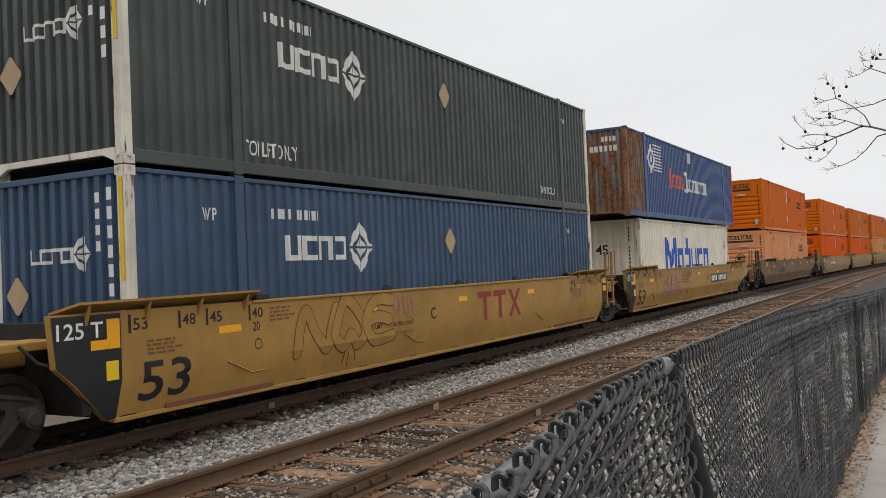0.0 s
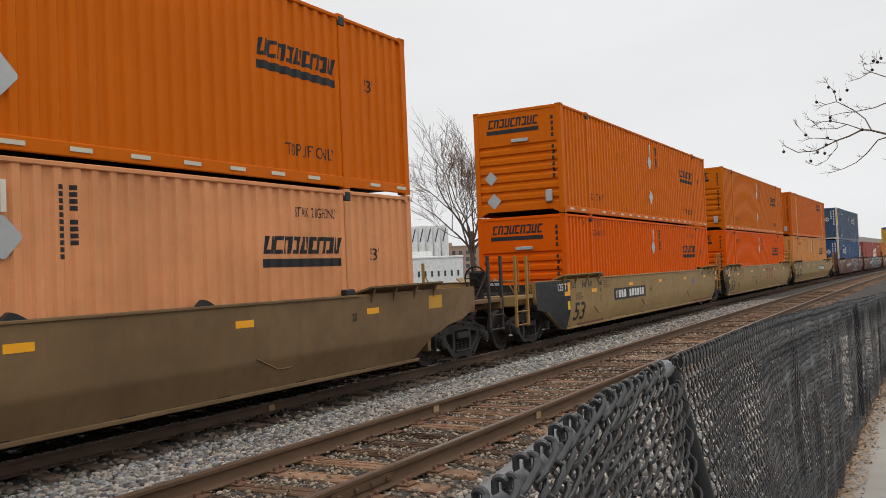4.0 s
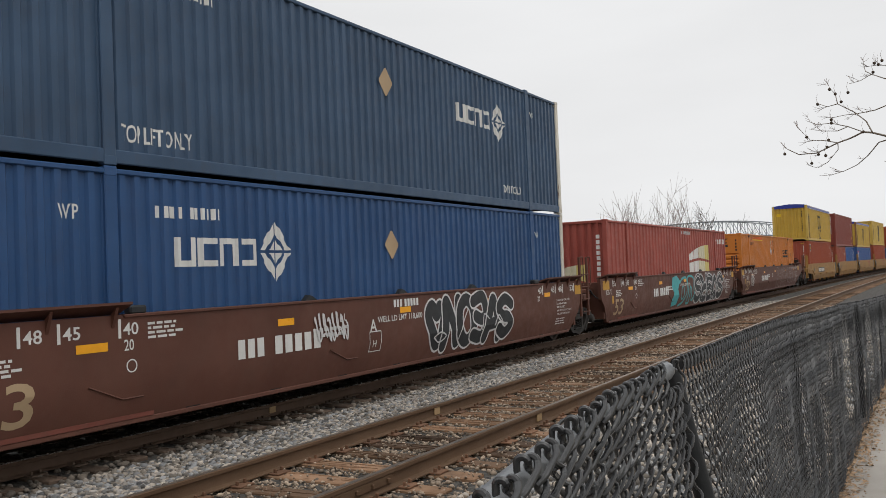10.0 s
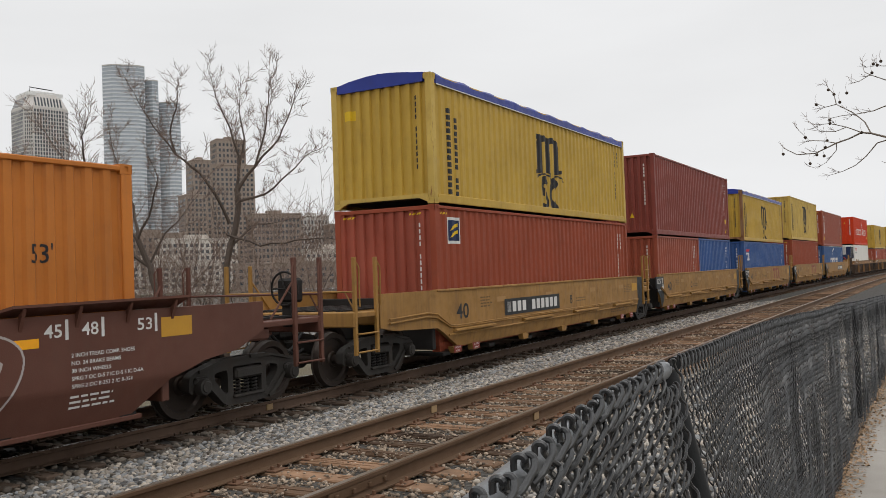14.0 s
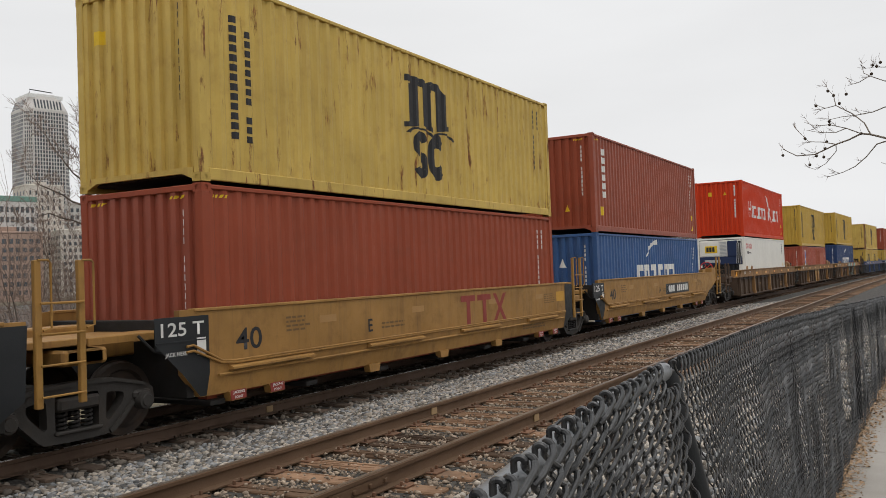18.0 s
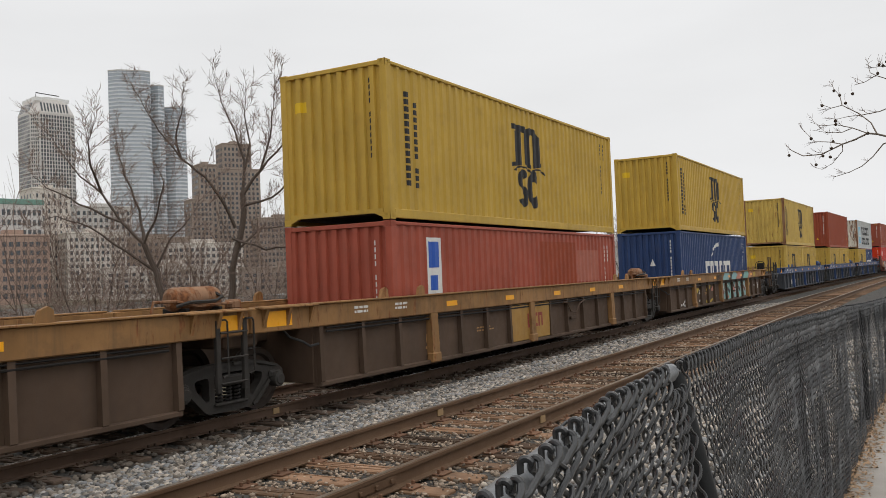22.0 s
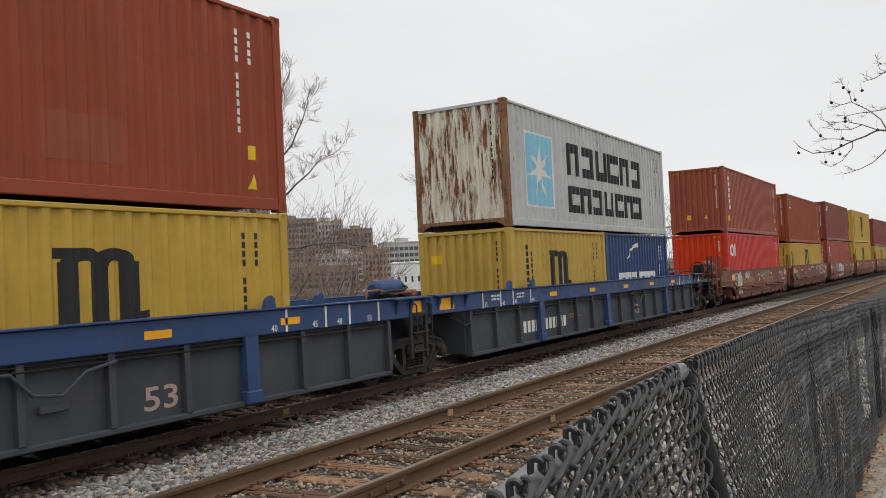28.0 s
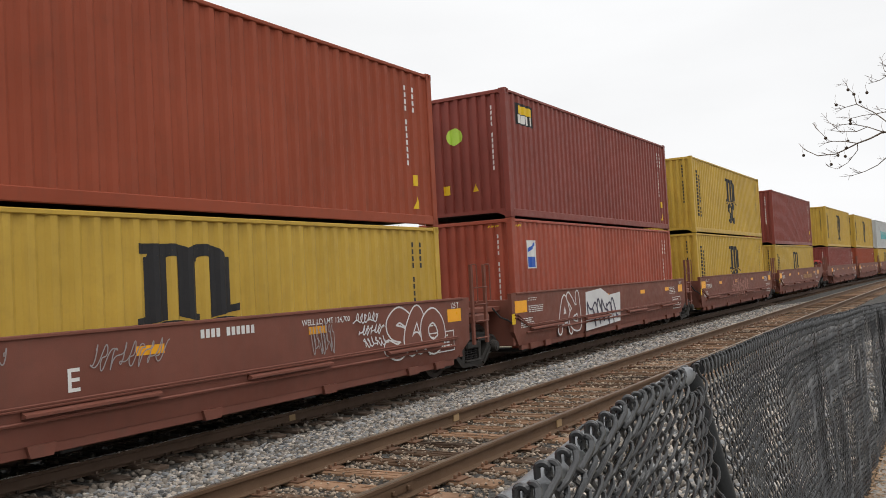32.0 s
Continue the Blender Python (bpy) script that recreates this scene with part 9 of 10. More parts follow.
def wire(i, rise=0.060):
    """One zigzag wire, woven round its neighbour and knuckled to it at the top; gives path, radius and sides."""
    near = i < NEAR_WIRES
    x0, pitch = wire_place(i)
    rng = random.Random(i)
    y, zt = fence_top(x0)
    y -= 0.012 if near else 0.004
    zt += (0.014 + rng.uniform(-0.004, 0.006)) if x0 < 2.0 else 0.004
    if 1.97 < x0 < 2.17:
        zt -= 0.06
    zb = PATH_Z - 0.02
    step = 8 if x0 < 1.5 else 6 if near else (4 if x0 < 3.6 else 3)
    if near:
        rise *= 1.2
    n = int((zt - zb) / rise * 2)
    dip = 0.0 if near else 0.30 * math.exp(-(x0 - 2.27) / 0.5)
    slack = (0.020 * math.sin(x0 * 5.1) + 0.012 * math.sin(x0 * 11.3)) * (1.0 if x0 > 4.2 or near else 0.35)
    front = 0.022 if near else 0.010
    lean, along = lean_at(x0), 0.05 if near else 0.12
    jog = rng.uniform(-0.002, 0.002)
    pts = []
    for k in range(n * step + 1):
        q = k / step
        ph = q * math.pi + math.pi / 2 + (i % 2) * math.pi
        sn, cs = math.sin(ph), math.cos(ph)
        tri = 0.8 * math.asin(max(-1, min(1, sn))) / (math.pi / 2) + 0.26 * sn
        down = q * rise / 2
        deep = max(-1.0, min(1.0, 1.5 * cs))
        yy = y - front + lean * down + (0.0062 if near else 0.0042) * deep + slack * math.sin(math.pi * min(1, down / 1.2)) + 0.008 * math.sin(x0 * 9 + down * 7) * min(1, down * 3)
        sway = 0.005 * math.sin(down * 11 + x0 * 6.5) + (0.005 if near else 0.001) * math.sin(down * 23 + i * 1.3)
        pts.append((x0 + jog + sway + pitch * 0.58 * tri + along * down, yy + 0.6 * sway, zt + jog - down * (1 + dip)))
    a = pts[0]
    r = 0.0046 if x0 < 1.6 else (0.0037 if near else 0.0024)
    w = r * (rng.uniform(0.8, 1.0) if near else rng.uniform(0.6, 0.85))
    way = 1 if i % 2 == 0 else -1
    # the end is bent over and tucked behind the neighbour
    hook = [(a[0] + way * w * 0.3 * (1 + math.cos(t)), a[1] + w * 1.5 * (1 + math.cos(t)), a[2] + w * 1.2 * math.sin(t) - (0.010 if t < 0 else 0.0)) for t in (-0.5, -0.15, 0.2, 0.6, 1.0, 1.4, 1.8, 2.2, 2.6, 2.95)]
    return hook + pts, r, 8 if near else (5 if x0 < 3.6 else 4)


near_end = Build()
for i in range(-60, 0):
    pts, r, n = wire(i)
    near_end.tube(pts[::3], r, 4, caps=False)
tagged(part("wire_run", near_end, WIRE, fence, "stretch of wire mesh behind the viewer"), kind="stuff")
for i in range(282):
    pts, r, n = wire(i)
    part("wire", Build().tube(pts, r, n), WIRE, fence)
rest = Build()
for i in range(282, 500):
    pts, r, n = wire(i)
    rest.tube(pts, r, 3, caps=False)
tagged(part("distant_wire", rest, WIRE, fence, "far stretch of wire mesh"), kind="stuff")

# ---------------------------------------------------------------- trees
BARK = surface("dark_winter_bark", (0.10, 0.078, 0.064), 0.9, dirt=0.3, dirt_colour=(0.05, 0.042, 0.036), bump=0.6, bump_scale=18)
BARK_PALE = surface("pale_sycamore_bark", (0.19, 0.16, 0.13), 0.85, dirt=0.4, dirt_colour=(0.09, 0.07, 0.055))
TWIG = surface("thin_brown_twigs", (0.19, 0.138, 0.112), 0.9, dirt=0.2, bump=0.0)


THIN = [0.004]


def grow(rng, limbs, twigs, p, way, length, r, depth, spread, up, buds=None, crook=0.16):
    """Grows one branch and its children; thick ones go into limbs, thin ones into twigs."""
    n = 5
    pts, rs = [p], [r]
    d = way.normalized()
    for i in range(n):
        d = (d + Vector((rng.uniform(-1, 1), rng.uniform(-1, 1), rng.uniform(-0.6, 1) * 0.5 + up)) * crook).normalized()
        p = p + d * (length / n)
        pts.append(p)
        rs.append(r * (1 - 0.55 * (i + 1) / n))
    (limbs if r > 0.02 else twigs).tube(pts, rs, 7 if r > 0.05 else (5 if r > 0.02 else 3), caps=False)
    if depth == 0:
        if buds is not None and rng.random() < 0.5:
            buds.append(pts[-1])
        return
    kids = rng.choice((3, 3, 4)) if depth > 1 else rng.choice((4, 5))
    for k in range(kids):
        t = 1.0 if k == 0 else rng.uniform(0.35, 0.95)
        j = min(n - 1, int(t * n))
        o = pts[j].lerp(pts[j + 1], t * n - j) if j < n else pts[-1]
        side = Vector((rng.uniform(-1, 1), rng.uniform(-1, 1), rng.uniform(-0.7, 0.9)))
        nd = (d * (1.0 if k == 0 else 0.75) + side * spread * (0.5 if k == 0 else 1.0)).normalized()
        grow(rng, limbs, twigs, o, nd, length * rng.uniform(0.62, 0.85), max(THIN[0], r * (0.6 if k == 0 else rng.uniform(0.36, 0.55))), depth - 1, spread, up, buds, crook)


def bare_tree(label, az, dist, base_z, trunks, depth, seed, spread=0.75, up=0.25, name="bare_tree"):
    """A leafless tree; trunks are (lean direction, length, radius)."""
    x, y = dist * math.cos(radians(az)), dist * math.sin(radians(az))
    ob = thing(name, label, "tree")
    ob.location = (x, y, base_z)
    rng = random.Random(seed)
    THIN[0] = 0.00021 * dist
    limbs, twigs = Build(), Build()
    for way, length, r in trunks:
        grow(rng, limbs, twigs, Vector((0, 0, 0)), Vector(way), length, r, depth, spread, up)
    part("trunk", limbs, BARK, ob, "dark forked trunk and limbs")
    part("crown", twigs, TWIG, ob, "bare twigs")
    return ob


# side directions as seen from the path: L goes to the left of the view, R to the right
def lean(az, left, up, away=0.0):
    a = radians(az)
    return (-math.sin(a) * left + math.cos(a) * away, math.cos(a) * left + math.sin(a) * away, up)


def crown_tree(label, dist, foot_z, base, tips, r, seed, depth=4, spread=0.88, crook=0.30, droop=0.14):
    """A leafless tree whose main limbs reach from the fork at base towards the given bearings and heights."""
    at = lambda az, el, d: Vector((d * math.cos(radians(az)), d * math.sin(radians(az)), EYE.z + d * math.tan(radians(el))))
    rng = random.Random(seed)
    ob = thing("bare_tree", label, "tree")
    fork = at(*base, dist)
    ob.location = (fork.x, fork.y, foot_z)
    top = fork - ob.location
    THIN[0] = 0.00023 * dist
    limbs, twigs = Build(), Build()
    mid = top * 0.5 + Vector((0.15, -0.1, 0))
    limbs.tube([(0, 0, 0), mid, top], [r * 1.15, r, r * 0.9], 9, caps=False)
    for az, el in tips:
        tip = at(az, el, dist + rng.uniform(-2.5, 2.5)) - ob.location
        start = top.lerp(mid, rng.uniform(0.0, 0.45))
        way = tip - start
        grow(rng, limbs, twigs, start, way + Vector((0, 0, -droop * way.length)), way.length / (2.45 if depth < 4 else 2.85), r * rng.uniform(0.34, 0.52), depth, spread, 0.02, None, crook)
    part("trunk", limbs, BARK, ob, "dark forked trunk and limbs")
    part("crown", twigs, TWIG, ob, "bare twigs")
    return ob


def limb_tree(label, dist, foot_z, r, limbs_, seed):
    """A leafless tree: a trunk and limbs through bearings and heights, each with crooked side shoots and buds."""
    rng = random.Random(seed)
    ob = thing("bare_tree", label, "tree")
    az0, el0 = limbs_[0][0]
    ob.location = (dist * math.cos(radians(az0)), dist * math.sin(radians(az0)), foot_z)
    THIN[0] = 0.00024 * dist
    limbs, twigs = Build(), Build()
    for i, path in enumerate(limbs_):
        d0, d1 = (dist, dist) if i == 0 else (dist, dist + rng.uniform(-2.2, 2.2))
        pts = []
        for k, (az, el) in enumerate(path):
            d = d0 + (d1 - d0) * k / (len(path) - 1)
            pts.append(Vector((d * math.cos(radians(az)), d * math.sin(radians(az)), EYE.z + d * math.tan(radians(el)))) - ob.location)
        if i == 0:
            pts = [Vector((0, 0, 0))] + pts
        fine = []
        for a, b in zip(pts, pts[1:]):
            l = (b - a).length
            for t in (0.0, 0.33, 0.67):
                fine.append(a.lerp(b, t) + Vector((rng.uniform(-1, 1), rng.uniform(-1, 1), rng.uniform(-1, 1))) * 0.035 * l * (t > 0))
        fine.append(pts[-1])
        n = len(fine)
        r0 = r if i == 0 else r * (0.56 if i < 4 else 0.42)
        r1 = r * 0.75 if i == 0 else THIN[0]
        limbs.tube(fine, [r0 + (r1 - r0) * (k / (n - 1)) ** 0.8 for k in range(n)], 8 if i == 0 else 6, caps=False)
        if i == 0:
            continue
        for k in range(2, n):
            for _ in range(2):
                way = (fine[k] - fine[k - 1]).normalized()
                side_ = Vector((rng.uniform(-1, 1), rng.uniform(-1, 1), rng.uniform(-0.5, 1.0)))
                grow(rng, limbs, twigs, fine[k].lerp(fine[k - 1], rng.random()), way * 0.6 + side_ * 0.8, rng.uniform(0.2, 0.5), max(THIN[0], r0 * 0.22 * (1.2 - k / n)), 2, 0.8, 0.05, None, 0.28)
    part("trunk", limbs, BARK, ob, "dark forked trunk and limbs")
    part("crown", twigs, TWIG, ob, "bare twigs")
    return ob


limb_tree("bare forked tree on the river bank", 24, -1.6, 0.095, [
    [(43.8, -1.5), (43.3, 2.1), (42.7, 4.7), (42.8, 5.8)], [(42.8, 5.8), (42.6, 7.9), (43.1, 9.7), (43.9, 11.5), (44.4, 13.4)],
    [(42.8, 5.6), (41.6, 7.2), (40.9, 9.4), (40.6, 11.3), (40.5, 13.3)], [(43.3, 3.6), (44.1, 5.4), (45.1, 6.9), (46.5, 8.0), (47.8, 9.7), (48.7, 11.3), (49.4, 12.6)],
    [(42.6, 7.2), (42.2, 9.0), (42.5, 10.8), (42.3, 12.8)], [(41.6, 7.2), (40.0, 9.0), (39.2, 10.8), (38.8, 11.9)], [(42.7, 5.0), (40.9, 5.5), (39.4, 6.8), (38.3, 7.9), (37.1, 8.5)],
    [(43.5, 2.9), (41.4, 2.1), (39.2, 2.4), (37.0, 2.5), (35.1, 2.1)], [(46.5, 8.0), (46.8, 9.4), (46.4, 10.8), (46.2, 12.5)], [(43.3, 2.1), (41.7, 3.5), (39.9, 3.7), (38.0, 4.0)]], 41)
limb_tree("bare leaning tree on the river bank", 21, -1.4, 0.08, [
    [(47.8, -1.3), (48.2, 0.9), (48.9, 2.7)], [(48.9, 2.7), (50.2, 4.1), (51.3, 5.9), (52.5, 6.9), (53.7, 8.6), (54.6, 10.1)], [(48.9, 2.7), (49.1, 4.8), (49.9, 6.9), (50.3, 8.6), (50.6, 10.2)],
    [(48.2, 0.9), (50.0, 2.3), (52.0, 3.8), (53.9, 4.5), (55.4, 3.8)], [(51.3, 5.9), (51.9, 7.6), (52.0, 9.0), (51.6, 10.2)], [(48.2, 1.2), (47.3, 3.0), (46.3, 4.0), (45.2, 5.4)],
    [(50.2, 4.1), (52.6, 5.2), (54.4, 6.2), (55.3, 7.2)], [(48.9, 2.7), (48.0, 4.8), (47.6, 6.5), (48.2, 8.0)]], 52)
crown_tree("spreading bare tree beyond the train", 46, -3.6, (27.7, 2.6), [(32.1, 9.0), (30.6, 9.4), (28.9, 9.8), (27.6, 10.0), (25.8, 9.7), (24.6, 8.8), (23.2, 7.6), (31.9, 6.6), (22.6, 4.8)], 0.15, 63, 4, 0.62, 0.16, 0.10)
bare_tree("small bare tree by the river", 24.2, 60, -4.5, [(lean(24, -0.1, 1.0), 3.6, 0.12), (lean(24, 0.4, 0.9), 3.2, 0.08)], 4, 74)
bare_tree("slender bare tree far along the bank", 17.3, 80, -5.0, [(lean(17, 0.1, 1.0), 5.0, 0.12), (lean(17, -0.2, 1.0), 4.4, 0.1)], 4, 85, 0.55)
bare_tree("slender bare tree far along the bank", 15.2, 84, -5.0, [(lean(15, -0.1, 1.0), 5.2, 0.12), (lean(15, 0.2, 1.0), 4.6, 0.1)], 4, 96, 0.55)
bare_tree("low bare tree far along the bank", 12.6, 110, -5.0, [(lean(12, 0.1, 1.0), 5.2, 0.13), (lean(12, -0.3, 1.0), 4.6, 0.1)], 4, 107, 0.7)
for k, (az, d) in enumerate(((46.5, 28), (51.8, 25), (54.5, 24), (40.0, 34), (57.5, 22), (37.0, 40), (49.3, 26), (43.8, 29), (56.2, 27), (38.4, 33))):
    bare_tree("tangled bare bush on the bank", az, d, -2.2, [(lean(az, q, 1.0), 2.7 if k % 2 else 2.2, 0.05) for q in (-0.7, -0.2, 0.3, 0.8)], 4, 200 + k, 0.9, 0.1, "bare_bush")

# sycamore whose branches hang over the fence
syc = thing("sycamore_tree", "bare sycamore branches hung with round seed balls", "tree")
syc.location = (9.2, -2.0, PATH_Z - 0.05)
rng = random.Random(12)
THIN[0] = 0.0018
limbs, twigs, buds = Build(), Build(), []
limbs.tube([(0, 0, 0), (0.03, 0.02, 1.2), (0.0, 0.05, 2.6), (0.05, 0.0, 4.2), (0.1, -0.1, 6.0)], [0.2, 0.17, 0.15, 0.11, 0.06], 12)


def place_on(az, el, d):
    return Vector((d * math.cos(radians(az)), d * math.sin(radians(az)), EYE.z + d * math.tan(radians(el)))) - syc.location


def spray(path, r, kids, length, depth=2):
    pts = [place_on(*p) for p in path]
    limbs.tube(pts, [r * (1 - 0.65 * i / (len(pts) - 1)) for i in range(len(pts))], 6, caps=False)
    for k in range(kids):
        t = rng.uniform(0.25, 1.0) * (len(pts) - 1)
        j = min(len(pts) - 2, int(t))
        o = pts[j].lerp(pts[j + 1], t - j)
        d = (pts[j + 1] - pts[j]).normalized()
        nd = d + Vector((rng.uniform(-0.3, 0.3), rng.uniform(-0.2, 0.6), rng.uniform(-0.65, 0.85)))
        grow(rng, twigs, twigs, o, nd, length * rng.uniform(0.6, 1.1), max(0.0022, r * 0.3), depth, 0.6, 0.04, buds)


def bough(path, r, kids=5, length=0.07, d=7.5):
    """A twig through bearings and heights, with short side shoots."""
    spray([(az, el, d + 0.05 * k) for k, (az, el) in enumerate(path)], r * 0.75, kids // 2 + 1, length, 1)


spray([(-14, 13, 8.4), (-5, 9.0, 7.9), (-1.0, 7.4, 7.7), (2.1, 7.0, 7.5)], 0.022, 2, 0.2, 1)
bough([(2.1, 7.0), (2.9, 7.3), (3.4, 7.4), (4.1, 7.1), (4.8, 6.9), (5.5, 6.6), (6.0, 6.4), (7.0, 6.4), (7.5, 6.7), (7.8, 6.9)], 0.011, 9)
bough([(2.9, 7.3), (3.2, 8.0), (3.8, 8.6), (4.7, 9.2), (5.3, 9.1), (5.9, 9.4)], 0.008, 7)
bough([(4.7, 9.2), (4.8, 9.8), (5.1, 10.2), (5.2, 10.5)], 0.005, 2)
bough([(3.4, 7.4), (4.2, 7.8), (5.1, 8.1), (5.9, 8.1), (6.5, 8.4)], 0.006, 6)
bough([(4.2, 7.8), (4.8, 7.6), (5.7, 7.7), (6.4, 7.9)], 0.005, 4)
bough([(4.8, 6.9), (5.5, 7.1), (6.3, 7.2), (6.8, 7.8), (7.2, 8.4)], 0.0055, 4)
bough([(4.8, 6.9), (4.8, 6.5), (5.4, 5.8), (6.0, 5.5), (6.5, 5.7)], 0.005, 4)
bough([(-1.0, 7.4), (2.2, 6.8), (2.6, 6.7), (3.2, 6.0), (3.8, 5.5), (4.5, 5.2), (5.3, 5.0)], 0.008, 6)
bough([(-3.0, 9.4), (2.1, 8.8), (2.7, 8.6), (3.7, 8.5), (4.4, 8.5), (5.1, 8.4)], 0.007, 8)
bough([(-4.0, 10.0), (2.0, 10.3), (2.8, 10.7), (3.4, 10.4), (4.0, 10.3)], 0.007, 5)
bough([(2.8, 10.7), (3.1, 10.9), (3.2, 11.4)], 0.005, 1)
bough([(-4.0, 11.4), (2.0, 11.1), (2.7, 11.2)], 0.006, 3)
bough([(-2.0, 4.6), (1.6, 5.2), (2.4, 5.6)], 0.006, 2)
part("trunk", limbs, BARK_PALE, syc, "pale mottled trunk and limbs")
part("crown", twigs, TWIG, syc, "fine bare twigs")
BALL = surface("brown_seed_ball", (0.07, 0.05, 0.035), 0.95, bump=0.8, bump_scale=300)
seedball = Build().lathe([(0.0, -0.0125)] + [(0.0125 * math.cos(a), 0.0125 * math.sin(a)) for a in (-1.1, -0.55, 0, 0.55, 1.1)] + [(0.0, 0.0125)], (0, 0, 0), "z", 10).mesh("seed_ball", BALL)
for az, el in ((5.1, 10.1), (4.8, 9.8), (4.1, 9.8), (4.5, 9.3), (5.1, 8.3), (5.1, 8.1), (6.5, 7.4), (5.3, 7.1), (5.4, 6.7), (5.9, 6.3), (5.5, 6.2), (7.8, 6.5), (6.3, 5.8), (2.6, 11.3), (2.4, 11.2),
               (2.2, 11.4), (2.7, 10.8), (5.8, 9.3), (3.4, 7.4)):
    hang = place_on(az, el, 7.55)
    b = part("seed_ball", seedball, BALL, syc)
    b.location = hang
    part("stalk", Build().tube([(0, 0, 0.01), (0.01, 0.01, 0.05), (0.015, 0.0, 0.085)], 0.0012, 3, caps=False), TWIG, b)

# ---------------------------------------------------------------- the city across the river
STONE_PALE = surface("pale_tower_stone", (0.56, 0.53, 0.50), 0.8, dirt=0.15, bump=0.0)
# Next four masonry tones are paled: distance haze is put into their colour.
STONE_CREAM = surface("hazed_cream_masonry", (0.56, 0.51, 0.45), 0.85, dirt=0.25, bump=0.0)
BRICK_BROWN = surface("hazed_brown_masonry", (0.28, 0.225, 0.185), 0.85, dirt=0.25, bump=0.0)
BRICK_RED = surface("hazed_red_brick_masonry", (0.36, 0.25, 0.195), 0.85, dirt=0.25, bump=0.0)
STONE_GREY = surface("hazed_grey_masonry", (0.47, 0.45, 0.42), 0.85, dirt=0.25, bump=0.0)
GLASS_TOWER = surface("silver_blue_facade_glass", (0.36, 0.395, 0.425), 0.2, 0.25, dirt=0.05, fade=0.06, bump=0.0)
GLASS_DARK = surface("dark_window_glass", (0.05, 0.06, 0.07), 0.12, 0.0, dirt=0.05, bump=0.0, specular=0.6)
ROOF_GREEN = surface("green_copper_roof", (0.16, 0.28, 0.23), 0.7, dirt=0.2, bump=0.0)
WHITE_WALL = surface("white_industrial_wall", (0.72, 0.72, 0.70), 0.6, dirt=0.1, bump=0.0)


def polar(az, dist):
    return dist * math.cos(radians(az)), dist * math.sin(radians(az))


def facade(b, w0, w1, h0, h1, cols, rows, put, fw=0.55, fh=0.6, depth=0.4):
    """Window panes of one facade, as shallow boxes set in its plane."""
    cw, rh = (w1 - w0) / cols, (h1 - h0) / rows
    for i in range(cols):
        for j in range(rows):
            u0, v0 = w0 + cw * (i + 0.5 - fw / 2), h0 + rh * (j + 0.5 - fh / 2)
            q = [(u0, v0), (u0 + cw * fw, v0), (u0 + cw * fw, v0 + rh * fh), (u0, v0 + rh * fh)]
            b.add([put(u, v, 0.15) for u, v in q] + [put(u, v, -depth) for u, v in q], [(0, 1, 2, 3), (0, 4, 5, 1), (1, 5, 6, 2), (2, 6, 7, 3), (3, 7, 4, 0)])


def building(label, az, dist, left, right, top_el, mat, depth=22.0, turn=12.0, floors=12, cols=8, side_cols=5, base=-4.0, glass=None, fw=0.5, fh=0.55, roof=None, name="office_building", band=False):
    """A block seen between two bearings, with its windows on the two seen faces."""
    w = dist * (math.tan(radians(left - az)) - math.tan(radians(right - az)))
    h = dist * math.tan(radians(top_el)) + EYE.z - base
    ob = thing(name, label, "building", "city buildings")
    x, y = polar(az, dist)
    ob.location = (x, y, base)
    ob.rotation_euler = (0, 0, radians(az - 90 + turn))
    a, d = w / 2, depth
    part("wall", Build().box(-a, a, 0, d, 0, h, 0.0), mat, ob, "plain facade walls")
    win = Build()
    facade(win, -a + 0.8, a - 0.8, 2.0, h - 1.6, cols, floors, lambda u, v, o: (u, -o, v), 1.0 if band else fw, fh)
    tagged(part("window", win, glass or GLASS_DARK, ob, "rows of windows"), kind="stuff")
    win = Build()
    if turn > 0:
        facade(win, 0.8, d - 0.8, 2.0, h - 1.6, side_cols, floors, lambda u, v, o: (-a - o, d - u, v), 1.0 if band else fw, fh)
    else:
        facade(win, 0.8, d - 0.8, 2.0, h - 1.6, side_cols, floors, lambda u, v, o: (a + o, u, v), 1.0 if band else fw, fh)
    tagged(part("window", win, glass or GLASS_DARK, ob, "rows of windows"), kind="stuff")
    part("roof", Build().box(-a - 0.3, a + 0.3, -0.3, d + 0.3, h, h + (1.0 if not roof else 3.0), 0.2).box(-a * 0.3, a * 0.3, d * 0.3, d * 0.6, h + 1, h + 3.5, 0.1), roof or mat, ob, "parapet and roof plant")
    return ob, a, d, h


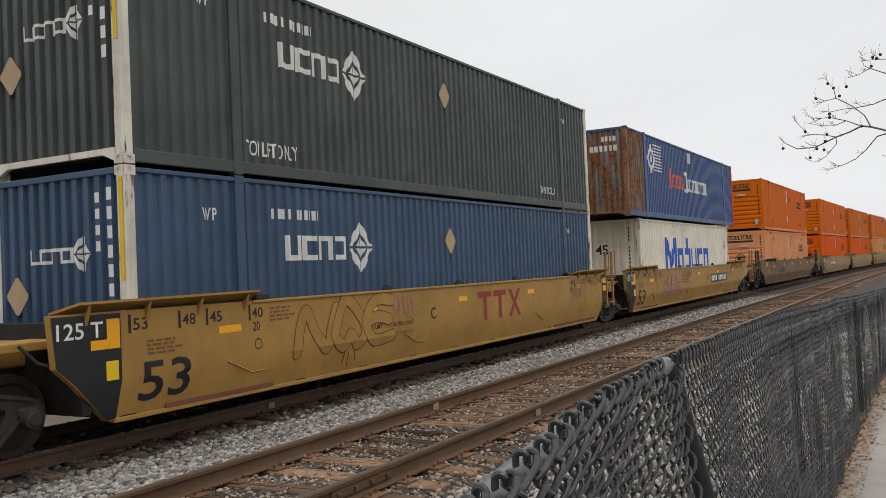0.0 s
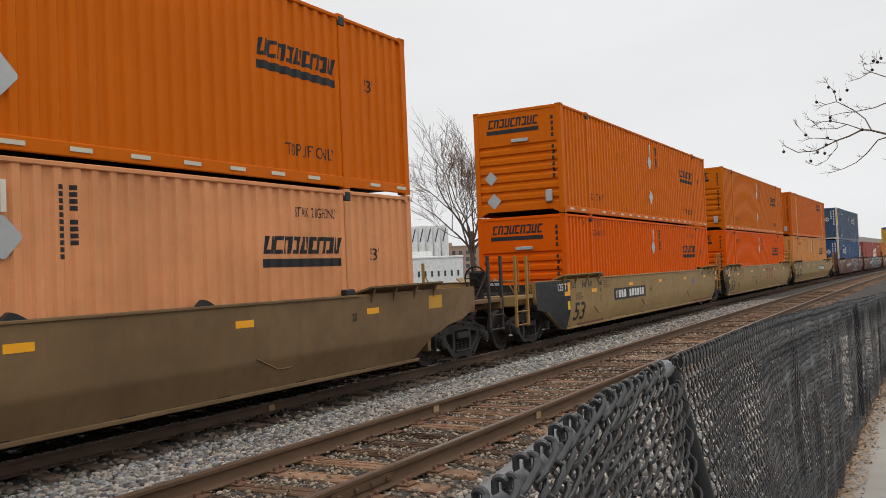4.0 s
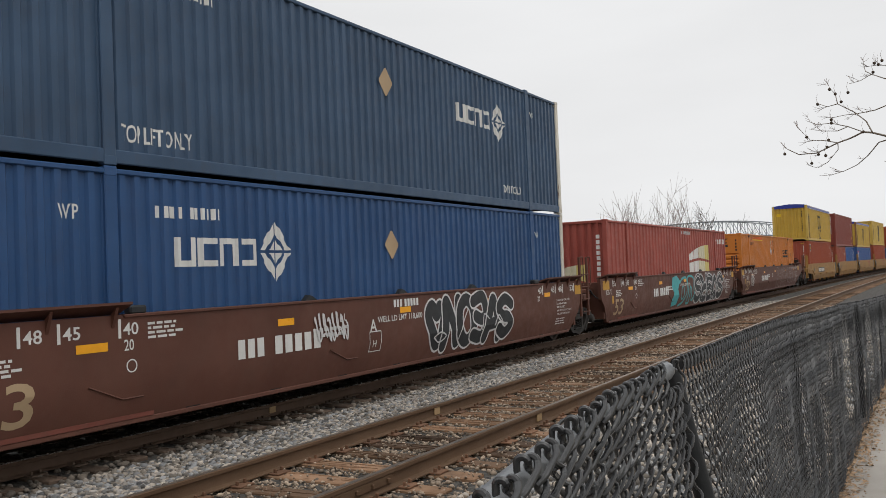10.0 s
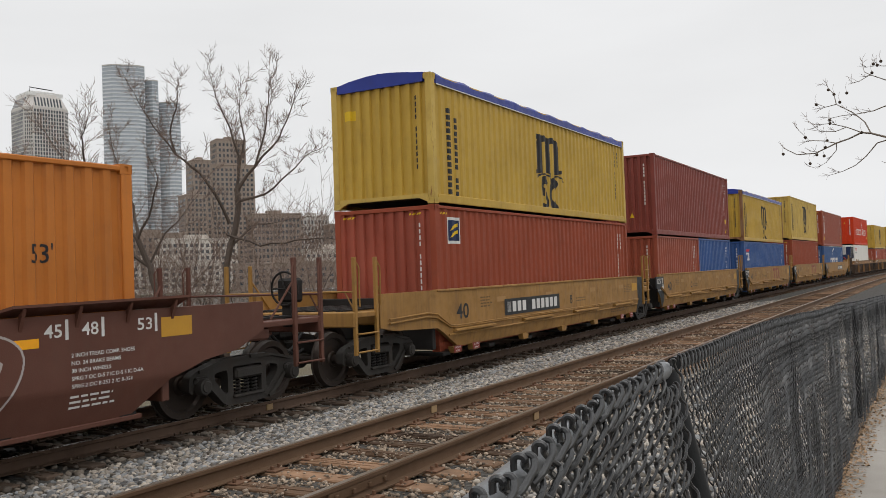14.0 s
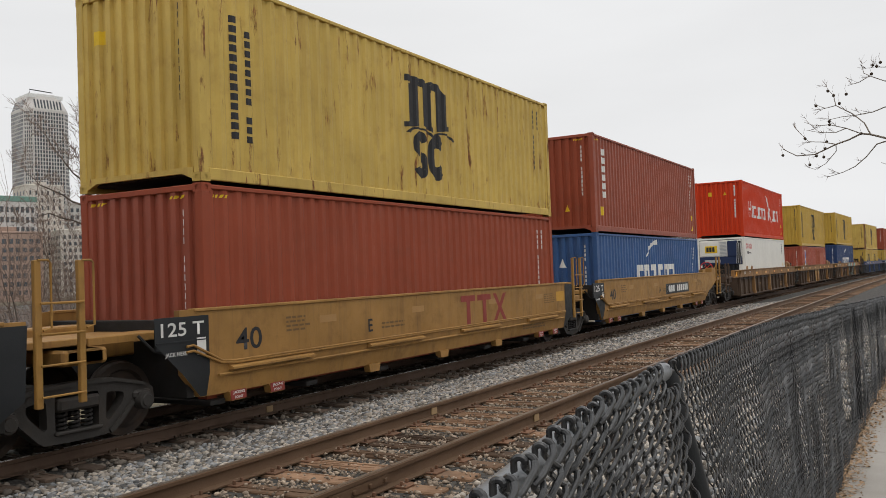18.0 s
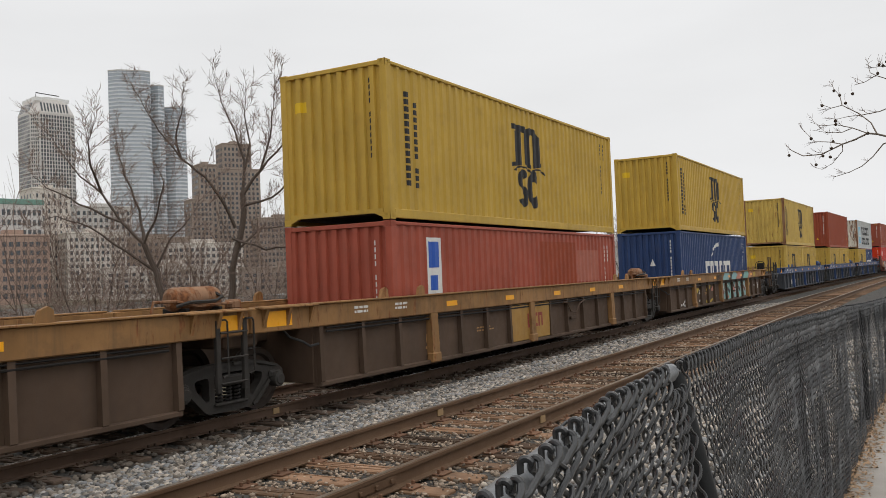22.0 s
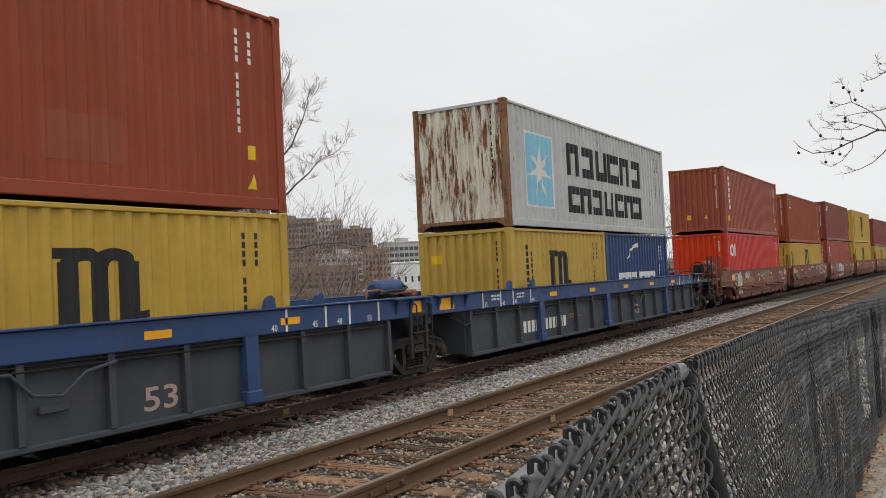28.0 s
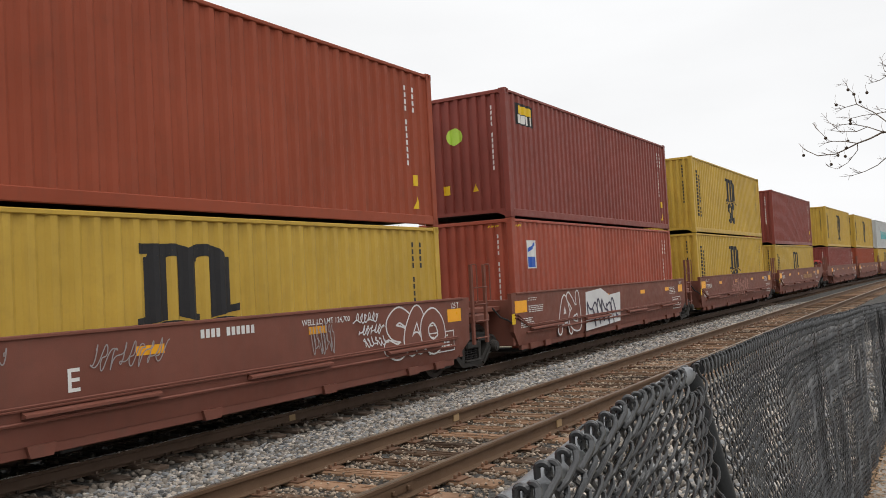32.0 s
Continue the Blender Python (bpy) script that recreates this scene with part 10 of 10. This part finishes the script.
# tall stone tower with cut corners
def stone_tower():
    az, dist, base = 54.3, 1000.0, -4.0
    ob = thing("office_tower", "pale stone office tower with tapered crown", "building", "city buildings")
    ob.location = (*polar(az, dist), base)
    ob.rotation_euler = (0, 0, radians(az - 90 + 22))
    h, a, c = 190.0, 23.0, 7.0
    oct_ = lambda q, e: [(-q + e, -q), (q - e, -q), (q, -q + e), (q, q - e), (q - e, q), (-q + e, q), (-q, q - e), (-q, -q + e)]
    part("wall", Build().prism(oct_(a, c), "z", 0, h), STONE_PALE, ob, "pale stone shaft")
    cr = Build()
    lo, up = oct_(a, c), oct_(a - 6.0, c + 1.5)
    cr.add([(x, y, h) for x, y in lo] + [(x, y, h + 17) for x, y in up], [(i, (i + 1) % 8, 8 + (i + 1) % 8, 8 + i) for i in range(8)] + [tuple(range(8, 16))])
    part("crown", cr, STONE_PALE, ob, "sloping crown")
    for face in (0, 1):
        fin = Build()
        slope = (lambda u, v, o: (u, -a - o + (v - h) / 17 * 6.0, v)) if face == 0 else (lambda u, v, o: (-a - o + (v - h) / 17 * 6.0, -u, v))
        facade(fin, -a + c + 1.5, a - c - 1.5, h + 0.5, h + 11, 9, 1, slope, 0.5, 0.9)
        tagged(part("window", fin, GLASS_DARK, ob, "tall crown windows"), kind="stuff")
    part("sign_band", Build().box(-a + 6, a - 6, -a + 5.2, -a + 5.8, h + 12.5, h + 16.5).box(-a + 5.2, -a + 5.8, -a + 6, a - 6, h + 12.5, h + 16.5), WHITE_WALL, ob, "pale sign bars at the crown")
    for f, put in ((0, lambda u, v, o: (u, -a - o, v)), (1, lambda u, v, o: (-a - o, -u, v))):
        win = Build()
        facade(win, -a + c + 0.5, a - c - 0.5, 4, h - 2, 11, 46, put, 0.6, 0.72)
        tagged(part("window", win, GLASS_DARK, ob, "grid of dark windows"), kind="stuff")
    win = Build()
    r2 = 0.7071
    for s, (cx, cy) in ((1, (-a + c / 2, -a + c / 2)), (2, (a - c / 2, -a + c / 2))):
        if s == 1:
            facade(win, -c * 0.6, c * 0.6, 4, h - 2, 4, 46, lambda u, v, o: (cx + r2 * u - r2 * o, cy - r2 * u - r2 * o, v), 0.5, 0.62)
        else:
            facade(win, -c * 0.6, c * 0.6, 4, h - 2, 4, 46, lambda u, v, o: (cx + r2 * u + r2 * o, cy + r2 * u - r2 * o, v), 0.5, 0.62)
    tagged(part("window", win, GLASS_DARK, ob, "grid of dark windows"), kind="stuff")
    part("crane", Build().tube([(-14, -10, h + 17), (-14, -10, h + 22), (8, -14, h + 20)], 0.5, 4), STEEL_DARK, ob, "roof davit")
    return ob


stone_tower()


def glass_tower():
    az, dist, base = 49.3, 950.0, -4.0
    ob = thing("glass_tower", "silver-blue glass tower stepped in three heights", "building", "city buildings")
    ob.location = (*polar(az, dist), base)
    ob.rotation_euler = (0, 0, radians(az - 90))
    rad = lambda el: dist * math.tan(radians(el)) + EYE.z - base
    for x0, x1, y0, y1, h in ((-24, 17.5, 0, 34, rad(13.35)), (17.5, 31, 6, 34, rad(12.6)), (31, 53, 12, 40, rad(11.35))):
        c = 6.0
        pl = [(x0, y0 + c), (x0 + c * 1.6, y0), (x1 - c, y0), (x1, y0 + c * 0.7), (x1, y1), (x0, y1)]
        part("wall", Build().prism(pl, "z", 0, h), GLASS_TOWER, ob, "silver-blue glass shaft")
        n = int(h / 3.9)
        grow_ = [(x0 - 0.2, y0 + c - 0.1), (x0 + c * 1.6, y0 - 0.25), (x1 - c, y0 - 0.25), (x1 + 0.2, y0 + c * 0.7 - 0.1), (x1 + 0.2, y1), (x0 - 0.2, y1)]
        for i in range(n):
            z = 3 + i * 3.9
            part("spandrel_band", Build().prism(grow_, "z", z, z + (1.5 if i < n - 3 else 0.6)), surface("pale_spandrel", (0.56, 0.58, 0.60), 0.4, 0.1, dirt=0.05, bump=0.0), ob)
        part("roof", Build().prism(grow_, "z", h, h + 1.2), STONE_GREY, ob)
    return ob


glass_tower()
building("brown brick tower stepped towards its top", 43.0, 700, 44.4, 41.5, 7.3, BRICK_BROWN, 24, 18, 24, 10, 7, name="brick_tower")
building("stepped brown brick tower crown", 43.05, 703, 44.0, 42.1, 8.9, BRICK_BROWN, 18, 18, 26, 7, 5, name="brick_tower")
building("brown brick wing beside the tower", 44.9, 690, 45.5, 44.3, 7.6, BRICK_BROWN, 18, 18, 22, 4, 5, name="brick_tower")
building("brown brick wing beside the tower", 45.3, 660, 46.0, 44.6, 5.4, BRICK_BROWN, 18, 18, 18, 5, 5)
building("pale stone block under a green copper roof", 55.9, 520, 57.4, 54.6, 5.2, STONE_PALE, 24, 20, 9, 9, 6, roof=ROOF_GREEN, fw=0.6)
building("tall cream masonry riverside block", 54.1, 560, 55.1, 52.9, 6.1, STONE_CREAM, 22, 20, 14, 6, 4, fw=0.3)
building("red brick warehouse with large windows", 56.0, 440, 57.5, 53.9, 3.3, BRICK_RED, 20, 15, 7, 9, 5, fw=0.6)
building("cream masonry block with regular windows", 51.6, 540, 53.6, 50.1, 3.4, STONE_CREAM, 24, 14, 9, 11, 6)
building("grey masonry block with regular windows", 51.2, 640, 53.0, 49.6, 5.0, STONE_GREY, 24, 14, 12, 10, 6)
building("brown masonry block with regular windows", 48.0, 600, 50.0, 45.8, 3.0, BRICK_BROWN, 24, 10, 8, 12, 6)
building("cream masonry block with regular windows", 45.2, 560, 47.4, 42.6, 2.6, STONE_CREAM, 24, 10, 7, 14, 6, fw=0.6)
building("brown masonry block with many windows", 40.3, 600, 41.9, 38.7, 4.1, BRICK_BROWN, 24, 12, 11, 12, 6, fw=0.6)
building("grey-brown masonry riverside block", 37.9, 640, 38.9, 36.9, 3.9, STONE_GREY, 24, 12, 10, 8, 6)
building("dark brown masonry riverside block", 36.0, 620, 36.9, 34.9, 3.3, BRICK_BROWN, 20, 12, 8, 7, 5)
building("low cream riverside block", 36.8, 520, 38.9, 35.3, 1.7, STONE_CREAM, 20, 8, 5, 10, 4)
building("low red brick riverside block", 34.9, 520, 35.4, 33.8, 1.9, BRICK_RED, 20, 8, 5, 6, 4)
building("modern grey block with ribbon windows", 33.0, 560, 34.0, 31.2, 2.3, STONE_GREY, 22, 10, 6, 8, 5, fw=0.8)
building("long white industrial shed", 31.0, 380, 32.9, 27.4, 0.9, WHITE_WALL, 20, 6, 1, 12, 4, base=-6, fw=0.3, fh=0.25, name="industrial_shed")
building("low brown riverside block", 39.5, 430, 43.5, 36.5, 0.9, BRICK_BROWN, 20, 8, 3, 14, 4)
building("low cream riverside block", 47.5, 430, 51.5, 44.0, 1.2, STONE_CREAM, 20, 8, 4, 16, 4)
building("low red brick riverside block", 30.0, 620, 33.5, 26.0, 1.6, BRICK_RED, 20, 6, 4, 16, 4)
building("low grey riverside block", 24.5, 640, 27.5, 21.0, 1.5, STONE_GREY, 20, 6, 4, 16, 4)
building("low pale riverside block", 19.0, 700, 22.0, 16.0, 1.2, STONE_PALE, 20, 6, 3, 14, 4)

# storage silos
silos = thing("storage_silo", "white storage silos with blue bars", "silo")
silos.location = (*polar(30.4, 420), -6)
silos.rotation_euler = (0, 0, radians(30.4 - 90))
for k in range(5):
    x = 7.2 - k * 3.7
    s = part("tank", Build().lathe([(0, 0), (1.8, 0), (1.8, 30.2), (0.4, 31.2), (0, 31.2)], (x, 0, 0), "z", 18), WHITE_WALL, silos, "white silo tank")
    part("stripe", Build().prism([(x - 1.2, 22.5), (x - 0.7, 22.5), (x + 1.0, 29.0), (x + 0.5, 29.0)], "y", -1.98, -1.86), PAINT_NAVY, s)

# truss bridge over the river
bridge = thing("truss_bridge", "long grey steel truss bridge over the river", "bridge")
BRIDGE_STEEL = surface("grey_bridge_steel", (0.22, 0.24, 0.26), 0.7, dirt=0.15, bump=0.0)
pa, pb_ = Vector((*polar(17.6, 620), 0)), Vector((*polar(6.0, 760), 0))
span = pb_ - pa
nseg = 26
lower, upper, web = Build(), Build(), Build()
for off in (Vector((0, 0, 0)), Vector((3, 9, 0))):
    lo = [pa + off + span * (i / nseg) + Vector((0, 0, 21.5)) for i in range(nseg + 1)]
    hi = [pa + off + span * (i / nseg) + Vector((0, 0, 24.0 + 7.5 * (1 - ((i - nseg / 2) / (nseg / 2)) ** 2) + 1.2)) for i in range(nseg + 1)]
    lower.tube(lo, 0.55, 4)
    upper.tube(hi, 0.5, 4)
    for i in range(nseg):
        web.tube([lo[i], hi[i]], 0.28, 4)
        web.tube([lo[i], hi[i + 1]] if i < nseg // 2 else [hi[i], lo[i + 1]], 0.24, 4)
part("deck_chord", lower, BRIDGE_STEEL, bridge, "steel bottom chord and deck")
part("arched_chord", upper, BRIDGE_STEEL, bridge, "arched top chord")
part("web_member", web, BRIDGE_STEEL, bridge, "steel truss members")
for k in (0.0, 0.5, 1.0):
    p = pa + span * k + Vector((1.5, 4.5, 0))
    part("pier", Build().box(p.x - 3, p.x + 3, p.y - 5, p.y + 5, -8, 21.2, 0.3), STONE_GREY, bridge, "stone pier")

# far bank woods and hill
WOODS = surface("bare_grey_woods", (0.16, 0.135, 0.115), 0.95, dirt=0.3, bump=0.0, fade=0.25)
hb = Build()
rng = random.Random(9)
n = 120
for i in range(n + 1):
    az = 62 - i * 66 / n
    d = 1500 + 200 * math.sin(i * 0.3)
    h = 26 + 10 * math.sin(i * 0.21) + rng.uniform(-1.5, 1.5) + (14 if az < 8 else 0)
    x, y = polar(az, d)
    x2, y2 = polar(az, d + 400)
    hb.v += [(x, y, 0), (x * 1.02, y * 1.02, h * 0.6), (x2, y2, h), (x2 * 1.2, y2 * 1.2, 0)]
hb.f = [(4 * i + k, 4 * i + k + 1, 4 * i + k + 5, 4 * i + k + 4) for i in range(n) for k in range(3)]
structure("backdrop", hb, WOODS, "low wooded hills on the far bank", "hill")


# ---------------------------------------------------------------- what moves
def on_track(x, z=0.0):
    """The pose of a unit whose middle is at x along the line."""
    a, b = x - 7.0, x + 7.0
    ya, yb = TRAIN_Y - bend(a), TRAIN_Y - bend(b)
    turn = math.atan2(yb - ya, b - a)
    return Matrix.Translation((x, (ya + yb) / 2, z)) @ Matrix.Rotation(turn, 4, "Z")


def motions():
    times = [k * 0.5 for k in range(65)]
    for ob, s, dx, z in MOVERS:
        walk(ob, [(t, on_track(s - travelled(t), 0.0) @ Matrix.Translation((dx, 0, z))) for t in times])
    turns = [k / 30 for k in range(961)]
    for w in WHEELS:
        here = w.location.copy()
        walk(w, [(t, Matrix.Translation(here) @ Matrix.Rotation(-travelled(t) / WHEEL_R, 4, "Y")) for t in turns])


motions()
